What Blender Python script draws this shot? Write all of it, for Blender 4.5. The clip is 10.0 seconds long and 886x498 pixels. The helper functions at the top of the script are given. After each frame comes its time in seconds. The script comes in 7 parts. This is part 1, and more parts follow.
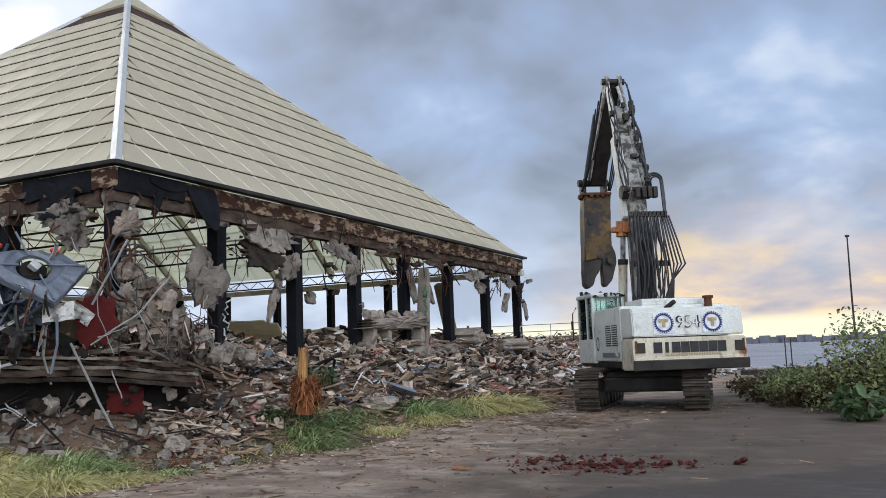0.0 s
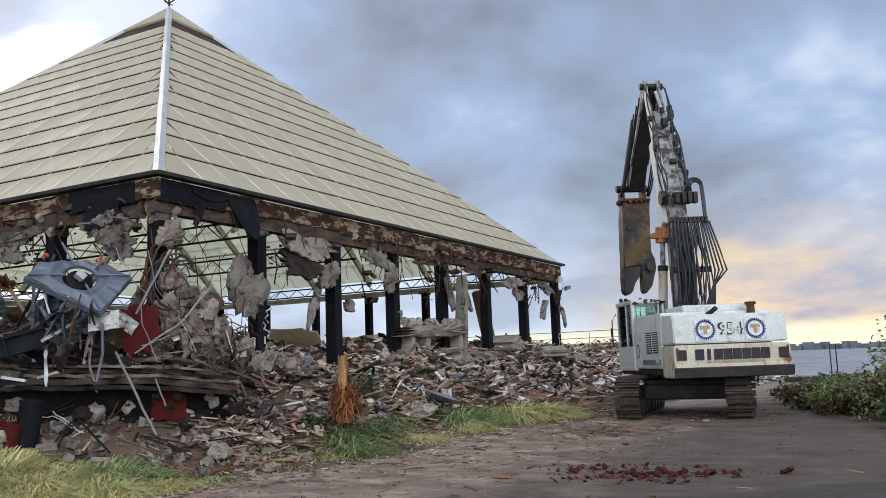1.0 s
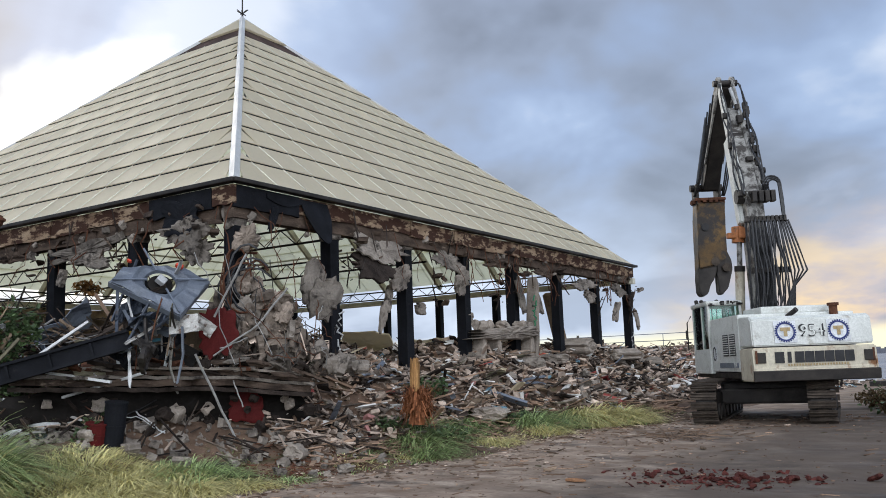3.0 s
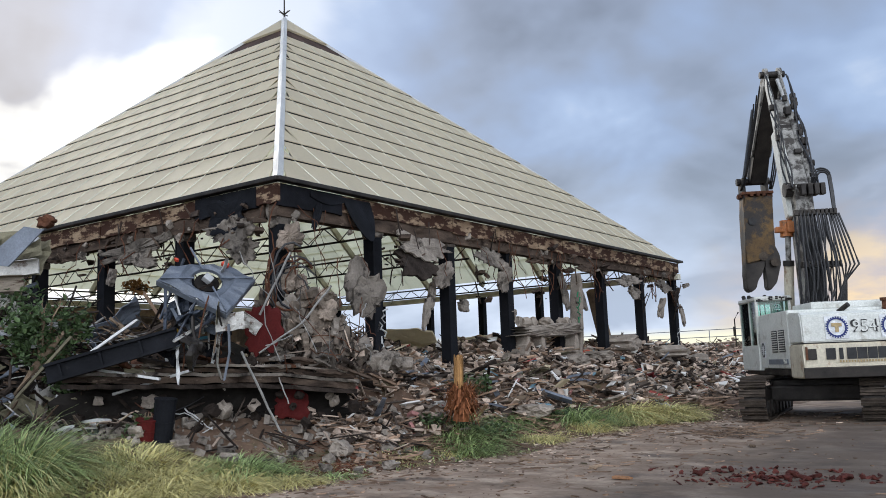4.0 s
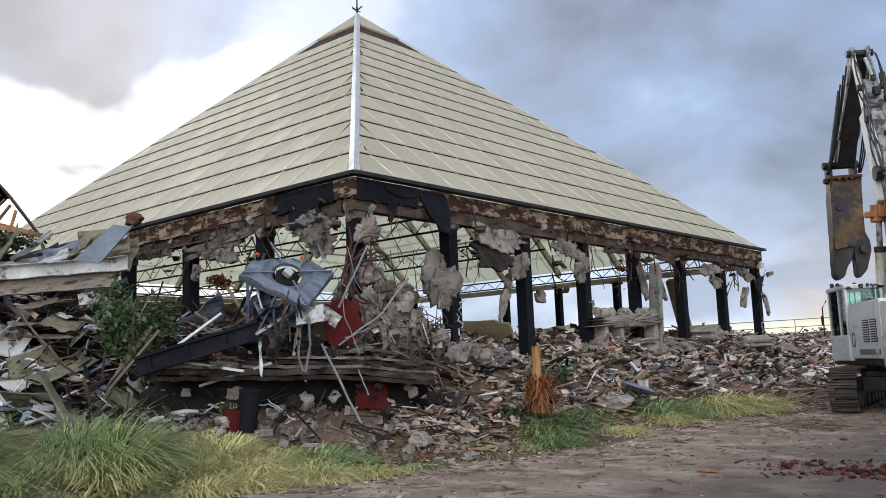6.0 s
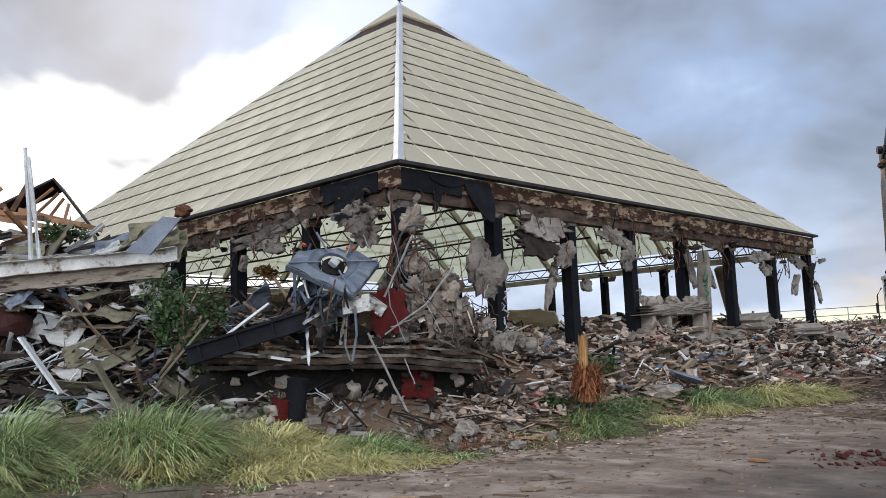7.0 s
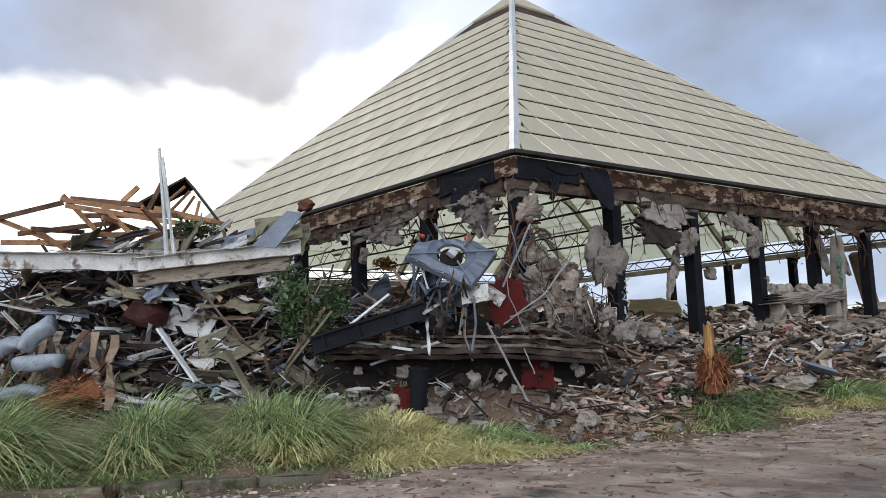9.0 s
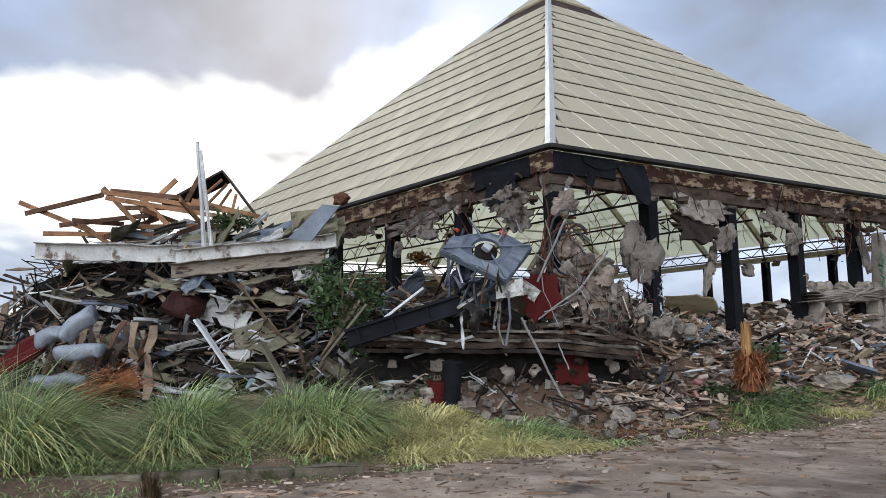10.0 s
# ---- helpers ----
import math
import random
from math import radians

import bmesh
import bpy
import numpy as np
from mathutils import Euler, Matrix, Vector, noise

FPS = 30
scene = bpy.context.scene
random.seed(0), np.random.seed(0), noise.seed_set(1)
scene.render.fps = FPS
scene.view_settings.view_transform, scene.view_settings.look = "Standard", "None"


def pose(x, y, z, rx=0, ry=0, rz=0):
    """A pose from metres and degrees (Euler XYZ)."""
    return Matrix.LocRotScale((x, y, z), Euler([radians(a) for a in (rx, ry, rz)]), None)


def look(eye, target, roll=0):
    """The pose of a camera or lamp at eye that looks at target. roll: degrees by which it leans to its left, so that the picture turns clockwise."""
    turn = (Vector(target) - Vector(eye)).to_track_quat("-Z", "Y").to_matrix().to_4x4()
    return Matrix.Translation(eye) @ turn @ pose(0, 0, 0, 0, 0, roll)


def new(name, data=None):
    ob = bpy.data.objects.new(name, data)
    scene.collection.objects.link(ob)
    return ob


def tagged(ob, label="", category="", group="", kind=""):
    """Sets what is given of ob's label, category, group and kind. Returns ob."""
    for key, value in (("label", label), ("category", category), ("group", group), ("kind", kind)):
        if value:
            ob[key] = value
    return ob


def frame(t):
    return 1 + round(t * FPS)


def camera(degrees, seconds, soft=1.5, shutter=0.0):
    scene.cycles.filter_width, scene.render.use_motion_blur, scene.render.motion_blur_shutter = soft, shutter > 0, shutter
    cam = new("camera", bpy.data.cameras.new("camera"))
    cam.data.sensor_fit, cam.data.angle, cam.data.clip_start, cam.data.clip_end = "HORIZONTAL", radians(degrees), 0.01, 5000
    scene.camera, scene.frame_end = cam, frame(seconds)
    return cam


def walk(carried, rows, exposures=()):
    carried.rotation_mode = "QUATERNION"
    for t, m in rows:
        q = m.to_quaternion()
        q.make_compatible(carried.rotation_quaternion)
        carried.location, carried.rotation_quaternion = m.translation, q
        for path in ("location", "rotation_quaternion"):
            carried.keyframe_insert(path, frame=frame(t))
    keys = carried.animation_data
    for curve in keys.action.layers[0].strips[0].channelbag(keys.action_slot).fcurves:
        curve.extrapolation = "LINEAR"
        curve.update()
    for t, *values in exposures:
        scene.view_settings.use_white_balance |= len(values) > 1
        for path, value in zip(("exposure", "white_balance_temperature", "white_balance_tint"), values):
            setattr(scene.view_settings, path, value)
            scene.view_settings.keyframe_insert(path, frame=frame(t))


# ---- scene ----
cam = camera(54.6, 10.0, soft=0.9)
PATH = [
    (0, (12.704, -11.846, 1.795), (11.837, -10.06, 2.037), -2.0),
    (0.5, (12.689, -11.852, 1.794), (11.784, -10.086, 2.047), -2.1),
    (1, (12.671, -11.86, 1.8), (11.73, -10.115, 2.062), -2.1),
    (1.5, (12.663, -11.881, 1.805), (11.694, -10.153, 2.078), -2.0),
    (2, (12.667, -11.87, 1.799), (11.663, -10.162, 2.076), -2.0),
    (2.5, (12.659, -11.875, 1.798), (11.621, -10.187, 2.073), -2.0),
    (4, (12.614, -11.857, 1.784), (11.454, -10.25, 2.056), -2.1),
    (4.5, (12.613, -11.865, 1.782), (11.425, -10.278, 2.049), -2.1),
    (5, (12.596, -11.863, 1.788), (11.375, -10.301, 2.054), -2.0),
    (5.5, (12.594, -11.863, 1.774), (11.334, -10.333, 2.04), -2.2),
    (7, (12.539, -11.857, 1.763), (11.164, -10.424, 2.004), -2.4),
    (7.5, (12.528, -11.854, 1.746), (11.106, -10.468, 1.979), -2.6),
    (8, (12.513, -11.857, 1.73), (11.042, -10.523, 1.962), -2.7),
    (8.5, (12.491, -11.876, 1.731), (10.975, -10.592, 1.963), -2.6),
    (9, (12.472, -11.891, 1.723), (10.917, -10.654, 1.957), -2.4),
    (9.5, (12.458, -11.906, 1.726), (10.878, -10.702, 1.955), -2.0),
    (10, (12.45, -11.918, 1.717), (10.848, -10.742, 1.941), -1.7),
]
walk(cam, [(t, look(eye, target, roll)) for t, eye, target, roll in PATH], ((0, 0.22), (3, 0.23), (5, 0.27), (8, 0.32), (10, 0.27)))

# ---- sky and sun ----
world = bpy.data.worlds.new("world")
scene.world = world
world.use_nodes = True
WN, WL = world.node_tree.nodes, world.node_tree.links
WN.clear()


def wnode(kind, **vals):
    n = WN.new(kind)
    for k, v in vals.items():
        n.inputs[k].default_value = v
    return n


def wmath(op, a, b=None, c=None):
    n = WN.new("ShaderNodeMath")
    n.operation = op
    for k, v in enumerate((a, b, c)):
        if v is None:
            continue
        if isinstance(v, (int, float)):
            n.inputs[k].default_value = v
        else:
            WL.new(v, n.inputs[k])
    return n.outputs[0]


def wramp(src, stops):
    n = WN.new("ShaderNodeValToRGB")
    els = n.color_ramp.elements
    while len(els) < len(stops):
        els.new(0.5)
    for e, (p, c) in zip(els, stops):
        e.position, e.color = p, (*c, 1)
    WL.new(src, n.inputs[0])
    return n.outputs[0]


def wmix(fac, a, b, mode="MIX"):
    n = WN.new("ShaderNodeMix")
    n.data_type, n.blend_type = "RGBA", mode
    for sock, v in ((n.inputs[0], fac), (n.inputs[6], a), (n.inputs[7], b)):
        if isinstance(v, (int, float)):
            sock.default_value = v
        elif isinstance(v, tuple):
            sock.default_value = (*v, 1)
        else:
            WL.new(v, sock)
    return n.outputs[2]


SUN_AZ, SUN_EL = radians(62), radians(24)      # left of +y, above the ground
sun_dir = Vector((-math.sin(SUN_AZ) * math.cos(SUN_EL), math.cos(SUN_AZ) * math.cos(SUN_EL), math.sin(SUN_EL)))
coord = WN.new("ShaderNodeTexCoord").outputs["Generated"]
split = WN.new("ShaderNodeSeparateXYZ")
WL.new(coord, split.inputs[0])
up = split.outputs[2]
sky = WN.new("ShaderNodeTexSky")
sky.sky_type, sky.sun_disc, sky.sun_elevation, sky.sun_rotation = "NISHITA", False, SUN_EL, -SUN_AZ
# cloud layers seen on a flat deck overhead: direction divided by its height
lift = wmath("ADD", wmath("MAXIMUM", up, 0.0), 0.34)
deck = WN.new("ShaderNodeCombineXYZ")
WL.new(wmath("DIVIDE", split.outputs[0], lift), deck.inputs[0])
WL.new(wmath("DIVIDE", split.outputs[1], lift), deck.inputs[1])
deck.inputs[2].default_value = 3.7


def cloud_noise(scale, detail, rough, shift, distort=0.4):
    m = WN.new("ShaderNodeMapping")
    m.inputs["Location"].default_value = shift
    WL.new(deck.outputs[0], m.inputs[0])
    n = wnode("ShaderNodeTexNoise", Scale=scale, Detail=detail, Roughness=rough, Distortion=distort)
    WL.new(m.outputs[0], n.inputs["Vector"])
    return n.outputs[0]


big = cloud_noise(1.9, 4.0, 0.5, (0.3, 1.1, 0))
fine = cloud_noise(4.4, 5.0, 0.5, (4.0, 2.0, 1.0), 0.2)
mass = wmath("ADD", wmath("MULTIPLY", big, 0.78), wmath("MULTIPLY", fine, 0.22))
cloud = wramp(mass, [(0.38, (0.195, 0.23, 0.305)), (0.45, (0.27, 0.325, 0.44)), (0.52, (0.30, 0.39, 0.575)), (0.58, (0.37, 0.48, 0.69)), (0.65, (0.62, 0.70, 0.84))])
clear = wmix(0.12, cloud, wmix(1.0, sky.outputs[0], (0.11, 0.11, 0.11), "MULTIPLY"))
# low warm band towards the horizon
warm = wramp(wmath("ADD", wmath("MULTIPLY", fine, 0.6), wmath("MULTIPLY", up, 0.9)), [(0.28, (0.95, 0.72, 0.42)), (0.37, (0.60, 0.52, 0.50)), (0.47, (0.36, 0.39, 0.47)), (0.56, (0.62, 0.60, 0.62))])
low = wramp(up, [(0.0, (1, 1, 1)), (0.06, (0.9, 0.9, 0.9)), (0.22, (0, 0, 0))])
# pale blue low sky all round, warm only towards the sunset
toward = wmath("ADD", wmath("MULTIPLY", split.outputs[0], -0.06), wmath("MULTIPLY", split.outputs[1], 0.998))
rosy = wramp(toward, [(0.955, (0, 0, 0)), (0.99, (1, 1, 1))])
cool = wramp(mass, [(0.42, (0.42, 0.50, 0.64)), (0.6, (0.68, 0.77, 0.92))])
body = wmix(low, clear, wmix(rosy, cool, warm))
edge = wramp(up, [(0.0, (1, 1, 1)), (0.022, (1, 1, 1)), (0.034, (0, 0, 0))])
body = wmix(edge, body, (0.90, 0.88, 0.68))
# thin bright cloud before the low sun
dot = WN.new("ShaderNodeVectorMath")
dot.operation = "DOT_PRODUCT"
WL.new(coord, dot.inputs[0])
dot.inputs[1].default_value = (-math.sin(radians(67)) * math.cos(radians(11)), math.cos(radians(67)) * math.cos(radians(11)), math.sin(radians(11)))
near = wmath("ADD", dot.outputs["Value"], wmath("MULTIPLY", wmath("SUBTRACT", mass, 0.5), 0.36))
near = wmath("SUBTRACT", near, wmath("MULTIPLY", wmath("MAXIMUM", wmath("SUBTRACT", up, 0.28), 0.0), 0.6))
glow = wramp(near, [(0.955, (0, 0, 0)), (0.99, (1, 1, 1))])
body = wmix(glow, body, (1.25, 1.22, 1.12))
# the open sky opposite the sun is paler and brighter
back = wmath("MULTIPLY", wmath("SUBTRACT", wmath("MULTIPLY", split.outputs[1], -0.75), wmath("MULTIPLY", split.outputs[0], -0.65)), 1.0)
backs = wramp(back, [(0.15, (0, 0, 0)), (0.7, (1, 1, 1))])
body = wmix(backs, body, (2.05, 2.2, 2.45))
bg = wnode("ShaderNodeBackground", Strength=1.0)
WL.new(body, bg.inputs[0])
WL.new(bg.outputs[0], WN.new("ShaderNodeOutputWorld").inputs[0])

sun = new("sun", bpy.data.lights.new("sun", "SUN"))
sun.data.energy, sun.data.angle, sun.data.color = 0.9, radians(14), (1.0, 0.95, 0.87)
sun.matrix_world = look(sun_dir * 100, (0, 0, 0))

# ---- materials ----
def material(name, base, dark=None, rough=0.8, metal=0.0, scale=3.0, fine=40.0, bump=0.3, stain=None, stain_at=(0.55, 0.7), spread=0.25, translucent=0.0, per="", stretch=(1, 1, 1), mid=0.5, depth=0.02, grain=0.55):
    """A surface with two scales of variation, stains and a fine relief."""
    m = bpy.data.materials.new(name)
    m.use_nodes = True
    N, K = m.node_tree.nodes, m.node_tree.links
    p = N["Principled BSDF"]
    dark = dark or tuple(c * 0.6 for c in base)
    tc = N.new("ShaderNodeTexCoord").outputs["Object"]
    if per:
        info = N.new("ShaderNodeObjectInfo") if per == "object" else N.new("ShaderNodeNewGeometry")
        rnd = info.outputs["Random"] if per == "object" else info.outputs["Random Per Island"]
        add = N.new("ShaderNodeVectorMath")
        add.operation = "MULTIPLY_ADD"
        K.new(rnd, add.inputs[0])
        add.inputs[1].default_value = (37.0, 19.0, 11.0)
        K.new(tc, add.inputs[2])
        tc = add.outputs[0]
    mp = N.new("ShaderNodeMapping")
    mp.inputs["Scale"].default_value = stretch
    K.new(tc, mp.inputs[0])

    def noisy(sc, det=5.0, ro=0.6):
        n = N.new("ShaderNodeTexNoise")
        n.inputs["Scale"].default_value, n.inputs["Detail"].default_value, n.inputs["Roughness"].default_value = sc, det, ro
        K.new(mp.outputs[0], n.inputs["Vector"])
        return n.outputs[0]

    def ramp(src, a, b, ca, cb):
        r = N.new("ShaderNodeValToRGB")
        r.color_ramp.elements[0].position, r.color_ramp.elements[0].color = a, (*ca, 1)
        r.color_ramp.elements[1].position, r.color_ramp.elements[1].color = b, (*cb, 1)
        K.new(src, r.inputs[0])
        return r.outputs[0]

    def mix(f, a, b, mode="MIX"):
        x = N.new("ShaderNodeMix")
        x.data_type, x.blend_type = "RGBA", mode
        for sock, v in ((x.inputs[0], f), (x.inputs[6], a), (x.inputs[7], b)):
            if isinstance(v, (int, float)):
                sock.default_value = v
            else:
                K.new(v, sock)
        return x.outputs[2]

    large, small = noisy(scale), noisy(fine, 4.0, 0.7)
    col = ramp(large, mid - 0.2, mid + 0.2, dark, base)
    col = mix(grain, col, ramp(small, 0.3, 0.75, (0.55, 0.55, 0.55), (1.25, 1.25, 1.25)), "MULTIPLY")
    if stain:
        col = mix(ramp(noisy(scale * 1.7, 6.0, 0.65), stain_at[0], stain_at[1], (0, 0, 0), (1, 1, 1)), col, ramp(small, 0.2, 0.8, tuple(c * 0.6 for c in stain), stain))
    if per:
        hsv = N.new("ShaderNodeHueSaturation")
        rr = N.new("ShaderNodeMapRange")
        rr.inputs[3].default_value, rr.inputs[4].default_value = 1 - spread, 1 + spread
        K.new(rnd, rr.inputs[0])
        K.new(rr.outputs[0], hsv.inputs["Value"])
        K.new(col, hsv.inputs["Color"])
        col = hsv.outputs[0]
    K.new(col, p.inputs["Base Color"])
    p.inputs["Metallic"].default_value = metal
    p.inputs["Specular IOR Level"].default_value = 0.12 if rough >= 0.7 else 0.4
    K.new(ramp(large, 0.3, 0.7, (min(1, rough * 1.15),) * 3, (rough * 0.8,) * 3), p.inputs["Roughness"])
    b = N.new("ShaderNodeBump")
    b.inputs["Strength"].default_value, b.inputs["Distance"].default_value = bump, depth
    K.new(small, b.inputs["Height"])
    K.new(b.outputs[0], p.inputs["Normal"])
    if translucent:
        t = N.new("ShaderNodeBsdfTranslucent")
        K.new(col, t.inputs[0])
        x = N.new("ShaderNodeMixShader")
        x.inputs[0].default_value = translucent
        K.new(p.outputs[0], x.inputs[1])
        K.new(t.outputs[0], x.inputs[2])
        K.new(x.outputs[0], N["Material Output"].inputs[0])
    return m


def glassy(name, tint=(0.8, 0.95, 0.9)):
    m = bpy.data.materials.new(name)
    m.use_nodes = True
    N, K = m.node_tree.nodes, m.node_tree.links
    g, t, x = N.new("ShaderNodeBsdfGlossy"), N.new("ShaderNodeBsdfTransparent"), N.new("ShaderNodeMixShader")
    g.inputs["Roughness"].default_value = 0.05
    t.inputs[0].default_value = (*tint, 1)
    f = N.new("ShaderNodeFresnel")
    K.new(f.outputs[0], x.inputs[0])
    K.new(t.outputs[0], x.inputs[1])
    K.new(g.outputs[0], x.inputs[2])
    K.new(x.outputs[0], N["Material Output"].inputs[0])
    return m


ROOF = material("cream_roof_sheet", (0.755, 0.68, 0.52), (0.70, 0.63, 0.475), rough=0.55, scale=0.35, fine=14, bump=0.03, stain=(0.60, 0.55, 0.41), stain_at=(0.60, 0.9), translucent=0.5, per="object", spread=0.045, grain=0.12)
# paler copy of the same sheet: the far underside's glow put into its colour
ROOF_BACKLIT = material("cream_roof_sheet_far", (0.90, 0.90, 0.78), (0.84, 0.84, 0.72), rough=0.5, scale=0.5, fine=14, bump=0.03, translucent=0.8, per="island", spread=0.06, grain=0.15)
SEAM = material("pale_roof_seam", (0.72, 0.69, 0.55), rough=0.5, scale=2)
HIP = material("weathered_white_flashing", (0.50, 0.505, 0.49), (0.41, 0.41, 0.40), rough=0.45, scale=1.5, stain=(0.4, 0.4, 0.38), stain_at=(0.62, 0.8))
BAND = material("rusty_vent_band", (0.085, 0.052, 0.04), (0.03, 0.022, 0.02), rough=0.85, scale=1.5)
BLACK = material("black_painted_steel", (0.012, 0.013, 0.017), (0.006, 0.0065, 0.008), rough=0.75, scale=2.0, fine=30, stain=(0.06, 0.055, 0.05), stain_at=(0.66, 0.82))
FASCIA = material("burnt_fascia_board", (0.44, 0.33, 0.22), (0.17, 0.105, 0.068), rough=0.9, scale=1.1, fine=16, bump=0.6, stain=(0.06, 0.03, 0.021), stain_at=(0.44, 0.51), stretch=(1, 1, 2.6), mid=0.5, depth=0.03)
CHAR = material("charred_ring_beam", (0.14, 0.10, 0.075), (0.03, 0.022, 0.018), rough=0.95, scale=1.4, fine=14, bump=0.7, stain=(0.26, 0.20, 0.15), stain_at=(0.6, 0.68), stretch=(1, 1, 3), depth=0.04)
CONC = material("broken_concrete", depth=0.04, base=(0.40, 0.345, 0.29), dark=(0.20, 0.168, 0.14), rough=0.95, scale=2.2, fine=26, bump=0.7, stain=(0.14, 0.12, 0.10), stain_at=(0.6, 0.74), per="object", spread=0.25)
CONC_I = material("rubble_mix", (0.50, 0.40, 0.325), (0.20, 0.15, 0.117), rough=0.95, scale=3.0, fine=30, bump=0.7, stain=(0.25, 0.13, 0.095), stain_at=(0.62, 0.74), per="island", spread=0.8)
PLASTER = material("grey_peeled_plaster", depth=0.03, base=(0.285, 0.248, 0.21), dark=(0.12, 0.103, 0.088), rough=0.95, scale=1.8, fine=18, bump=0.6, stain=(0.05, 0.042, 0.037), stain_at=(0.53, 0.64), per="object", spread=0.4)
REDWALL = material("dark_red_wall_paint", (0.095, 0.011, 0.010), (0.06, 0.008, 0.0075), rough=0.7, scale=2.0, fine=35, stain=(0.10, 0.06, 0.05), stain_at=(0.66, 0.78))
WOOD = material("weathered_wood", (0.30, 0.22, 0.15), (0.13, 0.095, 0.07), rough=0.9, scale=2.5, fine=30, bump=0.5, stretch=(1, 1, 1), per="object", spread=0.35)
WOOD_O = material("fresh_broken_timber", (0.38, 0.20, 0.105), (0.15, 0.08, 0.045), rough=0.85, scale=3, fine=40, bump=0.4, per="object", spread=0.3)
STEEL = material("bluish_grey_painted_sheet", (0.19, 0.215, 0.26), (0.10, 0.115, 0.14), rough=0.42, metal=0.25, scale=2.0, fine=30, bump=0.15, stain=(0.08, 0.075, 0.07), stain_at=(0.62, 0.76), per="object", spread=0.15)
PALE = material("pale_grey_metal_trim", (0.68, 0.69, 0.69), (0.40, 0.40, 0.39), rough=0.45, metal=0.15, scale=2.0, fine=30, bump=0.2, stain=(0.15, 0.10, 0.07), stain_at=(0.62, 0.74), per="object", spread=0.25)
OLIVE = material("olive_board", (0.23, 0.21, 0.14), (0.125, 0.113, 0.08), rough=0.85, scale=2.0, fine=30, bump=0.3, stain=(0.07, 0.06, 0.045), stain_at=(0.6, 0.72), per="object", spread=0.35)
RUST = material("rusty_iron", (0.16, 0.07, 0.04), (0.06, 0.03, 0.022), rough=0.9, metal=0.2, scale=5, fine=50, bump=0.4)
DARKMIX = material("dark_debris", (0.066, 0.05, 0.041), (0.016, 0.0125, 0.011), rough=0.95, scale=2.5, fine=20, bump=0.6, per="island", spread=0.6)
ROAD = material("wet_worn_concrete_road", (0.34, 0.252, 0.188), (0.19, 0.139, 0.104), rough=0.7, scale=0.45, fine=9.0, bump=0.4, stain=(0.085, 0.07, 0.06), stain_at=(0.54, 0.68))


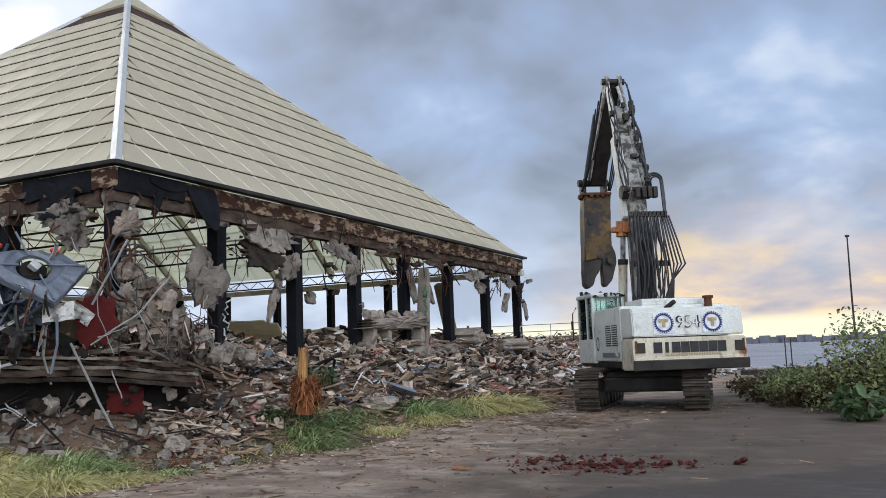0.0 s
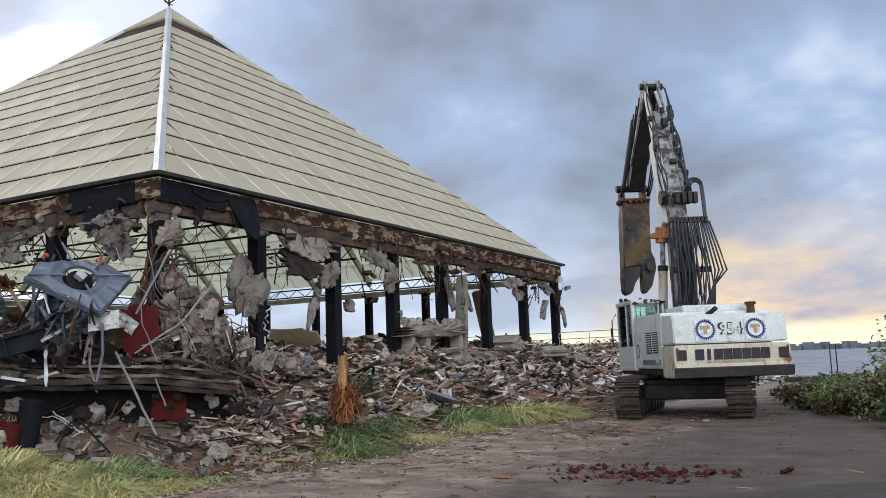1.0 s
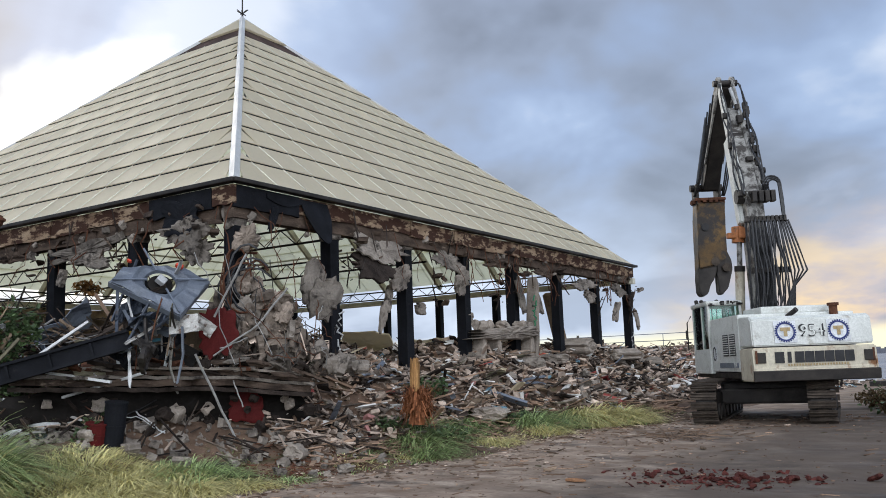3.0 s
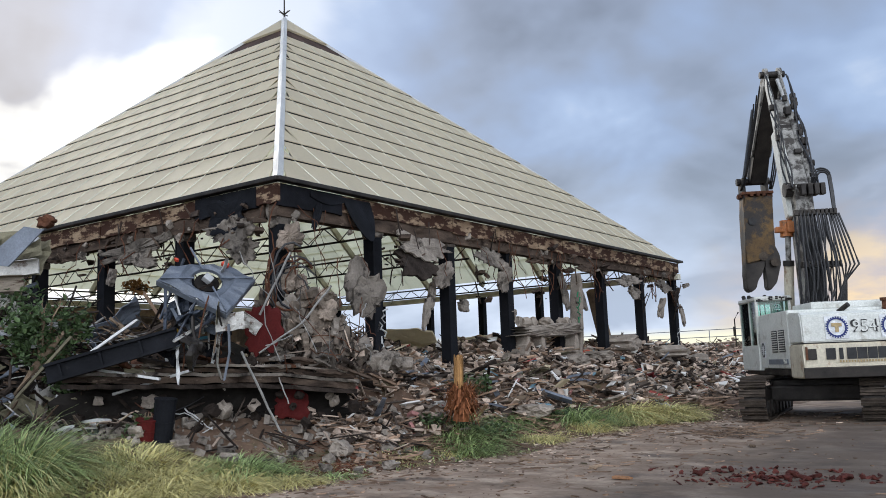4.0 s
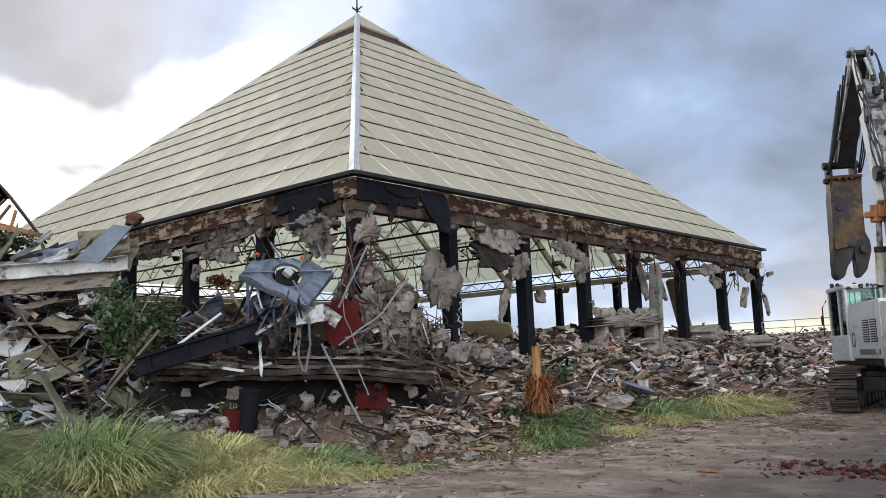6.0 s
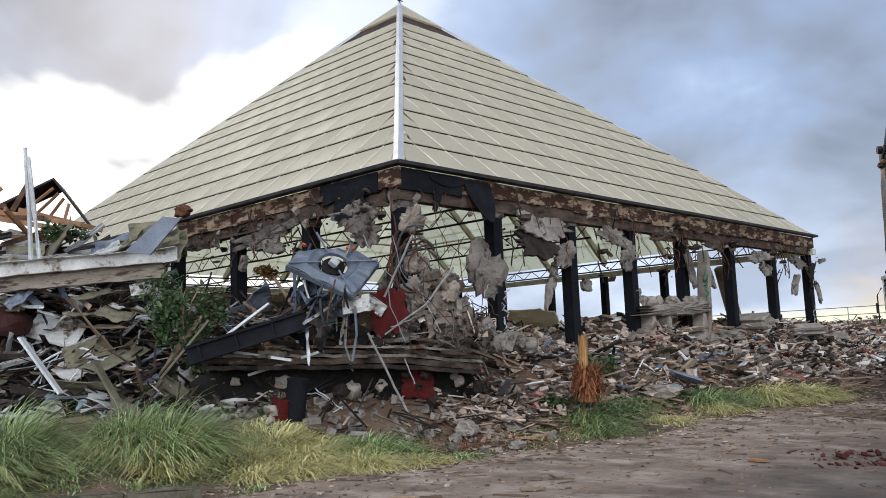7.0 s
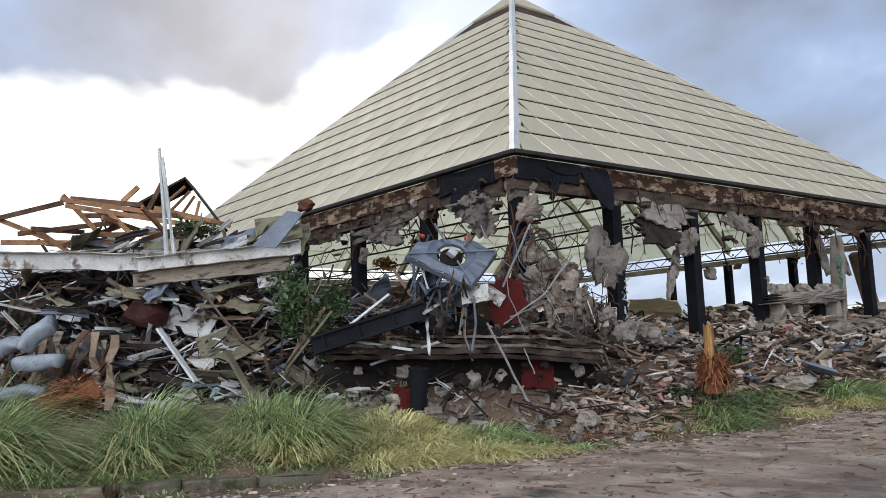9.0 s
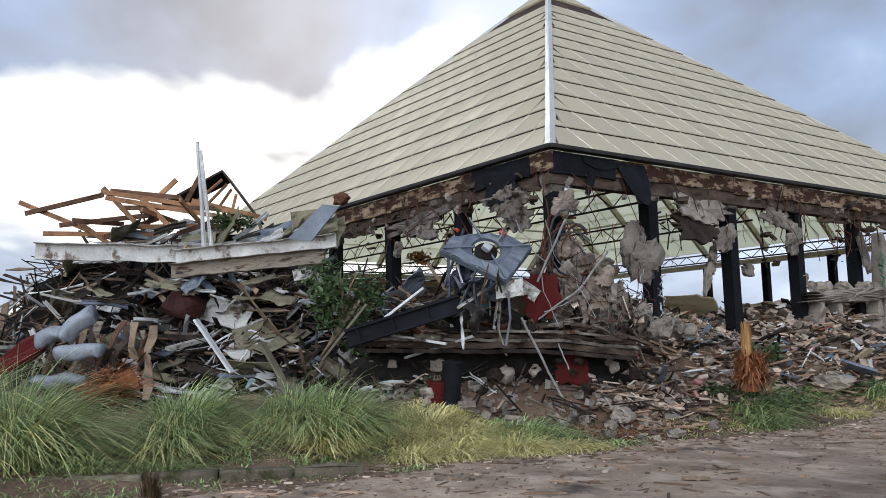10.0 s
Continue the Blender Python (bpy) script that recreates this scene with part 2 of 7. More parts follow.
def pave(m):
    """Dark worn asphalt laid over the nearer yard, mud streaks and damp patches on the concrete."""
    N, K = m.node_tree.nodes, m.node_tree.links
    p = N["Principled BSDF"]
    tc = N.new("ShaderNodeTexCoord").outputs["Object"]
    old = p.inputs["Base Color"].links[0].from_socket

    def nz(sc, st, det=6.0):
        mp = N.new("ShaderNodeMapping")
        mp.inputs["Scale"].default_value = st
        mp.inputs["Rotation"].default_value = (0, 0, radians(-38))
        K.new(tc, mp.inputs[0])
        n = N.new("ShaderNodeTexNoise")
        n.inputs["Scale"].default_value, n.inputs["Detail"].default_value, n.inputs["Roughness"].default_value = sc, det, 0.62
        K.new(mp.outputs[0], n.inputs["Vector"])
        return n.outputs[0]

    def op(kind, a, b):
        n = N.new("ShaderNodeMath")
        n.operation = kind
        for k, v in enumerate((a, b)):
            if isinstance(v, (int, float)):
                n.inputs[k].default_value = v
            else:
                K.new(v, n.inputs[k])
        return n.outputs[0]

    def rmp(src, a, b, ca=(0, 0, 0), cb=(1, 1, 1)):
        r = N.new("ShaderNodeValToRGB")
        r.color_ramp.elements[0].position, r.color_ramp.elements[0].color = a, (*ca, 1)
        r.color_ramp.elements[1].position, r.color_ramp.elements[1].color = b, (*cb, 1)
        K.new(src, r.inputs[0])
        return r.outputs[0]

    def mx(f, a, b):
        x = N.new("ShaderNodeMix")
        x.data_type = "RGBA"
        for sock, v in ((x.inputs[0], f), (x.inputs[6], a), (x.inputs[7], b)):
            if isinstance(v, tuple):
                sock.default_value = (*v, 1)
            else:
                K.new(v, sock)
        return x.outputs[2]

    streak = nz(1.3, (0.8, 1.3, 1))
    grit = nz(14.0, (1, 1, 1))
    col = mx(rmp(streak, 0.48, 0.7), old, rmp(grit, 0.3, 0.7, (0.34, 0.265, 0.20), (0.55, 0.44, 0.345)))
    col = mx(rmp(nz(1.7, (0.8, 1.4, 1)), 0.57, 0.70), col, (0.17, 0.105, 0.07))
    sp = N.new("ShaderNodeSeparateXYZ")
    K.new(tc, sp.inputs[0])
    # line from (3.6, -7.5) to (11.5, 1.0): asphalt on the side of the road's middle
    side = op("ADD", op("MULTIPLY", sp.outputs[0], 0.732), op("MULTIPLY", sp.outputs[1], -0.681))
    side = op("ADD", op("SUBTRACT", side, 7.75), op("MULTIPLY", op("SUBTRACT", nz(0.9, (1, 1, 1)), 0.5), 1.6))
    tar = rmp(grit, 0.25, 0.8, (0.055, 0.051, 0.049), (0.14, 0.128, 0.118))
    tar = mx(rmp(nz(3.0, (0.7, 1.3, 1)), 0.55, 0.72), tar, (0.21, 0.19, 0.165))
    col = mx(rmp(op("ADD", op("MULTIPLY", side, 2.0), 0.5), 0.3, 0.7), col, tar)
    # damp grime where the machines stand and turn
    damp = op("ADD", op("MULTIPLY", sp.outputs[0], 0.1), op("MULTIPLY", op("SUBTRACT", nz(0.7, (1, 1, 1)), 0.5), 0.5))
    col = mx(rmp(damp, 0.58, 0.86, (0.0,) * 3, (0.8,) * 3), col, (0.085, 0.068, 0.056))
    K.new(col, p.inputs["Base Color"])
    K.new(rmp(nz(0.8, (0.6, 1.4, 1)), 0.36, 0.52, (0.55,) * 3, (1.0,) * 3), p.inputs["Roughness"])


pave(ROAD)
EARTH = material("muddy_earth", (0.22, 0.145, 0.102), (0.085, 0.056, 0.04), rough=0.95, scale=0.9, fine=12.0, bump=0.8, stain=(0.065, 0.07, 0.032), stain_at=(0.57, 0.72))
WHITE = material("chalky_white_machine_paint", (0.66, 0.67, 0.63), (0.54, 0.55, 0.51), rough=0.45, scale=1.6, fine=22, bump=0.05, stain=(0.30, 0.26, 0.20), stain_at=(0.58, 0.74))
DIRTYWHITE = material("rust_streaked_cream_paint", (0.60, 0.55, 0.43), (0.44, 0.39, 0.30), rough=0.55, scale=1.6, fine=18, bump=0.15, stain=(0.24, 0.11, 0.045), stain_at=(0.54, 0.66), stretch=(1, 1, 0.6))
GRIMY = material("grimy_white_boom_paint", (0.42, 0.41, 0.38), (0.20, 0.19, 0.175), rough=0.6, scale=2.2, fine=24, bump=0.2, stain=(0.05, 0.042, 0.036), stain_at=(0.46, 0.58))
# near-black colour in place of the shade deep in gaps and hollows
HOLLOW_SHADE = material("dark_hollow_debris", (0.022, 0.019, 0.017), (0.008, 0.007, 0.006), rough=1.0, scale=2.0, fine=12, bump=0.6)
GUNK = material("greasy_dark_steel", (0.042, 0.035, 0.03), (0.016, 0.014, 0.013), rough=0.6, metal=0.3, scale=3.0, fine=30, bump=0.3)
TRACK = material("worn_track_steel", (0.10, 0.08, 0.064), (0.04, 0.033, 0.028), rough=0.7, metal=0.4, scale=4.0, fine=30, bump=0.4)
RUBBER = material("black_rubber_hose", (0.028, 0.028, 0.03), (0.018, 0.018, 0.02), rough=0.45, scale=6)
CRUSH = material("scratched_yellow_crusher", (0.17, 0.095, 0.025), (0.06, 0.038, 0.02), rough=0.6, metal=0.3, scale=1.3, fine=25, bump=0.3, stain=(0.035, 0.03, 0.027), stain_at=(0.42, 0.55))
BLUE = material("blue_lettering", (0.015, 0.03, 0.16), rough=0.6, scale=8)
TAN = material("tan_lettering", (0.45, 0.33, 0.16), rough=0.6, scale=8)
INK = material("black_lettering", (0.02, 0.02, 0.022), rough=0.6, scale=8)
PLAQUE = material("white_sticker", (0.74, 0.76, 0.78), rough=0.5, scale=8)
GLASS = glassy("greenish_cab_glass")
LEAF = material("green_leaf", (0.10, 0.155, 0.06), (0.04, 0.07, 0.026), rough=0.5, scale=2.0, fine=20, bump=0.1, translucent=0.25, per="island", spread=0.5)
LEAF_PALE = material("yellow_green_leaf", (0.27, 0.30, 0.12), (0.12, 0.14, 0.055), rough=0.55, scale=2.0, fine=20, bump=0.1, translucent=0.25, per="island", spread=0.55)
LEAF_DRY = material("brown_leaf", (0.12, 0.085, 0.045), (0.06, 0.04, 0.022), rough=0.7, scale=2.0, fine=20, translucent=0.2, per="island", spread=0.5)
GRASS = material("long_grass", (0.45, 0.53, 0.23), (0.16, 0.24, 0.095), rough=0.6, scale=0.9, fine=6, bump=0.0, translucent=0.3, per="island", spread=0.75)
STRAW = material("straw_coloured_grass", (0.78, 0.70, 0.36), (0.55, 0.50, 0.22), rough=0.7, scale=1.2, fine=6, bump=0.0, translucent=0.3, per="island", spread=0.4)
PALM = material("orange_palm_fibre", (0.52, 0.29, 0.12), (0.28, 0.15, 0.06), rough=0.9, scale=4, fine=30, bump=0.3, per="island", spread=0.4)
REDTILE = material("red_clay_shards", (0.12, 0.032, 0.024), (0.05, 0.018, 0.015), rough=0.7, scale=5, fine=40, bump=0.3, per="island", spread=0.5)
ORANGE = material("orange_red_plastic", (0.65, 0.07, 0.03), rough=0.4, scale=6)
YELLOWP = material("yellow_plastic", (0.50, 0.30, 0.03), rough=0.5, scale=6)
GREENP = material("green_spray_paint", (0.03, 0.25, 0.12), rough=0.7, scale=8)
SHORE = material("hazy_far_shore", (0.20, 0.20, 0.23), (0.12, 0.125, 0.15), rough=0.95, scale=0.02, fine=0.3, bump=0.0)
SEAWALL = material("grey_far_wall", (0.42, 0.44, 0.50), (0.36, 0.38, 0.44), rough=0.8, scale=0.4)
SOILWALL = material("mossy_earth_wall", (0.15, 0.13, 0.09), (0.07, 0.06, 0.045), rough=0.95, scale=0.8, fine=8, bump=0.6)
WATER = material("calm_grey_water", (0.16, 0.19, 0.24), rough=0.3, scale=0.05, fine=0.8, bump=0.1)
PINK = material("faded_pink_board", (0.45, 0.22, 0.20), rough=0.8, scale=3)
TEAL = material("faded_teal_sheet", (0.03, 0.15, 0.20), (0.02, 0.09, 0.13), rough=0.6, scale=2)


# ---- mesh helpers ----
def smooth(a, b, x):
    t = min(1.0, max(0.0, (x - a) / (b - a)))
    return t * t * (3 - 2 * t)


def rz(a):
    return Matrix.Rotation(radians(a), 4, "Z")


def T(x, y, z):
    return Matrix.Translation((x, y, z))


def box(bm, c, s, m=None, bevel=0.0):
    """A box of size s about c, under the pose m."""
    m = m or Matrix.Identity(4)
    geo = bmesh.ops.create_cube(bm, size=1.0, matrix=m @ Matrix.LocRotScale(c, None, s))
    if bevel:
        edges = list({e for v in geo["verts"] for e in v.link_edges})
        bmesh.ops.bevel(bm, geom=edges, offset=bevel, segments=2, affect="EDGES", profile=0.6)


def prism(bm, outline, lo, hi, m=None):
    """An outline in x, z drawn out along y from lo to hi."""
    m = m or Matrix.Identity(4)
    a = [bm.verts.new(m @ Vector((x, lo, z))) for x, z in outline]
    b = [bm.verts.new(m @ Vector((x, hi, z))) for x, z in outline]
    n = len(a)
    bm.faces.new(a[::-1])
    bm.faces.new(b)
    for k in range(n):
        bm.faces.new((a[k], a[(k + 1) % n], b[(k + 1) % n], b[k]))


def tube(bm, pts, r, sides=8, r2=None):
    """A round bar along points, thinning from r to r2."""
    pts = [Vector(p) for p in pts]
    r2 = r if r2 is None else r2
    rings = []
    for k, p in enumerate(pts):
        d = (pts[min(k + 1, len(pts) - 1)] - pts[max(k - 1, 0)]).normalized()
        side = d.orthogonal().normalized()
        if abs(d.z) < 0.99:
            side = d.cross(Vector((0, 0, 1))).normalized()
        other = d.cross(side)
        rad = r + (r2 - r) * k / (len(pts) - 1)
        rings.append([bm.verts.new(p + rad * (math.cos(2 * math.pi * i / sides) * side + math.sin(2 * math.pi * i / sides) * other)) for i in range(sides)])
    for a, b in zip(rings, rings[1:]):
        for i in range(sides):
            bm.faces.new((a[i], a[(i + 1) % sides], b[(i + 1) % sides], b[i]))
    bm.faces.new(rings[0][::-1])
    bm.faces.new(rings[-1])


def sag(a, b, drop, n=8, wob=0.0, rnd=random):
    a, b = Vector(a), Vector(b)
    out = []
    for k in range(n + 1):
        t = k / n
        p = a.lerp(b, t) - Vector((0, 0, drop * 4 * t * (1 - t)))
        if 0 < k < n and wob:
            p += Vector([rnd.uniform(-wob, wob) for _ in range(3)])
        out.append(p)
    return out


def part(name, bm, mat, parent=None, label="", flat=True):
    me = bpy.data.meshes.new(name)
    bmesh.ops.recalc_face_normals(bm, faces=bm.faces)
    bm.to_mesh(me)
    bm.free()
    me.materials.append(mat)
    if not flat:
        for p in me.polygons:
            p.use_smooth = True
    ob = new(name, me)
    if parent:
        ob.parent = parent
    if label:
        tagged(ob, label)
    return ob


def raw(name, verts, faces, mat, parent=None):
    me = bpy.data.meshes.new(name)
    me.from_pydata(verts, [], faces)
    me.materials.append(mat)
    ob = new(name, me)
    if parent:
        ob.parent = parent
    return ob


def thing(name, m, label, category, group="", kind=""):
    ob = new(name)
    ob.matrix_world = m
    ob.empty_display_size = 0.2
    return tagged(ob, label, category, group, kind)


CUBE_F = [(0, 1, 3, 2), (4, 6, 7, 5), (0, 4, 5, 1), (2, 3, 7, 6), (0, 2, 6, 4), (1, 5, 7, 3)]


def chunk_verts(rnd, s, jit=0.3):
    return [Vector((x * s[0], y * s[1], z * s[2])) * 0.5 + Vector([rnd.uniform(-jit, jit) * q for q in s]) * 0.5 for x in (-1, 1) for y in (-1, 1) for z in (-1, 1)]


def scatter(name, items, mat, parent=None):
    """Joins many small lumps: items of (centre, size, turn matrix, jitter)."""
    rnd = random.Random(name)
    vs, fs = [], []
    for c, s, m, j in items:
        k = len(vs)
        vs += [tuple(Vector(c) + m @ v) for v in chunk_verts(rnd, s, j)]
        fs += [tuple(k + i for i in f) for f in CUBE_F]
    return raw(name, vs, fs, mat, parent)


def slab_mesh(bm, w, h, t, rnd, m=None, n=9, ragged=0.25, bulge=0.06):
    """A broken slab in x, z of size w, h with a ragged outline and uneven faces, t thick."""
    m = m or Matrix.Identity(4)
    rim = []
    count = 4 * n
    seed = Vector((rnd.uniform(0, 50), rnd.uniform(0, 50), rnd.uniform(0, 50)))
    pw = rnd.choice((2.2, 3.0, 5.0))
    for k in range(count):
        a = 2 * math.pi * k / count
        q = (abs(math.cos(a)) ** pw + abs(math.sin(a)) ** pw) ** (1 / pw)
        wave = noise.noise(seed + Vector((math.cos(a) * 1.3, math.sin(a) * 1.3, 0))) * 0.9 + noise.noise(seed + Vector((math.cos(a) * 4, math.sin(a) * 4, 3))) * 0.5
        f = (1 / q) * (1 - ragged * (0.45 + wave) - 0.05 - 0.2 * (rnd.random() - 0.5))
        rim.append((0.5 * w * math.cos(a) * f, 0.5 * h * math.sin(a) * f))
    rings = (0.3, 0.6, 0.86, 1.0)
    freq = 2.2 / max(0.12, min(w, h))

    def skin(x, z, f, side):
        r = math.hypot(x / w, z / h)
        even = 1 + (0.42 / max(r, 0.05) - 1) * (1 - f)      # the outline's notches fade inwards
        x, z = x * even, z * even
        rough_y = noise.noise(seed + Vector((x * f * freq, side * 9.0, z * f * freq))) * bulge * 1.3 + noise.noise(seed + Vector((x * f * freq * 3, side * 5.0, z * f * freq * 3))) * bulge * 0.6
        return bm.verts.new(m @ Vector((x * f, side * t * 0.5 * (1 if f < 0.9 else 0.84) + (rough_y + rnd.uniform(-0.2, 0.2) * bulge) * (1 if f < 0.95 else 0.4), z * f)))

    rows = []
    for side in (-1, 1):
        rows.append([[skin(x, z, f, side) for x, z in rim] for f in rings])
        rows[-1].append(bm.verts.new(m @ Vector((0, side * t * 0.5, 0))))
    for s in (0, 1):
        r = rows[s]
        for k in range(count):
            j = (k + 1) % count
            bm.faces.new((r[4], r[0][k], r[0][j]))
            for u in (0, 1, 2):
                bm.faces.new((r[u][k], r[u + 1][k], r[u + 1][j], r[u][j]))
    for k in range(count):
        j = (k + 1) % count
        bm.faces.new((rows[0][3][k], rows[1][3][k], rows[1][3][j], rows[0][3][j]))


def rand_turn(rnd):
    return Euler((rnd.uniform(0, 6.28), rnd.uniform(0, 6.28), rnd.uniform(0, 6.28))).to_matrix()


# ---- ground ----
SIDE, EAVE, PEAK = 22.0, 5.70, 15.58      # the square roof's side, eave and peak heights
BAY = 21.4 / 7


def road_edge(y):
    """The x at which the paved ground ends and the bank begins."""
    if y < -6:
        return 2.3 + 0.35 * math.sin(y)
    return 2.1 + 1.2 * smooth(-2.0, 3.0, y) + 1.6 * smooth(7.0, 11.0, y) + 0.2 * math.sin(y * 2.1)


def gz(x, y):
    """Height of the ground."""
    e = road_edge(y)
    base = 0.16 * smooth(2.0, 9.0, y)
    bank = 0.62 * smooth(0.0, 3.4, e - x) + 0.35 * smooth(2.2, 6.0, e - x)
    inside = smooth(1.2, -1.5, x) * smooth(-2.5, 0.5, y) * 0.75
    fade = 1 - smooth(38, 50, y)
    lump = (noise.noise(Vector((x * 0.7, y * 0.7, 0.3))) * 0.16 + noise.noise(Vector((x * 2.3, y * 2.3, 5.0))) * 0.05) * smooth(0.2, 2.0, e - x)
    return base * fade + ((bank * (1 - 0.75 * smooth(-2.5, -9.0, y)) + inside) + lump) * fade * (1 - smooth(-30, -45, x))


def grid_ground():
    xs = sorted(set([-3000, -900, -300, -120, -70] + [-50 + 2.0 * k for k in range(15)] + [-20 + 0.4 * k for k in range(76)] + [10 + 0.8 * k for k in range(20)] + [30, 50, 120, 300, 900, 3000]))
    ys = sorted(set([-3000, -900, -300, -120, -60, -40] + [-30 + 1.0 * k for k in range(18)] + [-12 + 0.4 * k for k in range(90)] + [24 + 1.2 * k for k in range(25)] + [60, 90, 140, 300, 900, 3000]))
    vs = [(x, y, gz(x, y) if -60 < x < 60 and -60 < y < 60 else 0.0) for y in ys for x in xs]
    w = len(xs)
    fs = [(j * w + i, j * w + i + 1, (j + 1) * w + i + 1, (j + 1) * w + i) for j in range(len(ys) - 1) for i in range(w - 1)]
    g = raw("ground", vs, fs, ROAD)
    g.data.materials.append(EARTH)
    g.data.materials.append(WATER)
    for p in g.data.polygons:
        c = p.center
        p.use_smooth = True
        if c.y > 55 or c.x < -70:
            p.material_index = 2
        elif -60 < c.x < road_edge(c.y) + 0.15 and -40 < c.y < 60:
            p.material_index = 1
    return tagged(g, "worn wet concrete yard beside a muddy earth bank", "ground", kind="structure")


grid_ground()

# ---- pyramid-roofed pavilion ----
pavilion = thing("pavilion", T(0, 0, 0), "half-demolished open pavilion with a cream pyramid roof on black columns", "building")
C = Vector((-SIDE / 2 - 0.11, SIDE / 2 - 0.115, PEAK))
CORNERS = [Vector((0, 0, EAVE)), Vector((0, SIDE, EAVE)), Vector((-SIDE, SIDE, EAVE)), Vector((-SIDE, 0, EAVE))]
COURSES, STEP = 12, 0.0685


def roof_face(a, b, single):
    """Overlapping courses of sheet between the eave corners a, b and the peak."""
    along = (b - a).normalized()
    mid = (a + b) / 2
    slope = C - mid
    nrm = along.cross(slope).normalized()
    if nrm.z < 0:
        nrm = -nrm
    length = slope.length
    up_s = slope.normalized()
    vs, fs, seam_v, seam_f = [], [], [], []
    PANEL = 0.98
    for c in range(COURSES):
        s0, s1 = c * STEP, (c + 1) * STEP + 0.004
        h0, h1 = SIDE / 2 * (1 - s0) - 0.02, SIDE / 2 * (1 - s1) - 0.02
        k = -math.ceil(h0 / PANEL)
        while k * PANEL < h0:
            l, r = k * PANEL + 0.006, (k + 1) * PANEL - 0.006
            k += 1
            q = [(max(l, -h0), s0), (min(r, h0), s0), (min(r, h1), s1), (max(l, -h1), s1)]
            if q[0][0] >= q[1][0] - 0.03:
                continue
            if q[2][0] <= q[3][0]:
                # a corner piece that runs to a point on the hip
                e = r if r < 0 else l
                sp = 1 - (abs(e) + 0.02) / (SIDE / 2)
                q = [q[0], q[1], (e, max(s0 + 0.002, sp)), (e - 0.002, max(s0 + 0.002, sp))]
            lift = [0.05, 0.05, 0.012, 0.012]
            top = [mid + along * u + up_s * (length * s) + nrm * f for (u, s), f in zip(q, lift)]
            bot = [p - nrm * (0.018 if i < 2 else 0.006) for i, p in enumerate(top)]
            pts = [tuple(p) for p in top + bot]
            fc = [(0, 1, 2, 3), (7, 6, 5, 4), (0, 4, 5, 1), (1, 5, 6, 2), (2, 6, 7, 3), (3, 7, 4, 0)]
            if single:
                raw("roof_sheet", pts, fc, ROOF, pavilion)
            else:
                n0 = len(vs)
                vs += pts
                fs += [tuple(n0 + i for i in f) for f in fc]
            if abs(l) < h1:      # raised seam along the joint
                n0 = len(seam_v)
                for s, f in ((s0, 0.052), (s1, 0.014)):
                    p = mid + along * (l - 0.006) + up_s * (length * s) + nrm * f
                    seam_v += [tuple(p - along * 0.014), tuple(p - along * 0.006 + nrm * 0.016), tuple(p + along * 0.006 + nrm * 0.016), tuple(p + along * 0.014)]
                seam_f += [(n0, n0 + 1, n0 + 5, n0 + 4), (n0 + 1, n0 + 2, n0 + 6, n0 + 5), (n0 + 2, n0 + 3, n0 + 7, n0 + 6), (n0, n0 + 3, n0 + 2, n0 + 1)]
    if single:
        for c in range(COURSES):      # black strip drawn as the shadow in the gap below each course
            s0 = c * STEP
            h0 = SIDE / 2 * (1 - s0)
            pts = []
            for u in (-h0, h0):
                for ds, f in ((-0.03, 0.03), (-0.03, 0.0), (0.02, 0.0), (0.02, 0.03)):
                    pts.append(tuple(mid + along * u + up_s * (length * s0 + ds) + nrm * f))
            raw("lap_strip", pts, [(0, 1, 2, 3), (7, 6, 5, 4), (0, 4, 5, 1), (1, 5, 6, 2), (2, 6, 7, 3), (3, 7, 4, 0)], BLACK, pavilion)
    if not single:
        tagged(raw("far_roof_sheeting", vs, fs, ROOF_BACKLIT, pavilion), kind="stuff")
    tagged(raw("roof_seaming", seam_v, seam_f, SEAM, pavilion), kind="stuff")
    # dark vent band and the cap's face
    for s0, s1, lift, mat, nm in ((COURSES * STEP - 0.004, 0.905, -0.03, BAND, "vent_band"), (0.895, 0.99, 0.06, ROOF, "cap_sheet")):
        h0, h1 = SIDE / 2 * (1 - s0), SIDE / 2 * (1 - s1)
        q = [(-h0, s0), (h0, s0), (h1, s1), (-h1, s1)]
        top = [mid + along * u + up_s * (length * s) + nrm * lift for u, s in q]
        pts = [tuple(p) for p in top + [p - nrm * 0.08 for p in top]]
        raw(nm, pts, [(0, 1, 2, 3), (7, 6, 5, 4), (0, 4, 5, 1), (1, 5, 6, 2), (2, 6, 7, 3), (3, 7, 4, 0)], mat, pavilion)


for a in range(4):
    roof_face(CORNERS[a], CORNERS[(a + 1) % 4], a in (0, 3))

for a, cn in enumerate(CORNERS):      # hip flashings
    bm = bmesh.new()
    d = (C - cn).normalized()
    sd = d.cross(Vector((0, 0, 1))).normalized()
    nn = sd.cross(d).normalized()
    wide = 0.11 if a == 0 else 0.05
    rise = 0.04 if a == 0 else -0.02
    lo, hi = cn + nn * rise - d * 0.05, C + nn * (rise + 0.05) - d * 0.1
    for s in (-1, 1):
        pts = [lo + nn * 0.05, lo + sd * s * wide - nn * 0.05, hi + sd * s * wide - nn * 0.04, hi + nn * 0.05]
        vs = [bm.verts.new(p) for p in pts] + [bm.verts.new(p - nn * 0.03) for p in pts]
        for f in ((0, 1, 2, 3), (7, 6, 5, 4), (0, 4, 5, 1), (1, 5, 6, 2), (2, 6, 7, 3), (3, 7, 4, 0)):
            bm.faces.new([vs[i] for i in f])
    part("hip_flashing", bm, HIP, pavilion, "weathered white hip flashing")
bm = bmesh.new()
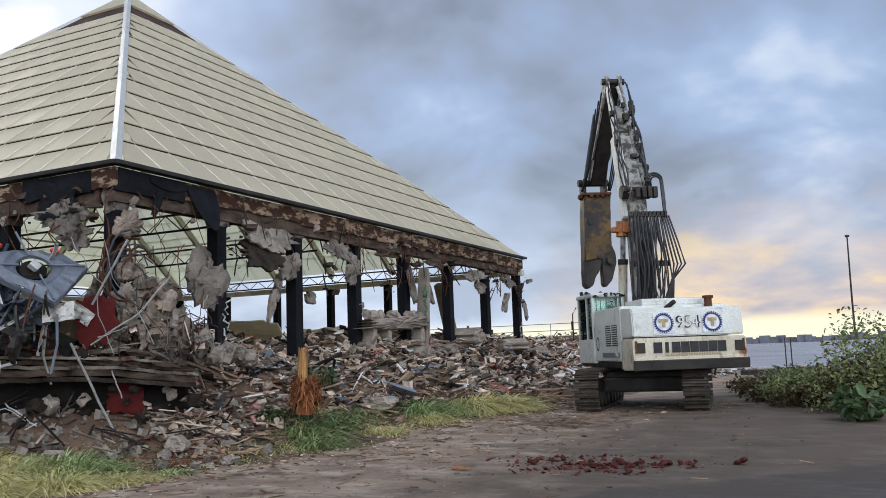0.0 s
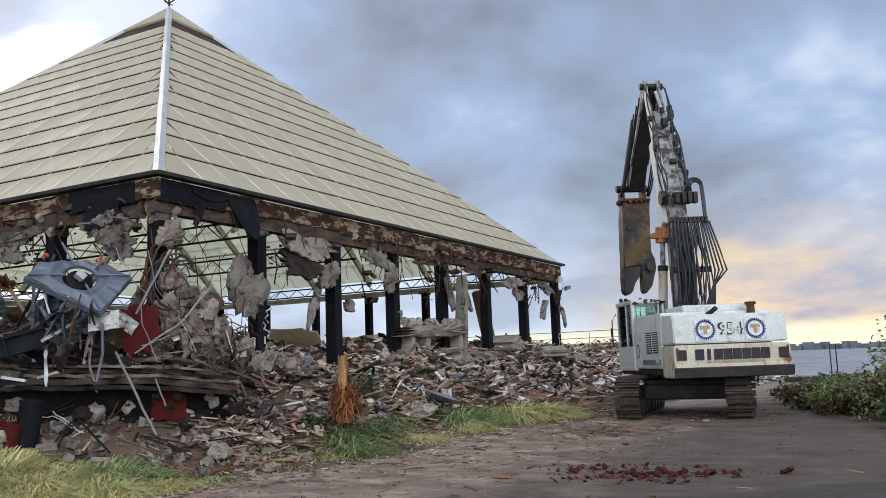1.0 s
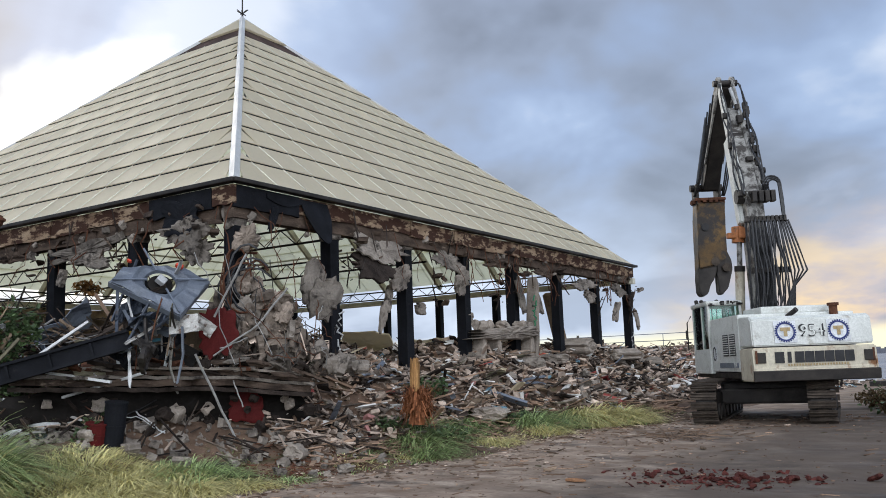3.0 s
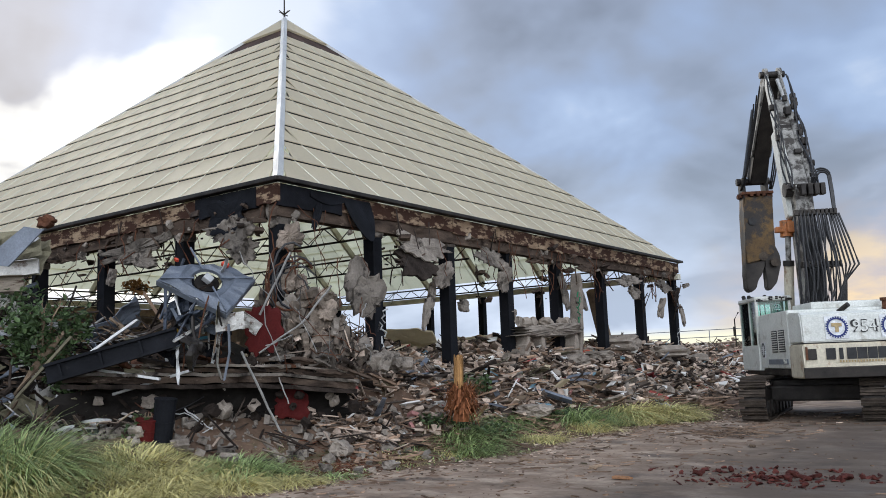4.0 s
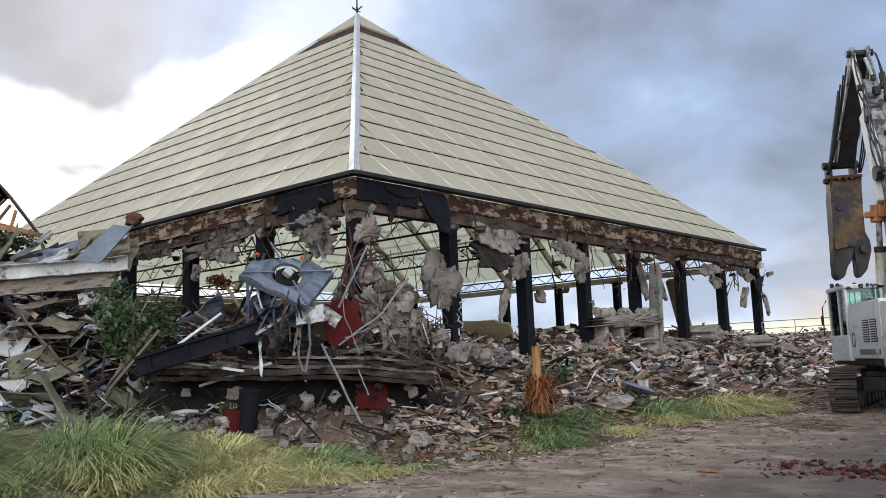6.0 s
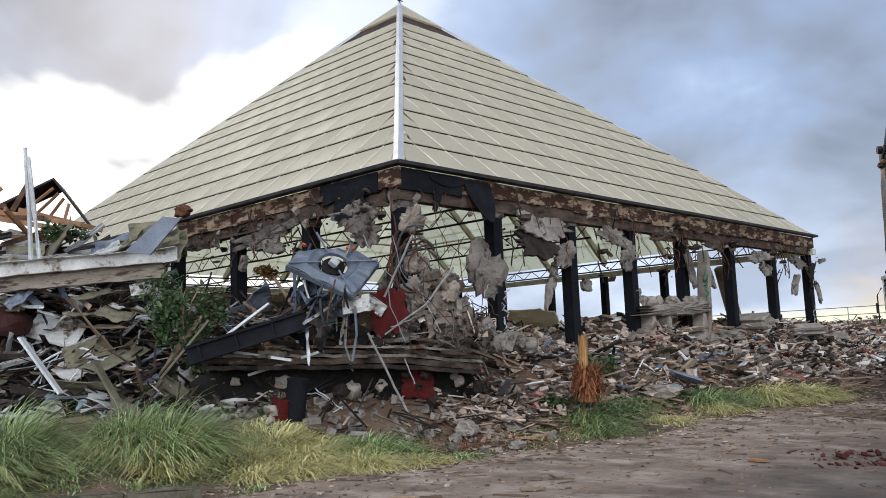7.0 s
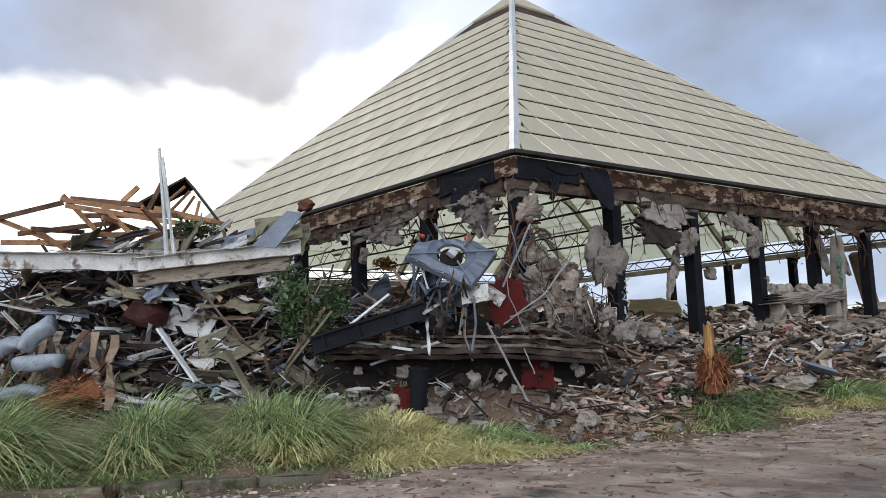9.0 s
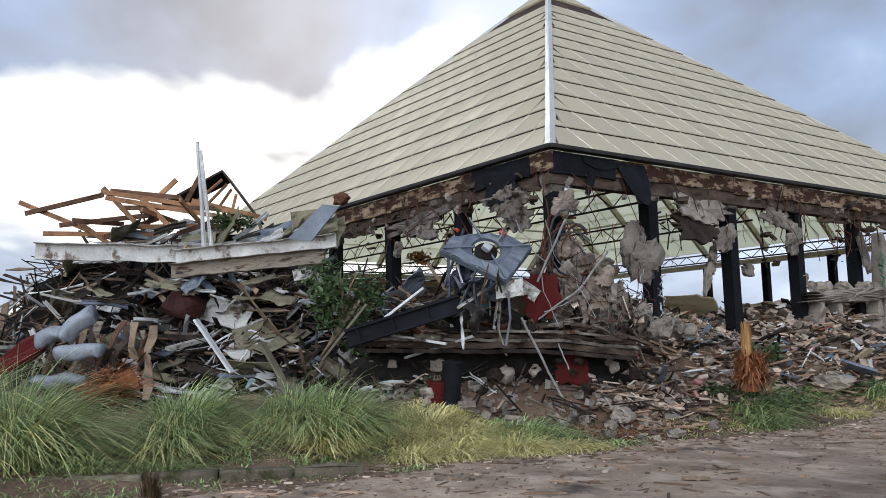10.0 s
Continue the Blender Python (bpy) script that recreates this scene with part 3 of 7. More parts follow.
tube(bm, [C + Vector((0, 0, -0.1)), C + Vector((0, 0, 0.25)), C + Vector((0, 0, 2.4))], 0.05, 8, 0.012)
for k in range(7):
    a = k * 0.9
    tube(bm, [C + Vector((0, 0, 0.22)), C + Vector((0.22 * math.cos(a), 0.22 * math.sin(a), 0.32 + 0.1 * math.sin(k * 2)))], 0.022, 5)
part("lightning_rod", bm, GUNK, pavilion, "thin dark lightning rod with a small crown")

# inner roof frame: rafters, purlins and lattice ties
for a in range(4):
    p, q = CORNERS[a], CORNERS[(a + 1) % 4]
    al = (q - p).normalized()
    md = (p + q) / 2
    sl = C - md
    for k in range(1, 7):
        u = -SIDE / 2 + k * SIDE / 7
        top = md + al * u + sl * (1 - abs(u) / (SIDE / 2))
        bot = md + al * u
        bm = bmesh.new()
        ax = (top - bot).normalized()
        length = (top - bot).length
        fr = Matrix((al, ax, al.cross(ax))).transposed().to_4x4()
        box(bm, (0, length / 2, -0.24 if al.cross(ax).z > 0 else 0.24), (0.13, length, 0.26), T(*bot) @ fr)
        part("rafter", bm, SEAM, pavilion)
    for s in (0.2, 0.4, 0.6):
        bm = bmesh.new()
        e0, e1 = p + (C - p) * s, q + (C - q) * s
        tube(bm, [e0 - Vector((0, 0, 0.28)), e1 - Vector((0, 0, 0.28))], 0.045, 6)
        part("purlin", bm, SEAM, pavilion)
for a in (1, 2):      # lattice tie beams along the far eaves
    p, q = CORNERS[a], CORNERS[(a + 1) % 4]
    inward = Vector((C.x, C.y, EAVE)) - (p + q) / 2
    inward.normalize()
    bm = bmesh.new()
    off = inward * 0.5
    for z in (-0.15, -0.5):
        tube(bm, [p + off + Vector((0, 0, z)), q + off + Vector((0, 0, z))], 0.035, 6)
    for k in range(44):
        a0, a1 = p.lerp(q, k / 44) + off, p.lerp(q, (k + 1) / 44) + off
        z0, z1 = (-0.15, -0.5) if k % 2 else (-0.5, -0.15)
        tube(bm, [a0 + Vector((0, 0, z0)), a1 + Vector((0, 0, z1))], 0.018, 4)
    part("lattice_beam", bm, GUNK, pavilion, "rusty steel lattice tie beam")
    bm = bmesh.new()
    cc = (p + q) / 2
    d = q - p
    box(bm, cc + inward * 0.3 + Vector((0, 0, -0.66)), (abs(d.x) + 0.2 if abs(d.x) > 1 else 0.3, abs(d.y) + 0.2 if abs(d.y) > 1 else 0.3, 0.22))
    part("eave_beam", bm, SEAM, pavilion)
for z, y in ((5.4, 4.0), (5.1, 7.5)):
    bm = bmesh.new()
    for dz in (0, -0.4):
        tube(bm, [(-0.5, y, z + dz), (-SIDE + 0.5, y, z + dz)], 0.03, 6)
    for k in range(40):
        x0, x1 = -0.5 - k * 0.52, -0.5 - (k + 1) * 0.52
        tube(bm, [(x0, y, z - 0.4 * (k % 2)), (x1, y, z - 0.4 * ((k + 1) % 2))], 0.016, 4)
    part("lattice_tie", bm, GUNK, pavilion, "rusty steel lattice tie")

# fascia along the two near eaves, burnt and broken: overlapping boards
rnd = random.Random(4)
for face in (0, 1):
    pos, k = 0.0, 0
    while pos < SIDE - 0.3:
        w = (1.9 if face == 0 else 0.62) if k == 0 else 1.95 if face == 1 and k == 1 else rnd.uniform(1.4, 2.6)
        w = min(w, SIDE - pos)
        black = k == face
        k += 1
        bm = bmesh.new()
        hgt = rnd.uniform(0.33, 0.40) if not black else 0.42
        n = 9
        lo, hi = [], []
        for i in range(n + 1):
            lo.append((pos + w * i / n, EAVE - 0.12 - hgt + rnd.uniform(-0.025, 0.02)))
            hi.append((pos + w * i / n, EAVE - 0.10))
        prism(bm, lo + hi[::-1], -0.04, 0.04)
        m = (T(-0.04, 0, 0) @ rz(90)) if face == 0 else (T(0, 0.04, 0) @ rz(180))
        bmesh.ops.transform(bm, matrix=m @ T(0, rnd.uniform(-0.03, 0.03), 0), verts=bm.verts)
        part("fascia_board", bm, BLACK if black else FASCIA, pavilion, "sooty black fascia sheet" if black else "")
        pos += w + 0.012
    bm = bmesh.new()      # gutter lip under the roof edge
    if face == 0:
        box(bm, (0.05, SIDE / 2, EAVE - 0.03), (0.22, SIDE + 0.2, 0.09), None, 0.02)
        part("gutter", bm, GUNK, pavilion)
    else:
        box(bm, (-SIDE / 2, -0.05, EAVE - 0.03), (SIDE + 0.2, 0.22, 0.09), None, 0.02)
        part("gutter", bm, GUNK, pavilion)
    bm = bmesh.new()      # concrete ring beam behind the boards
    if face == 0:
        box(bm, (-0.2, SIDE / 2, EAVE - 0.55), (0.26, SIDE - 0.1, 0.42))
    else:
        box(bm, (-SIDE / 2 - 0.2, 0.2, EAVE - 0.55), (SIDE - 0.6, 0.26, 0.42))
    part("ring_beam", bm, CHAR, pavilion, "burnt ring beam under the eave")

# columns: two flanges and a web, concrete-wrapped heads
def column(x, y, z0, z1, lean=0.0, head=True, w=0.27):
    bm = bmesh.new()
    h = z1 - z0
    box(bm, (0, 0, h / 2), (w, w, h), None, 0.02)
    for s in (-1, 1):
        box(bm, (s * w * 0.5, 0, h / 2), (0.03, w * 1.12, h))
    box(bm, (0, 0, 0.05), (w * 1.5, w * 1.5, 0.1))
    ob = part("column", bm, BLACK, pavilion)
    ob.matrix_world = T(x, y, z0) @ Matrix.Rotation(radians(lean), 4, "Y")
    if head:
        bm = bmesh.new()
        r2 = random.Random(x * 7 + y)
        slab_mesh(bm, w * 1.7, 0.75, w * 1.5, r2, T(0, 0, h - 0.2), 5, 0.2, 0.04)
        hd = part("column_head", bm, PLASTER, ob, "broken grey concrete column head")
    return ob


for k, q in enumerate((0, 0.96, 1.92, 2.86, 3.82, 4.87, 5.95, 7.04)):
    column(-0.3, 0.3 + BAY * q, 0.9, EAVE - 0.4, 0, k in (0, 1, 2, 4, 6))
for k in range(1, 7):
    column(-0.3 - BAY * k, 0.3, 1.0, EAVE - 0.4, 0, k in (1, 3))
for k in range(1, 8):
    column(-0.3 - BAY * k, SIDE - 0.3, 1.2, EAVE - 0.7, 0, False, 0.25)
for k in range(1, 7):
    column(-SIDE + 0.3, 0.3 + BAY * k, 1.2, EAVE - 0.7, 0, False, 0.25)

BROWNWALL = material("stained_brown_wall", (0.16, 0.12, 0.09), (0.06, 0.045, 0.036), rough=0.9, scale=0.8, fine=8, bump=0.4)
for k in range(14):      # inner wall panels along the far side
    bm = bmesh.new()
    box(bm, (-SIDE + 0.75, 1.2 + 1.5 * k, 2.85), (0.3, 1.49, 3.3 + 0.1 * math.sin(k * 1.9)))
    part("wall_panel", bm, BROWNWALL, pavilion, "stained brown inner wall panel")
bm = bmesh.new()
box(bm, (-SIDE + 0.7, SIDE / 2, EAVE - 1.05), (0.35, SIDE - 1, 0.4))
part("back_lintel", bm, WOOD, pavilion, "brown timber lintel")

# ---- excavator ----
def words(text, size, mat, parent, m, name="lettering", depth=0.004):
    cu = bpy.data.curves.new(name, "FONT")
    cu.body, cu.size, cu.extrude, cu.align_x, cu.align_y = text, size, depth, "CENTER", "CENTER"
    tmp = new("tmp", cu)
    me = bpy.data.meshes.new_from_object(tmp.evaluated_get(bpy.context.evaluated_depsgraph_get()))
    bpy.data.objects.remove(tmp)
    me.materials.clear()
    me.materials.append(mat)
    ob = new(name, me)
    ob.parent = parent
    ob.matrix_local = m
    return ob


def excavator():
    base = thing("excavator", T(7.1, 12.75, 0.16), "dirty white tracked demolition excavator with raised boom and crusher", "excavator")
    under = rz(8)
    rnd = random.Random(8)
    for s in (-1, 1):
        # track frame and shoes that run round it
        bm = bmesh.new()
        box(bm, (s * 1.32, 0, 0.52), (0.42, 4.4, 0.5), under, 0.05)
        frame_ob = part("track_frame", bm, GUNK, base)
        for k in range(7):
            bm = bmesh.new()
            y = -2.1 + k * 0.7
            tube(bm, [under @ Vector((s * 1.05, y, 0.3)), under @ Vector((s * 1.6, y, 0.3))], 0.2, 14)
            part("track_roller", bm, GUNK, frame_ob)
        for y in (-2.35, 2.35):
            bm = bmesh.new()
            tube(bm, [under @ Vector((s * 1.1, y, 0.52)), under @ Vector((s * 1.55, y, 0.52))], 0.42, 20)
            part("track_wheel", bm, GUNK, frame_ob)
        run, rad = 2.35, 0.48
        loop = 4 * run + 2 * math.pi * rad
        n = 54
        for k in range(n):
            d = loop * k / n
            if d < 2 * run:
                p, a = (-run + d, 0.06), 0
            elif d < 2 * run + math.pi * rad:
                q = (d - 2 * run) / rad
                p, a = (run + rad * math.sin(q), 0.54 - rad * math.cos(q)), q
            elif d < 4 * run + math.pi * rad:
                p, a = (run - (d - 2 * run - math.pi * rad), 1.02), math.pi
            else:
                q = (d - 4 * run - math.pi * rad) / rad
                p, a = (-run - rad * math.sin(q), 0.54 + rad * math.cos(q)), math.pi + q
            if k == 0:
                bm = bmesh.new()
                box(bm, (0, 0, -0.01), (0.62, 0.175, 0.035))
                for u in (-0.06, 0.02):
                    box(bm, (0, u, -0.045), (0.62, 0.022, 0.05))
                box(bm, (0, 0, 0.03), (0.24, 0.16, 0.06))
                shoe = part("track_shoe", bm, TRACK, frame_ob)
                ob = shoe
            else:
                ob = new("track_shoe", shoe.data)
                ob.parent = frame_ob
            ob.matrix_local = under @ T(s * 1.35, p[0], p[1]) @ Matrix.Rotation(a, 4, "X")
    bm = bmesh.new()
    box(bm, (0, 0, 0.72), (2.3, 1.7, 0.5), under, 0.08)
    for y in (-0.9, 0.9):
        box(bm, (0, y, 0.62), (2.4, 0.4, 0.4), under, 0.06)
    tube(bm, [(0, 0, 0.9), (0, 0, 1.14)], 0.75, 28)
    part("car_body", bm, GUNK, base)

    # the turned upper carriage
    U = rz(31)
    bm = bmesh.new()
    box(bm, (0, -0.4, 1.18), (2.7, 5.0, 0.16), U, 0.03)
    part("deck_plate", bm, GUNK, base)
    bm = bmesh.new()      # counterweight: cream lower block with rounded foot
    prism(bm, [(-3.22, 1.05), (-3.34, 1.16), (-3.36, 1.28), (-3.3, 1.34), (-3.32, 1.84), (-2.3, 1.84), (-2.3, 1.05)], -1.44, 1.44, U @ rz(90))
    bmesh.ops.bevel(bm, geom=list(bm.edges), offset=0.035, segments=2, affect="EDGES")
    cw = part("counterweight", bm, DIRTYWHITE, base, "rust-streaked cream counterweight")
    bm = bmesh.new()
    prism(bm, [(-3.39, 1.06), (-3.41, 1.28), (-3.33, 1.3), (-3.33, 1.04)], -1.46, 1.46, U @ rz(90))
    part("bumper_lip", bm, GUNK, cw, "scraped dark steel lip")
    for s in (-1, 1):
        bm = bmesh.new()
        box(bm, (s * 1.24, -3.325, 1.6), (0.2, 0.03, 0.25), U, 0.01)
        part("lifting_pocket", bm, GUNK, cw)
        bm = bmesh.new()
        box(bm, (s * 1.36, -3.327, 1.62), (0.05, 0.02, 0.3), U)
        part("rust_streak", bm, RUST, cw)
    # dark block bars where the maker's name stands
    for k in range(8):
        bm = bmesh.new()
        x = -0.82 + k * 0.232
        box(bm, (x, -3.324, 1.6), (0.215 if k != 1 else 0.09, 0.012, 0.26), U)
        part("name_bar", bm, INK, cw)
    bm = bmesh.new()
    for k in range(22):
        box(bm, (-0.62 + k * 0.065, -3.323, 1.42), (0.035, 0.008, 0.05), U)
    part("address_bar", bm, TAN, cw)
    bm = bmesh.new()      # white engine hood over the counterweight
    prism(bm, [(-3.28, 1.87), (-3.22, 2.5), (-3.1, 2.58), (-2.2, 2.62), (-2.2, 1.87)], -1.41, 1.41, U @ rz(90))
    bmesh.ops.bevel(bm, geom=list(bm.edges), offset=0.03, segments=2, affect="EDGES")
    hood = part("rear_hood", bm, WHITE, base)
    plane = U @ T(0, -3.265, 2.2) @ Matrix.Rotation(radians(-5.4), 4, "X") @ Matrix.Rotation(radians(90), 4, "X")
    for s in (-1, 1):      # round toothed emblem on a white square
        ox = s * 0.62
        bm = bmesh.new()
        box(bm, (ox, 0, 0.0), (0.52, 0.52, 0.008), plane)
        plate = part("emblem_plate", bm, PLAQUE, hood)
        bm = bmesh.new()
        for k in range(26):
            a0 = 2 * math.pi * k / 26
            for r, w in ((0.205, 0.05), (0.235, 0.03)):
                box(bm, (0, r, 0.012 if r < 0.21 else 0.013), (w, 0.035, 0.012), plane @ T(ox, 0, 0) @ Matrix.Rotation(a0, 4, "Z"))
        part("emblem_ring", bm, BLUE, plate, "blue toothed ring")
        bm = bmesh.new()
        box(bm, (ox, 0.06, 0.013), (0.23, 0.08, 0.012), plane)
        box(bm, (ox, -0.045, 0.013), (0.08, 0.13, 0.0125), plane)
        part("emblem_bar", bm, TAN, plate, "tan bars")
    words("954", 0.43, INK, hood, plane @ T(0, 0, 0.01), "model_number")
    words("954", 0.36, WHITE, hood, plane @ T(0, 0, 0.017), "model_number_fill")
    bm = bmesh.new()      # engine bay
    box(bm, (0, -1.05, 1.98), (2.86, 2.5, 1.42), U, 0.04)
    bay = part("engine_bay", bm, WHITE, base)
    bm = bmesh.new()
    box(bm, (0.1, -1.3, 2.78), (1.7, 1.5, 0.2), U, 0.05)
    part("hood_hump", bm, WHITE, bay)
    for y in (-1.75, -1.15):
        bm = bmesh.new()
        box(bm, (-1.435, y, 1.95), (0.02, 0.46, 0.55), U)
        gr = part("side_grille", bm, INK, bay)
        for k in range(9):
            bm = bmesh.new()
            box(bm, (-1.452, y, 1.72 + k * 0.058), (0.03, 0.46, 0.022), U @ Matrix.Identity(4))
            part("louvre", bm, WHITE, gr)
    bm = bmesh.new()
    box(bm, (-1.442, -1.35, 1.44), (0.02, 1.6, 0.13), U)
    part("side_stripe", bm, STEEL, bay)
    words("954", 0.17, WHITE, bay, U @ T(-1.456, -1.95, 1.44) @ rz(-90) @ Matrix.Rotation(radians(90), 4, "X"), "side_number")
    bm = bmesh.new()
    box(bm, (-1.44, -0.12, 1.75), (0.012, 0.3, 0.4), U)
    eb = part("side_emblem", bm, PLAQUE, bay)
    bm = bmesh.new()
    for k in range(18):
        box(bm, (-1.45, 0.13 * math.cos(k * 0.35) - 0.12, 1.75 + 0.17 * math.sin(k * 0.35)), (0.012, 0.05, 0.04), U)
    part("emblem_ring", bm, INK, eb)
    bm = bmesh.new()      # exhaust and filter
    tube(bm, [U @ Vector((0.92, -2.35, 2.6)), U @ Vector((0.92, -2.35, 2.86))], 0.1, 14)
    tube(bm, [U @ Vector((0.92, -2.35, 2.83)), U @ Vector((0.92, -2.35, 2.9))], 0.14, 14)
    part("air_filter", bm, RUST, base, "rusty air filter cap")
    bm = bmesh.new()
    tube(bm, [U @ Vector((-0.2, -2.3, 2.6)), U @ Vector((-0.05, -2.55, 2.76))], 0.06, 12)
    part("exhaust_pipe", bm, GUNK, base)
    bm = bmesh.new()      # right tool boxes
    box(bm, (1.05, 1.0, 1.75), (0.8, 1.9, 1.0), U, 0.04)
    part("tool_box", bm, WHITE, base)

    # cab
    bm = bmesh.new()
    x0, x1, y0, y1, z0, z1 = -1.46, -0.5, 0.3, 2.05, 1.22, 3.22
    box(bm, ((x0 + x1) / 2, (y0 + y1) / 2, 1.26), (x1 - x0, y1 - y0, 0.1), U, 0.02)
    cab = part("cab", bm, WHITE, base, "chipped white operator cab")
    xm, ym = (x0 + x1) / 2, (y0 + y1) / 2
    cabs = [("cab_roof", (xm, ym, z1 - 0.06), (x1 - x0 + 0.04, y1 - y0 + 0.05, 0.13), 0.05), ("cab_side", (x0 + 0.03, ym, 1.58), (0.05, y1 - y0, 0.62), 0.015), ("cab_side", (x1 - 0.03, ym, 1.7), (0.05, y1 - y0, 0.85), 0.015),
            ("cab_back", (xm, y0 + 0.03, 1.75), (x1 - x0, 0.05, 0.95), 0.015), ("cab_front", (xm, y1 - 0.03, 1.55), (x1 - x0, 0.05, 0.5), 0.015)]
    for x in (x0 + 0.04, x1 - 0.04):
        for y in (y0 + 0.05, y1 - 0.08, y0 + 0.7):
            cabs.append(("cab_post", (x, y, 2.2), (0.075, 0.09, 1.95), 0.015))
    for nm, c, sz, bev in cabs:
        bm = bmesh.new()
        box(bm, c, sz, U, bev)
        part(nm, bm, WHITE, cab)
    for c, s in ((((x0 + x1) / 2, y0 + 0.02, 2.65), (x1 - x0 - 0.15, 0.012, 0.85)), (((x0 + x1) / 2, y1 - 0.02, 2.45), (x1 - x0 - 0.15, 0.012, 1.3)),
                 ((x0 + 0.02, y0 + 0.37, 2.5), (0.012, 0.55, 1.2)), ((x0 + 0.02, y0 + 1.2, 2.5), (0.012, 0.85, 1.2)), ((x1 - 0.02, y0 + 1.2, 2.6), (0.012, 0.85, 1.0))):
        bm = bmesh.new()
        box(bm, c, s, U)
        pane = part("cab_pane", bm, GLASS, cab, "green-tinted cab window")
        pane.visible_shadow = False
    bm = bmesh.new()
    for k in range(5):
        tube(bm, [U @ Vector((x0 + 0.2 + k * 0.14, y1 + 0.05, 1.7)), U @ Vector((x0 + 0.2 + k * 0.14, y1 + 0.05, 3.1))], 0.015, 5)
    part("cab_guard", bm, GUNK, cab)
    bm = bmesh.new()
    box(bm, (-0.98, 1.0, 1.72), (0.5, 0.5, 0.14), U, 0.04)
    box(bm, (-0.98, 0.76, 2.1), (0.46, 0.14, 0.75), U, 0.05)
    part("cab_seat", bm, INK, cab, "empty dark seat")
    bm = bmesh.new()
    for k in range(26):
        box(bm, (rnd.uniform(x0, x1), rnd.uniform(y0, y1), z1 + 0.005), (rnd.uniform(0.05, 0.2), rnd.uniform(0.05, 0.2), 0.014), U)
    for k in range(14):
        box(bm, (rnd.uniform(x0, x1), y0 - 0.024, z1 - rnd.uniform(0.02, 0.12)), (rnd.uniform(0.04, 0.13), 0.01, rnd.uniform(0.03, 0.07)), U)
    tagged(part("chipped_paint", bm, GUNK, cab), kind="stuff")
    for x in (-1.3, -1.15, -0.7):
        bm = bmesh.new()
        tube(bm, [U @ Vector((x, y1 - 0.1, z1)), U @ Vector((x, y1, z1 + 0.12))], 0.06, 8)
        part("work_lamp", bm, GUNK, cab)
    bm = bmesh.new()
    tube(bm, [U @ Vector(p) for p in ((x0 - 0.04, y1 - 0.05, 2.9), (x0 - 0.14, y1 + 0.05, 2.7), (x0 - 0.14, y1 + 0.05, 1.9))], 0.02, 6)
    box(bm, (x0 - 0.16, y1 + 0.06, 2.35), (0.05, 0.14, 0.28), U, 0.02)
    part("wing_mirror", bm, GUNK, cab)

    # boom: lower box, then two tapered side plates up to the forked tip
    foot, knee, tip, wrist = Vector((0.1, 0.2, 1.9)), Vector((-0.06, 0.05, 6.1)), Vector((-0.02, 1.7, 9.95)), Vector((-0.05, 4.25, 7.35))

    def beam(a, b, d0, d1, w0, w1, bev=0.03):
        bm2 = bmesh.new()
        ax = (b - a).normalized()
        sx = Vector((1, 0, 0))
        nv = sx.cross(ax).normalized()
        vs = []
        for p, d, w in ((a, d0, w0), (b, d1, w1)):
            for i, j in ((-1, -1), (1, -1), (1, 1), (-1, 1)):
                vs.append(bm2.verts.new(U @ (p + sx * i * w / 2 + nv * j * d / 2)))
        for f in ((3, 2, 1, 0), (4, 5, 6, 7), (0, 1, 5, 4), (1, 2, 6, 5), (2, 3, 7, 6), (3, 0, 4, 7)):
            bm2.faces.new([vs[i] for i in f])
        bmesh.ops.bevel(bm2, geom=list(bm2.edges), offset=bev, segments=2, affect="EDGES")
        return bm2

    def pipe(name, pts, r, mat, parent, label="", sides=8, r2=None):
        bm2 = bmesh.new()
        tube(bm2, [U @ Vector(p) for p in pts], r, sides, r2)
        return part(name, bm2, mat, parent, label)

    boom = part("boom", beam(foot, knee + Vector((0, 0.05, 0.1)), 0.8, 0.65, 0.5, 0.46), GRIMY, base, "scratched white lower boom")
    upper = part("upper_boom", beam(knee + Vector((0, 0.05, 0)), tip - Vector((0, 0.3, 0.95)), 0.5, 0.3, 0.44, 0.36), GRIMY, boom)
    for sgn in (-1, 1):
        part("boom_plate", beam(knee + Vector((sgn * 0.24, 0, -0.15)), tip + Vector((sgn * 0.2, -0.05, -0.1)), 0.62, 0.3, 0.07, 0.06, 0.02), WHITE if sgn < 0 else GRIMY, upper)
        bm = bmesh.new()
        c = tip + Vector((sgn * 0.2, 0, 0))
        tube(bm, [U @ (c - Vector((0.05, 0, 0))), U @ (c + Vector((0.05, 0, 0)))], 0.2, 18)
        part("boom_eye", bm, GRIMY, upper)
    part("boom_web", beam(Vector((-0.3, 0.95, 8.0)), Vector((-0.33, 0.25, 5.35)), 0.5, 0.32, 0.14, 0.16), WHITE, boom, "scuffed white side plate")
    for p, r, w in ((knee, 0.2, 0.42), (tip, 0.1, 0.36), (Vector((0.05, 0.9, 8.05)), 0.13, 0.36), (Vector((0.1, 0.4, 6.9)), 0.1, 0.4)):
        pipe("boom_pin", [p - Vector((w, 0, 0)), p + Vector((w, 0, 0))], r, GUNK, boom, "", 14)
    pipe("stick_cylinder", [(0.24, 0.1, 6.5), (0.2, 0.95, 8.5)], 0.11, GRIMY, boom, "", 14)
    pipe("cylinder_rod", [(0.2, 0.93, 8.45), (0.1, 1.6, 9.75)], 0.06, PALE, boom, "bright cylinder rod", 12)
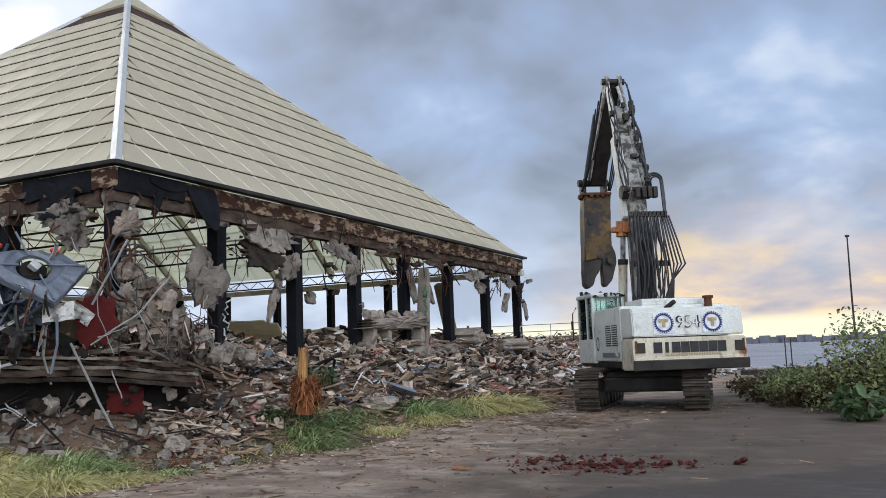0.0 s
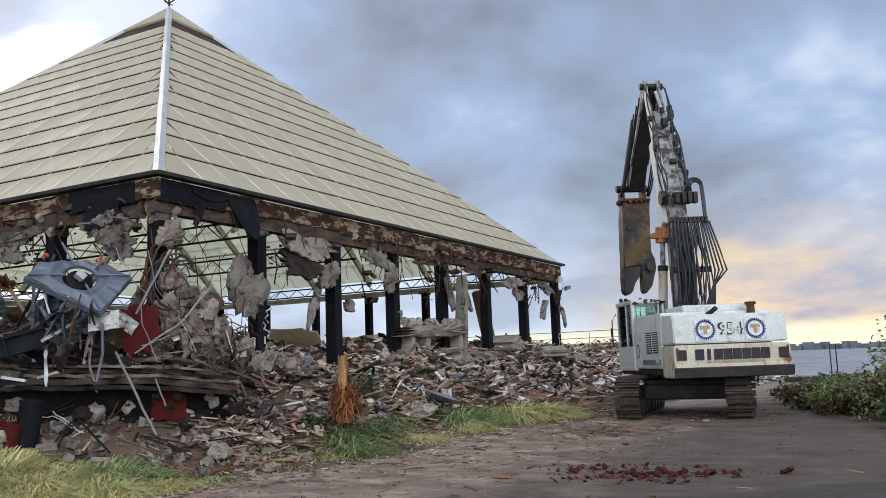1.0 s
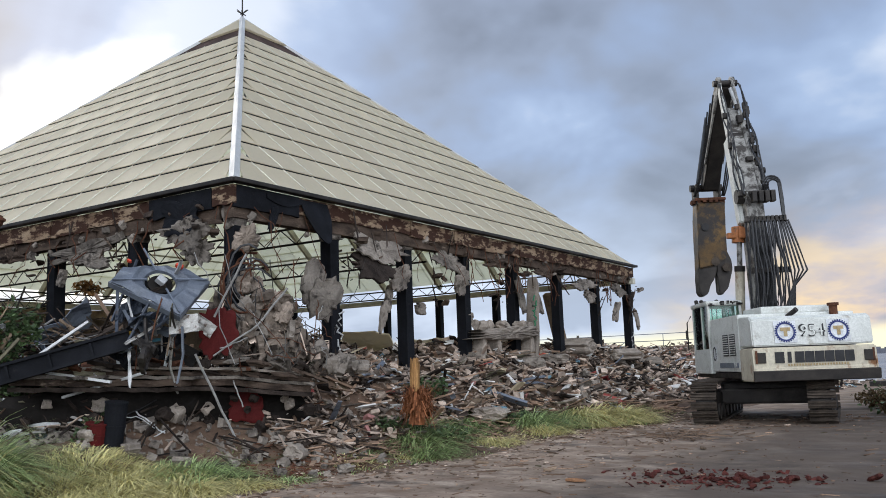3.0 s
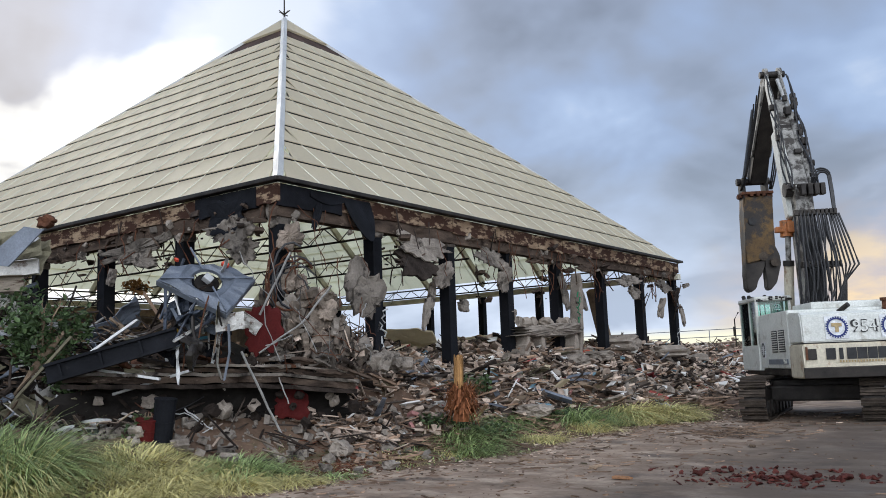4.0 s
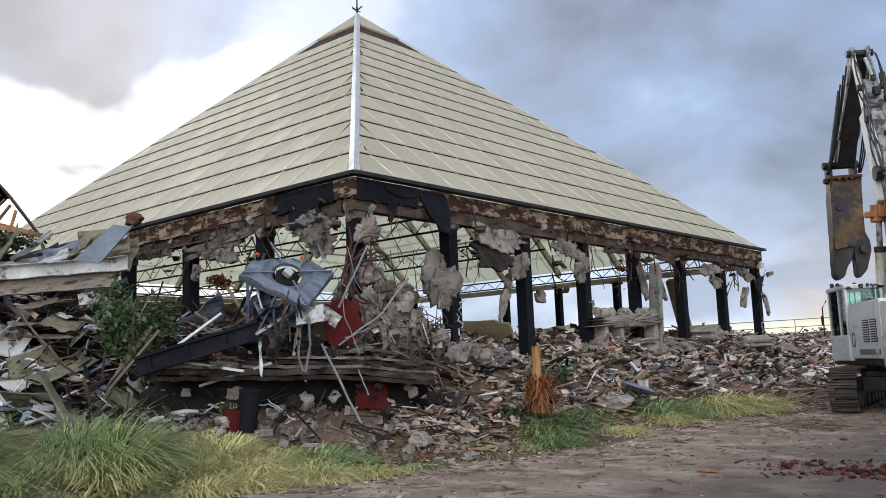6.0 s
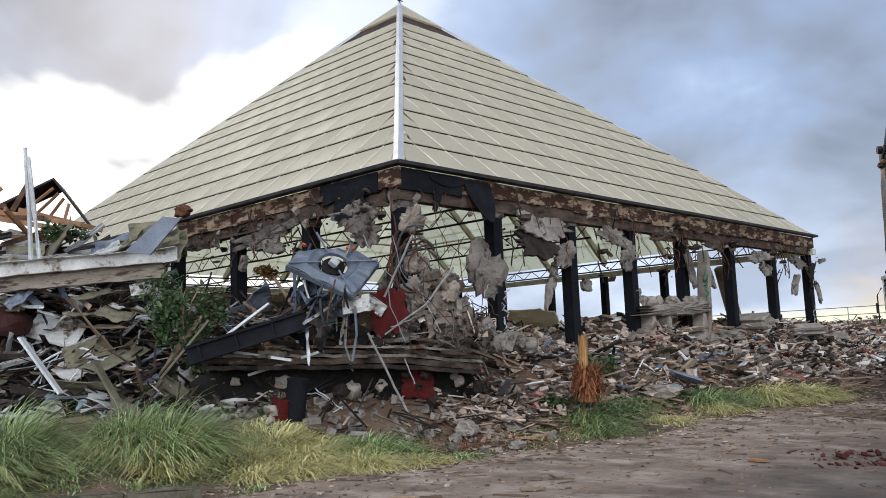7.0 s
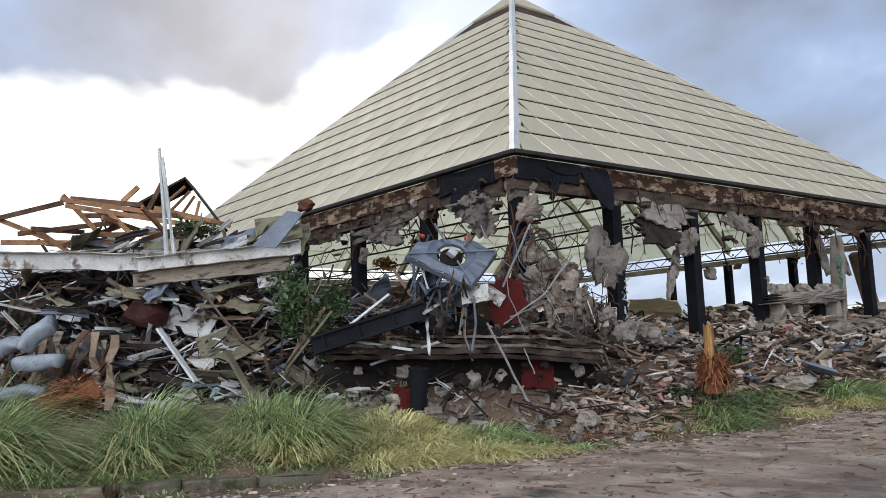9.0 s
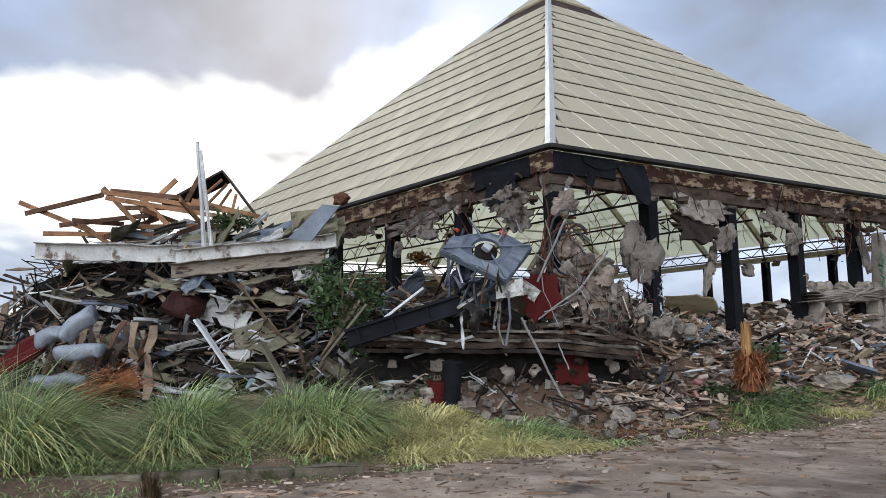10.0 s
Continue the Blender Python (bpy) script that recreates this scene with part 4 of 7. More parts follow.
    for sgn in (-1, 1):      # lift cylinders beside the boom
        a, b = Vector((sgn * 0.46, 0.75, 1.9)), Vector((sgn * 0.42 + 0.03, 0.35, 5.0))
        cyl = pipe("lift_cylinder", [a, a.lerp(b, 0.72)], 0.13, DIRTYWHITE, boom, "", 14)
        pipe("cylinder_rod", [a.lerp(b, 0.7), b], 0.075, GRIMY, cyl, "", 12)
        pipe("cylinder_collar", [a.lerp(b, 0.69), a.lerp(b, 0.74)], 0.15, GUNK, cyl, "", 14)
    orange = material("orange_weathered_paint", (0.45, 0.16, 0.05), rough=0.6, scale=5, stain=(0.12, 0.08, 0.05))
    bm = bmesh.new()
    tube(bm, [U @ Vector((-0.42, 0.4, 4.85)), U @ Vector((-0.4, 0.4, 5.3))], 0.17, 12)
    box(bm, (-0.58, 0.35, 5.05), (0.3, 0.2, 0.16), U, 0.03)
    box(bm, (-0.3, 0.3, 5.1), (0.3, 0.3, 0.3), U, 0.04)
    part("rotary_joint", bm, orange, boom, "weathered orange hydraulic joint")

    # hoses: a hanging bundle behind the lower boom between two clamp rails
    for k in range(26):
        f = k / 25
        sway, beat = rnd.uniform(0.01, 0.09), rnd.uniform(2.5, 7.0)
        pts = []
        for i in range(13):
            q = i / 12
            cross = sway * math.sin(q * beat + k * 2.1) * (1 if 0.25 < q < 0.9 else 0.3)
            x = -0.42 + 0.86 * f + cross + 0.12 * (f - 0.5) * math.sin(q * 3.1)
            pts.append((x, -0.42 - 0.16 * (k % 3) - 0.12 * math.sin(q * 3.1), 5.25 - 2.65 * q + (0.08 * rnd.random())))
        pipe("hose", pts, rnd.uniform(0.016, 0.03), RUBBER, boom, "", 6)
    # added black plate that darkens the see-through bundle from behind
    part("hose_tray", beam(Vector((0.05, -0.3, 2.5)), Vector((0.05, -0.28, 4.6)), 0.05, 0.05, 0.5, 0.4, 0.01), INK, boom, "dark backing plate added behind the hose bundle")
    for z, x0h, x1h in ((5.3, -0.5, 0.62), (3.9, -0.42, 0.62), (2.75, -0.4, 0.6)):
        bm = bmesh.new()
        w = x1h - x0h
        box(bm, ((x0h + x1h) / 2, -0.6, z), (w, 0.1, 0.07), U, 0.015)
        for i in range(10):
            box(bm, (x0h + w * (i + 0.5) / 10, -0.62, z + 0.05), (0.07, 0.14, 0.14), U)
        part("hose_clamp", bm, GUNK, boom)
    for k in range(5):      # slack hoses that stand off on the outer side
        x = 0.42 + 0.06 * k
        pipe("hose", [(x, -0.6, 5.3), (x + 0.05 + 0.03 * k, -0.7, 4.6), (x + 0.14 + 0.05 * k, -0.75, 3.9), (x + 0.2 - 0.05 * k, -0.7, 3.5), (x - 0.02, -0.6, 2.9), (x - 0.12, -0.5, 2.6)], 0.028, RUBBER, boom, "", 6)
    for k in range(3):      # loops over the knee
        pts = [(0.15 + 0.04 * k, -0.3, 6.2)]
        for i in range(9):
            a = math.pi * (1 - i / 8)
            pts.append((0.38 + 0.02 * k + (0.24 - 0.05 * k) * math.cos(a), -0.4, 6.35 + (0.22 - 0.05 * k) * math.sin(a)))
        pts += [(0.63 - 0.03 * k, -0.45, 5.9), (0.6 - 0.02 * k, -0.55, 5.35)]
        pipe("hose", pts, 0.03, RUBBER, boom, "", 6)
    for k in range(9):      # hoses along the upper boom to the tip
        sgn = -1 if k < 4 else 1
        pts = []
        for i in range(12):
            q = i / 11
            p = knee.lerp(tip, q * (0.96 if k % 2 else 0.7))
            pts.append(p + Vector((sgn * (0.3 + 0.05 * (k % 3)) * (1 - 0.2 * q) + 0.05 * math.sin(q * 9 + k), -0.3 - 0.1 * math.sin(q * 7 + k * 2), 0)))
        pipe("hose", pts, 0.024, RUBBER, boom, "", 6)
    for k in range(16):
        q = rnd.random()
        bm = bmesh.new()
        box(bm, knee.lerp(tip, q * 0.8) + Vector((rnd.choice((-0.32, 0.3, 0.1, 0.34)), -0.26, 0)), (rnd.uniform(0.1, 0.2), 0.16, rnd.uniform(0.12, 0.24)), U, 0.025)
        part("pipe_block", bm, GUNK, boom)
    bm = bmesh.new()
    for x in (-0.15, 0.03, 0.2, 0.36):
        box(bm, (x, -0.45, 6.0), (0.13, 0.22, 0.32), U, 0.03)
    box(bm, (0.1, -0.36, 6.12), (0.7, 0.14, 0.12), U, 0.03)
    part("valve_block", bm, GUNK, boom)

    # stick that hangs from the boom's tip
    stick = part("stick", beam(tip + Vector((0, 0.1, 0.0)), wrist, 0.5, 0.8, 0.42, 0.52), GUNK, base, "worn grey-black stick")
    for sgn in (-1, 1):
        part("stick_plate", beam(tip + Vector((sgn * 0.22, 0.05, -0.1)), tip.lerp(wrist, 0.75) + Vector((sgn * 0.28, 0, 0)), 0.34, 0.5, 0.06, 0.06, 0.015), GRIMY, stick)
        pipe("link_rod", [tip.lerp(wrist, 0.35) + Vector((sgn * 0.3, 0.3, 0.2)), wrist + Vector((sgn * 0.36, 0.1, -0.1))], 0.05, STEEL, stick)
        for k in range(3):
            pipe("hose", sag(tip.lerp(wrist, 0.1 + 0.08 * k) + Vector((sgn * (0.3 + 0.05 * k), 0, 0)), wrist + Vector((sgn * (0.42 + 0.04 * k), 0, -0.4)), 0.2 + 0.1 * k, 9), 0.025, RUBBER, stick, "", 6)
    bm = bmesh.new()
    for sgn in (-1, 1):
        box(bm, (-0.1 + sgn * 0.36, 4.4, 7.0), (0.1, 0.6, 0.7), U, 0.03)
    tube(bm, [U @ Vector((-0.62, 4.4, 7.25)), U @ Vector((0.42, 4.4, 7.25))], 0.12, 12)
    part("coupler", bm, GUNK, stick)

    # crusher: tall yellow housing, two jaws
    bm = bmesh.new()
    prism(bm, [(-0.5, 6.75), (-0.54, 6.2), (-0.57, 5.2), (-0.6, 4.5), (-0.1, 4.6), (0.36, 4.9), (0.38, 6.2), (0.42, 6.75)], 4.1, 4.7, U)
    bmesh.ops.bevel(bm, geom=list(bm.edges), offset=0.05, segments=2, affect="EDGES")
    crusher = part("crusher", bm, CRUSH, base, "scratched yellow demolition crusher")
    bm = bmesh.new()
    for k in range(16):
        a = k * 0.3927
        box(bm, (-0.07 + 0.5 * math.cos(a), 4.4 + 0.36 * math.sin(a), 6.78), (0.1, 0.1, 0.14), U)
    box(bm, (-0.07, 4.4, 6.82), (1.0, 0.75, 0.1), U, 0.03)
    part("crusher_flange", bm, RUST, crusher)
    bm = bmesh.new()
    prism(bm, [(-0.56, 5.1), (-0.62, 4.2), (-0.62, 3.75), (-0.5, 3.62), (-0.32, 3.74), (-0.28, 4.0), (-0.12, 4.15), (0.0, 4.5), (-0.02, 5.1)], 4.15, 4.65, U)
    bmesh.ops.bevel(bm, geom=list(bm.edges), offset=0.03, segments=2, affect="EDGES")
    part("fixed_jaw", bm, GUNK, crusher)
    bm = bmesh.new()
    prism(bm, [(0.0, 5.0), (0.0, 4.4), (0.06, 4.1), (0.02, 3.75), (0.12, 3.66), (0.34, 3.9), (0.52, 4.5), (0.5, 4.8), (0.34, 5.2)], 4.2, 4.6, U)
    bmesh.ops.bevel(bm, geom=list(bm.edges), offset=0.03, segments=2, affect="EDGES")
    part("moving_jaw", bm, GUNK, crusher)
    for p in ((-0.05, 4.75), (0.3, 4.55)):
        bm = bmesh.new()
        tube(bm, [U @ Vector((p[0], 4.08, p[1])), U @ Vector((p[0], 4.72, p[1]))], 0.14, 14)
        part("jaw_pin", bm, TRACK, crusher)
    bm = bmesh.new()
    tube(bm, [U @ Vector((-0.3, 4.06, 5.9)), U @ Vector((-0.3, 4.1, 5.9))], 0.13, 16)
    part("lightening_hole", bm, INK, crusher)


excavator()

# ---- wreckage that hangs on the pavilion ----
def hanging(name, w, h, t, m, mat, label, seed, ragged=0.35):
    bm = bmesh.new()
    slab_mesh(bm, w, h, t, random.Random(seed), None, 8, ragged, 0.025)
    ob = part(name, bm, mat, pavilion, label)
    ob.matrix_world = m
    return ob


# torn ceiling sheets and render that hang in broad ragged flaps under the eaves: along, height, width, drop, turn, lean
for k, (u, z, w, h, turn, lean, east, mat) in enumerate(((4.75, 4.72, 2.7, 0.75, 4, -14, 1, PLASTER), (4.5, 4.35, 1.5, 1.0, -12, -24, 1, DARKMIX), (5.6, 4.1, 0.7, 0.9, 25, 12, 1, PLASTER), (7.9, 4.7, 1.9, 0.8, 8, -12, 1, PLASTER), (8.5, 4.25, 0.9, 0.8, -10, 18, 1, PLASTER), (10.4, 4.85, 1.6, 0.3, 0, 10, 1, CHAR),
                                                         (13.6, 4.8, 1.8, 0.4, 3, -14, 1, CHAR), (16.9, 4.6, 2.6, 0.5, -4, -20, 1, PLASTER), (17.4, 4.2, 1.1, 0.5, 12, 10, 1, PLASTER), (20.3, 4.6, 2.0, 0.6, 5, -14, 1, PLASTER), (21.4, 4.2, 0.8, 0.8, -8, 12, 1, DARKMIX),
                                                         (1.5, 4.75, 1.7, 0.75, -6, 16, 0, PLASTER), (1.1, 4.4, 1.0, 0.7, 20, -14, 0, PLASTER), (5.0, 4.72, 3.2, 0.42, -4, 14, 0, PLASTER), (4.6, 4.5, 1.5, 0.4, 8, -10, 0, PLASTER), (7.8, 4.85, 1.8, 0.3, 0, 8, 0, CHAR))):
    bm = bmesh.new()
    slab_mesh(bm, w, h, 0.06 + 0.03 * (k % 3), random.Random(k + 1200), None, 12, 0.5, 0.035)
    ob = part("torn_plaster", bm, mat, pavilion)
    ob.matrix_world = (T(0.0, u, z) @ rz(90) if east else T(-u, 0.02, z)) @ Matrix.Rotation(radians(turn), 4, "Y") @ Matrix.Rotation(radians(lean), 4, "X")
# shreds of cladding, plaster and lath about the column heads and along the ring beam
r8 = random.Random(808)
for east in (1, 0):
    for u0, n, drop in ((3.9, 60, 1.5), (4.6, 40, 0.9), (7.6, 70, 1.8), (8.7, 30, 0.7), (11.3, 70, 1.6), (12.6, 30, 0.8), (15.0, 50, 1.2), (16.6, 26, 0.7), (18.6, 60, 1.7), (20.0, 26, 0.8), (21.8, 70, 2.0)) if east else ((1.0, 50, 1.0), (4.0, 60, 1.0), (5.6, 40, 0.8), (7.7, 40, 0.9), (2.4, 24, 0.5)):
        light, sooty = [], []
        for k in range(int(n * 0.45)):
            f = r8.random() ** 1.6
            u = u0 + r8.gauss(0, 0.3 * (1 - 0.5 * f))
            o = r8.uniform(-0.5, 0.16)
            z = EAVE - 0.42 - drop * f
            s = r8.choice((0.05, 0.07, 0.1, 0.16, 0.24)) * r8.uniform(0.7, 1.2)
            it = ((o, u, z) if east else (-u, -o, z), (s * r8.uniform(0.5, 1.0), s * r8.uniform(0.6, 1.2), s * r8.uniform(0.15, 0.4)) if r8.random() < 0.7 else (0.03, 0.025, r8.uniform(0.2, 0.7)), Euler((r8.gauss(0, 0.35), r8.gauss(0, 0.35), r8.uniform(0, 6.28))).to_matrix(), 0.35)
            (light if r8.random() < 0.5 else sooty).append(it)
        tagged(scatter("torn_lath", light, CHAR, pavilion), kind="stuff")
        tagged(scatter("sooty_lath", sooty, DARKMIX, pavilion), kind="stuff")
EASTM = rz(90)      # slabs that face +x
rnd = random.Random(12)
# torn plaster and concrete under the right-hand eave, bay by bay
for y, z, w, h, tilt in ((2.35, 3.65, 0.85, 1.45, 8), (5.4, 3.6, 0.3, 0.9, 20), (4.8, 3.1, 0.28, 0.9, 8), (6.5, 3.35, 0.5, 0.4, 10), (8.6, 4.05, 0.5, 0.6, 12), (9.2, 3.2, 0.4, 0.35, 4), (12.0, 4.0, 0.45, 1.3, -4), (12.95, 3.8, 0.7, 1.0, 6),
                         (17.2, 4.1, 0.6, 0.4, 10), (19.6, 3.7, 0.7, 1.0, 5), (22.3, 3.5, 0.5, 1.1, 15), (22.7, 4.75, 0.8, 0.2, -10)):
    hanging("hanging_slab", w, h, rnd.uniform(0.06, 0.16), T(-0.1 + rnd.uniform(-0.15, 0.2), y, z) @ EASTM @ Matrix.Rotation(radians(tilt), 4, "Y") @ Matrix.Rotation(radians(rnd.uniform(-18, 18)), 4, "X"), PLASTER, "torn grey plaster slab hanging from the eave", y * 3 + z)
for x, z, w, h, tilt in ((-1.1, 4.5, 0.7, 0.6, 12), (-5.7, 4.2, 0.25, 0.5, 14)):
    hanging("hanging_slab", w, h, rnd.uniform(0.06, 0.14), T(x, 0.05 + rnd.uniform(-0.2, 0.15), z) @ Matrix.Rotation(radians(tilt), 4, "Y") @ Matrix.Rotation(radians(rnd.uniform(-18, 18)), 4, "X"), PLASTER, "torn grey plaster slab hanging from the eave", x * 5 + z)
# blackened sheets that curl down at the corner
for (y0, y1, drop, fl) in ((0.9, 1.95, 0.22, 0), (1.9, 2.8, 0.95, 1)):
    bm = bmesh.new()
    n = 14
    rows = []
    for i in range(n + 1):
        q = i / n
        y = y0 + (y1 - y0) * q
        b = drop * (0.5 + 0.5 * math.sin(q * 3.1)) if not fl else drop * math.sin(0.3 + q * 2.5)
        rows.append([bm.verts.new((0.03 + 0.3 * fl * j * math.sin(q * 3.1), y + 0.12 * fl * j, EAVE - 0.15 - b * j)) for j in (0, 0.4, 0.75, 1.0)])
    for a, b in zip(rows, rows[1:]):
        for j in range(3):
            bm.faces.new((a[j], a[j + 1], b[j + 1], b[j]))
    ob = part("curled_sheet", bm, BLACK, pavilion, "soot-black sheet curling down")
    sol = ob.modifiers.new("thick", "SOLIDIFY")
    sol.thickness = 0.03
hanging("curled_sheet", 0.22, 0.75, 0.03, T(0.05, 1.05, 5.0) @ EASTM @ Matrix.Rotation(radians(18), 4, "Y"), BLACK, "soot-black torn strip", 3)
hanging("black_panel", 1.3, 0.9, 0.04, T(-1.55, -0.04, 5.05) @ Matrix.Rotation(radians(5), 4, "Y"), BLACK, "soot-black fascia panel torn along its foot", 9, 0.3)
# bent bars and wires that dangle
for k in range(46):
    bm = bmesh.new()
    east = rnd.random() < 0.7
    u = rnd.uniform(0, 22) if east else -rnd.uniform(0, 7)
    z = EAVE - 0.5
    pts = [Vector((0, u, z) if east else (u, 0, z))]
    for i in range(5):
        pts.append(pts[-1] + Vector((rnd.uniform(-0.12, 0.16), rnd.uniform(-0.2, 0.2), -rnd.uniform(0.1, 0.38))))
    tube(bm, pts, rnd.uniform(0.007, 0.016), 4)
    part("bent_bar", bm, RUST, pavilion)
for k in range(26):      # lumps still sticking to the ring beam
    east = rnd.random() < 0.72
    u = rnd.uniform(0.3, 22) if east else -rnd.uniform(0.3, 8)
    w = rnd.uniform(0.1, 0.28)
    bm = bmesh.new()
    slab_mesh(bm, w, w * rnd.uniform(0.5, 1.0), w * 0.6, random.Random(k + 50), None, 4, 0.4, 0.02)
    ob = part("concrete_lump", bm, PLASTER, pavilion)
    zz = EAVE - rnd.uniform(0.45, 0.95)
    ob.matrix_world = T(*((-0.05, u, zz) if east else (u, 0.02, zz))) @ rand_turn(rnd).to_4x4()
# hanging cross-beam between columns, with rubble on it
bm = bmesh.new()
slab_mesh(bm, 3.9, 0.42, 0.6, random.Random(5), None, 10, 0.22, 0.07)
ob = part("fallen_lintel", bm, CONC, pavilion, "broken concrete lintel hung between columns")
ob.matrix_world = T(0.0, 10.8, 2.75) @ EASTM @ Matrix.Rotation(radians(-2), 4, "Y")
for k in range(14):
    bm = bmesh.new()
    slab_mesh(bm, rnd.uniform(0.2, 0.5), rnd.uniform(0.15, 0.4), 0.25, random.Random(k), None, 3, 0.3, 0.04)
    ob = part("lintel_lump", bm, CONC, pavilion)
    ob.matrix_world = T(rnd.uniform(-0.2, 0.2), 9.0 + 3.6 * rnd.random(), 2.98) @ rand_turn(rnd).to_4x4()
for y, z0, z1 in ((9.3, 1.7, 2.7), (10.2, 1.6, 2.7), (12.3, 1.7, 2.7), (12.7, 1.5, 4.9)):
    hanging("broken_pier", 0.3, z1 - z0, 0.36, T(0.02, y, (z0 + z1) / 2) @ EASTM @ Matrix.Rotation(radians(rnd.uniform(-5, 5)), 4, "Y"), CONC, "crumbling concrete pier", y)
bm = bmesh.new()
box(bm, (0, 0, 0), (0.42, 0.3, 3.2), None, 0.03)
ob = part("leaning_post", bm, WOOD, pavilion, "leaning grey timber post")
ob.matrix_world = T(-1.3, 17.3, 2.9) @ Matrix.Rotation(radians(24), 4, "X")
# spray-paint marks on columns
for y, z, mat, seed in ((3.36, 2.6, PALE, 1), (21.72, 2.4, PALE, 2), (12.5, 3.4, GREENP, 3)):
    r3 = random.Random(seed)
    for k in range(6):
        bm = bmesh.new()
        p = Vector((-0.145 if mat is not GREENP else 0.22, y + r3.uniform(-0.12, 0.12), z + 0.16 * k - 0.4))
        tube(bm, [p, p + Vector((0, r3.uniform(-0.12, 0.12), 0.1)), p + Vector((0, r3.uniform(-0.12, 0.12), 0.17))], 0.022, 5)
        part("paint_mark", bm, mat, pavilion)

# ---- corner of the raised floor: slab edge, red wall, lumps ----
corner = thing("floor_edge", T(0, 0, 0), "cracked raised floor slab with dark red wall remains", "ruined wall")
L0, L1 = Vector((-2.1, -3.3, 0)), Vector((1.1, 1.0, 0))
ed = (L1 - L0).normalized()
nin = Vector((-ed.y, ed.x, 0))
Lm = Matrix((ed, nin, Vector((0, 0, 1)))).transposed().to_4x4()
EL = (L1 - L0).length
for z, t, out, mat, sd in ((2.1, 0.05, 0.06, CONC, 1), (2.02, 0.08, 0.0, CHAR, 2), (1.93, 0.06, 0.1, PLASTER, 4), (1.86, 0.12, 0.02, CHAR, 5), (1.72, 0.08, 0.16, DARKMIX, 3)):
    bm = bmesh.new()
    r3 = random.Random(sd)
    n = 26
    top = []
    for i in range(n + 1):
        u = EL * i / n
        top.append((u, -out + r3.uniform(-0.12, 0.12), z + r3.uniform(-0.02, 0.012) - 0.2 * u / EL - 0.12 * smooth(0.7, 1.0, u / EL)))
    vs = []
    for u, o, zz in top:
        vs.append([bm.verts.new((u, o, zz)), bm.verts.new((u, o + r3.uniform(-0.04, 0.04), zz - t)), bm.verts.new((u, 1.6, zz - t)), bm.verts.new((u, 1.6, zz))])
    for a, b in zip(vs, vs[1:]):
        for j in range(4):
            bm.faces.new((a[j], a[(j + 1) % 4], b[(j + 1) % 4], b[j]))
    bm.faces.new(vs[0])
    bm.faces.new(vs[-1][::-1])
    ob = part("slab_edge", bm, mat, corner)
    ob.matrix_world = T(L0.x, L0.y, 0) @ Lm
r2 = random.Random(88)
for k in range(34):      # cracked plates and crusts along the slab's edge, sagging towards its broken end
    q = r2.random() ** 0.7
    bm = bmesh.new()
    w = r2.uniform(0.25, 0.8)
    slab_mesh(bm, w, r2.uniform(0.15, 0.4), r2.uniform(0.03, 0.08), random.Random(k + 640), None, 6, 0.35, 0.02)
    ob = part("slab_crust", bm, (CHAR, PLASTER, CHAR, DARKMIX, RUST)[k % 5], corner)
    ob.matrix_world = T(L0.x, L0.y, 0) @ Lm @ T(EL * q + r2.uniform(-0.1, 0.3), r2.uniform(-0.12, 0.25), 2.08 - 0.35 * q * r2.random() - 0.25 * smooth(0.7, 1.0, q) * r2.random()) @ Euler((1.57 + r2.gauss(0, 0.35), r2.gauss(0.08, 0.2), r2.gauss(0, 0.3))).to_matrix().to_4x4()
MASS = material("torn_plaster_mass", (0.29, 0.235, 0.19), (0.11, 0.088, 0.07), rough=0.95, scale=3.0, fine=18, bump=0.6, stain=(0.07, 0.058, 0.05), stain_at=(0.56, 0.68), per="object", spread=0.35, depth=0.03)
for c, w, h, rot in (((0.0, -0.42, 2.62), 0.85, 1.15, 44), ((0.1, 0.22, 1.2), 0.8, 0.75, 46)):
    bm = bmesh.new()
    slab_mesh(bm, w, h, 0.16, random.Random(int(w * 100)), None, 9, 0.22, 0.012)
    ob = part("red_wall", bm, REDWALL, corner, "dark red painted wall remnant")
    ob.matrix_world = T(*c) @ rz(rot)
r2 = random.Random(410)
for k in range(46):      # layers of torn plaster and render heaped round the red wall
    q = r2.random()
    a = r2.uniform(-0.25, 1.0) if q < 0.5 else r2.uniform(0.0, 0.75)
    bm = bmesh.new()
    w = r2.uniform(0.28, 0.75) * (1.1 - 0.5 * q)
    slab_mesh(bm, w, w * r2.uniform(0.6, 1.6), r2.uniform(0.05, 0.16), random.Random(k + 410), None, 7, 0.4, 0.03)
    ob = part("plaster_mass", bm, MASS if k % 4 else PLASTER, corner)
    ob.matrix_world = T(0.1 + 0.75 * a + r2.uniform(-0.12, 0.2), 0.15 + 0.8 * a + r2.uniform(-0.12, 0.2), 2.05 + q * (1.75 - 0.75 * max(0, a))) @ rz(44 + r2.gauss(0, 35)) @ Matrix.Rotation(r2.gauss(0, 0.5), 4, "Y") @ Matrix.Rotation(r2.gauss(-0.15, 0.5), 4, "X")
for c, w, h, rot in (((-0.42, 0.0, 3.05), 0.6, 1.2, 40), ((0.1, 0.2, 4.5), 0.6, 0.7, 50), ((0.55, 0.75, 2.55), 0.8, 1.0, 52)):
    bm = bmesh.new()
    slab_mesh(bm, w, h, 0.25, random.Random(int(w * 70)), None, 10, 0.4, 0.05)
    part("plaster_mass", bm, MASS, corner).matrix_world = T(*c) @ rz(rot)
shards, soot = [], []
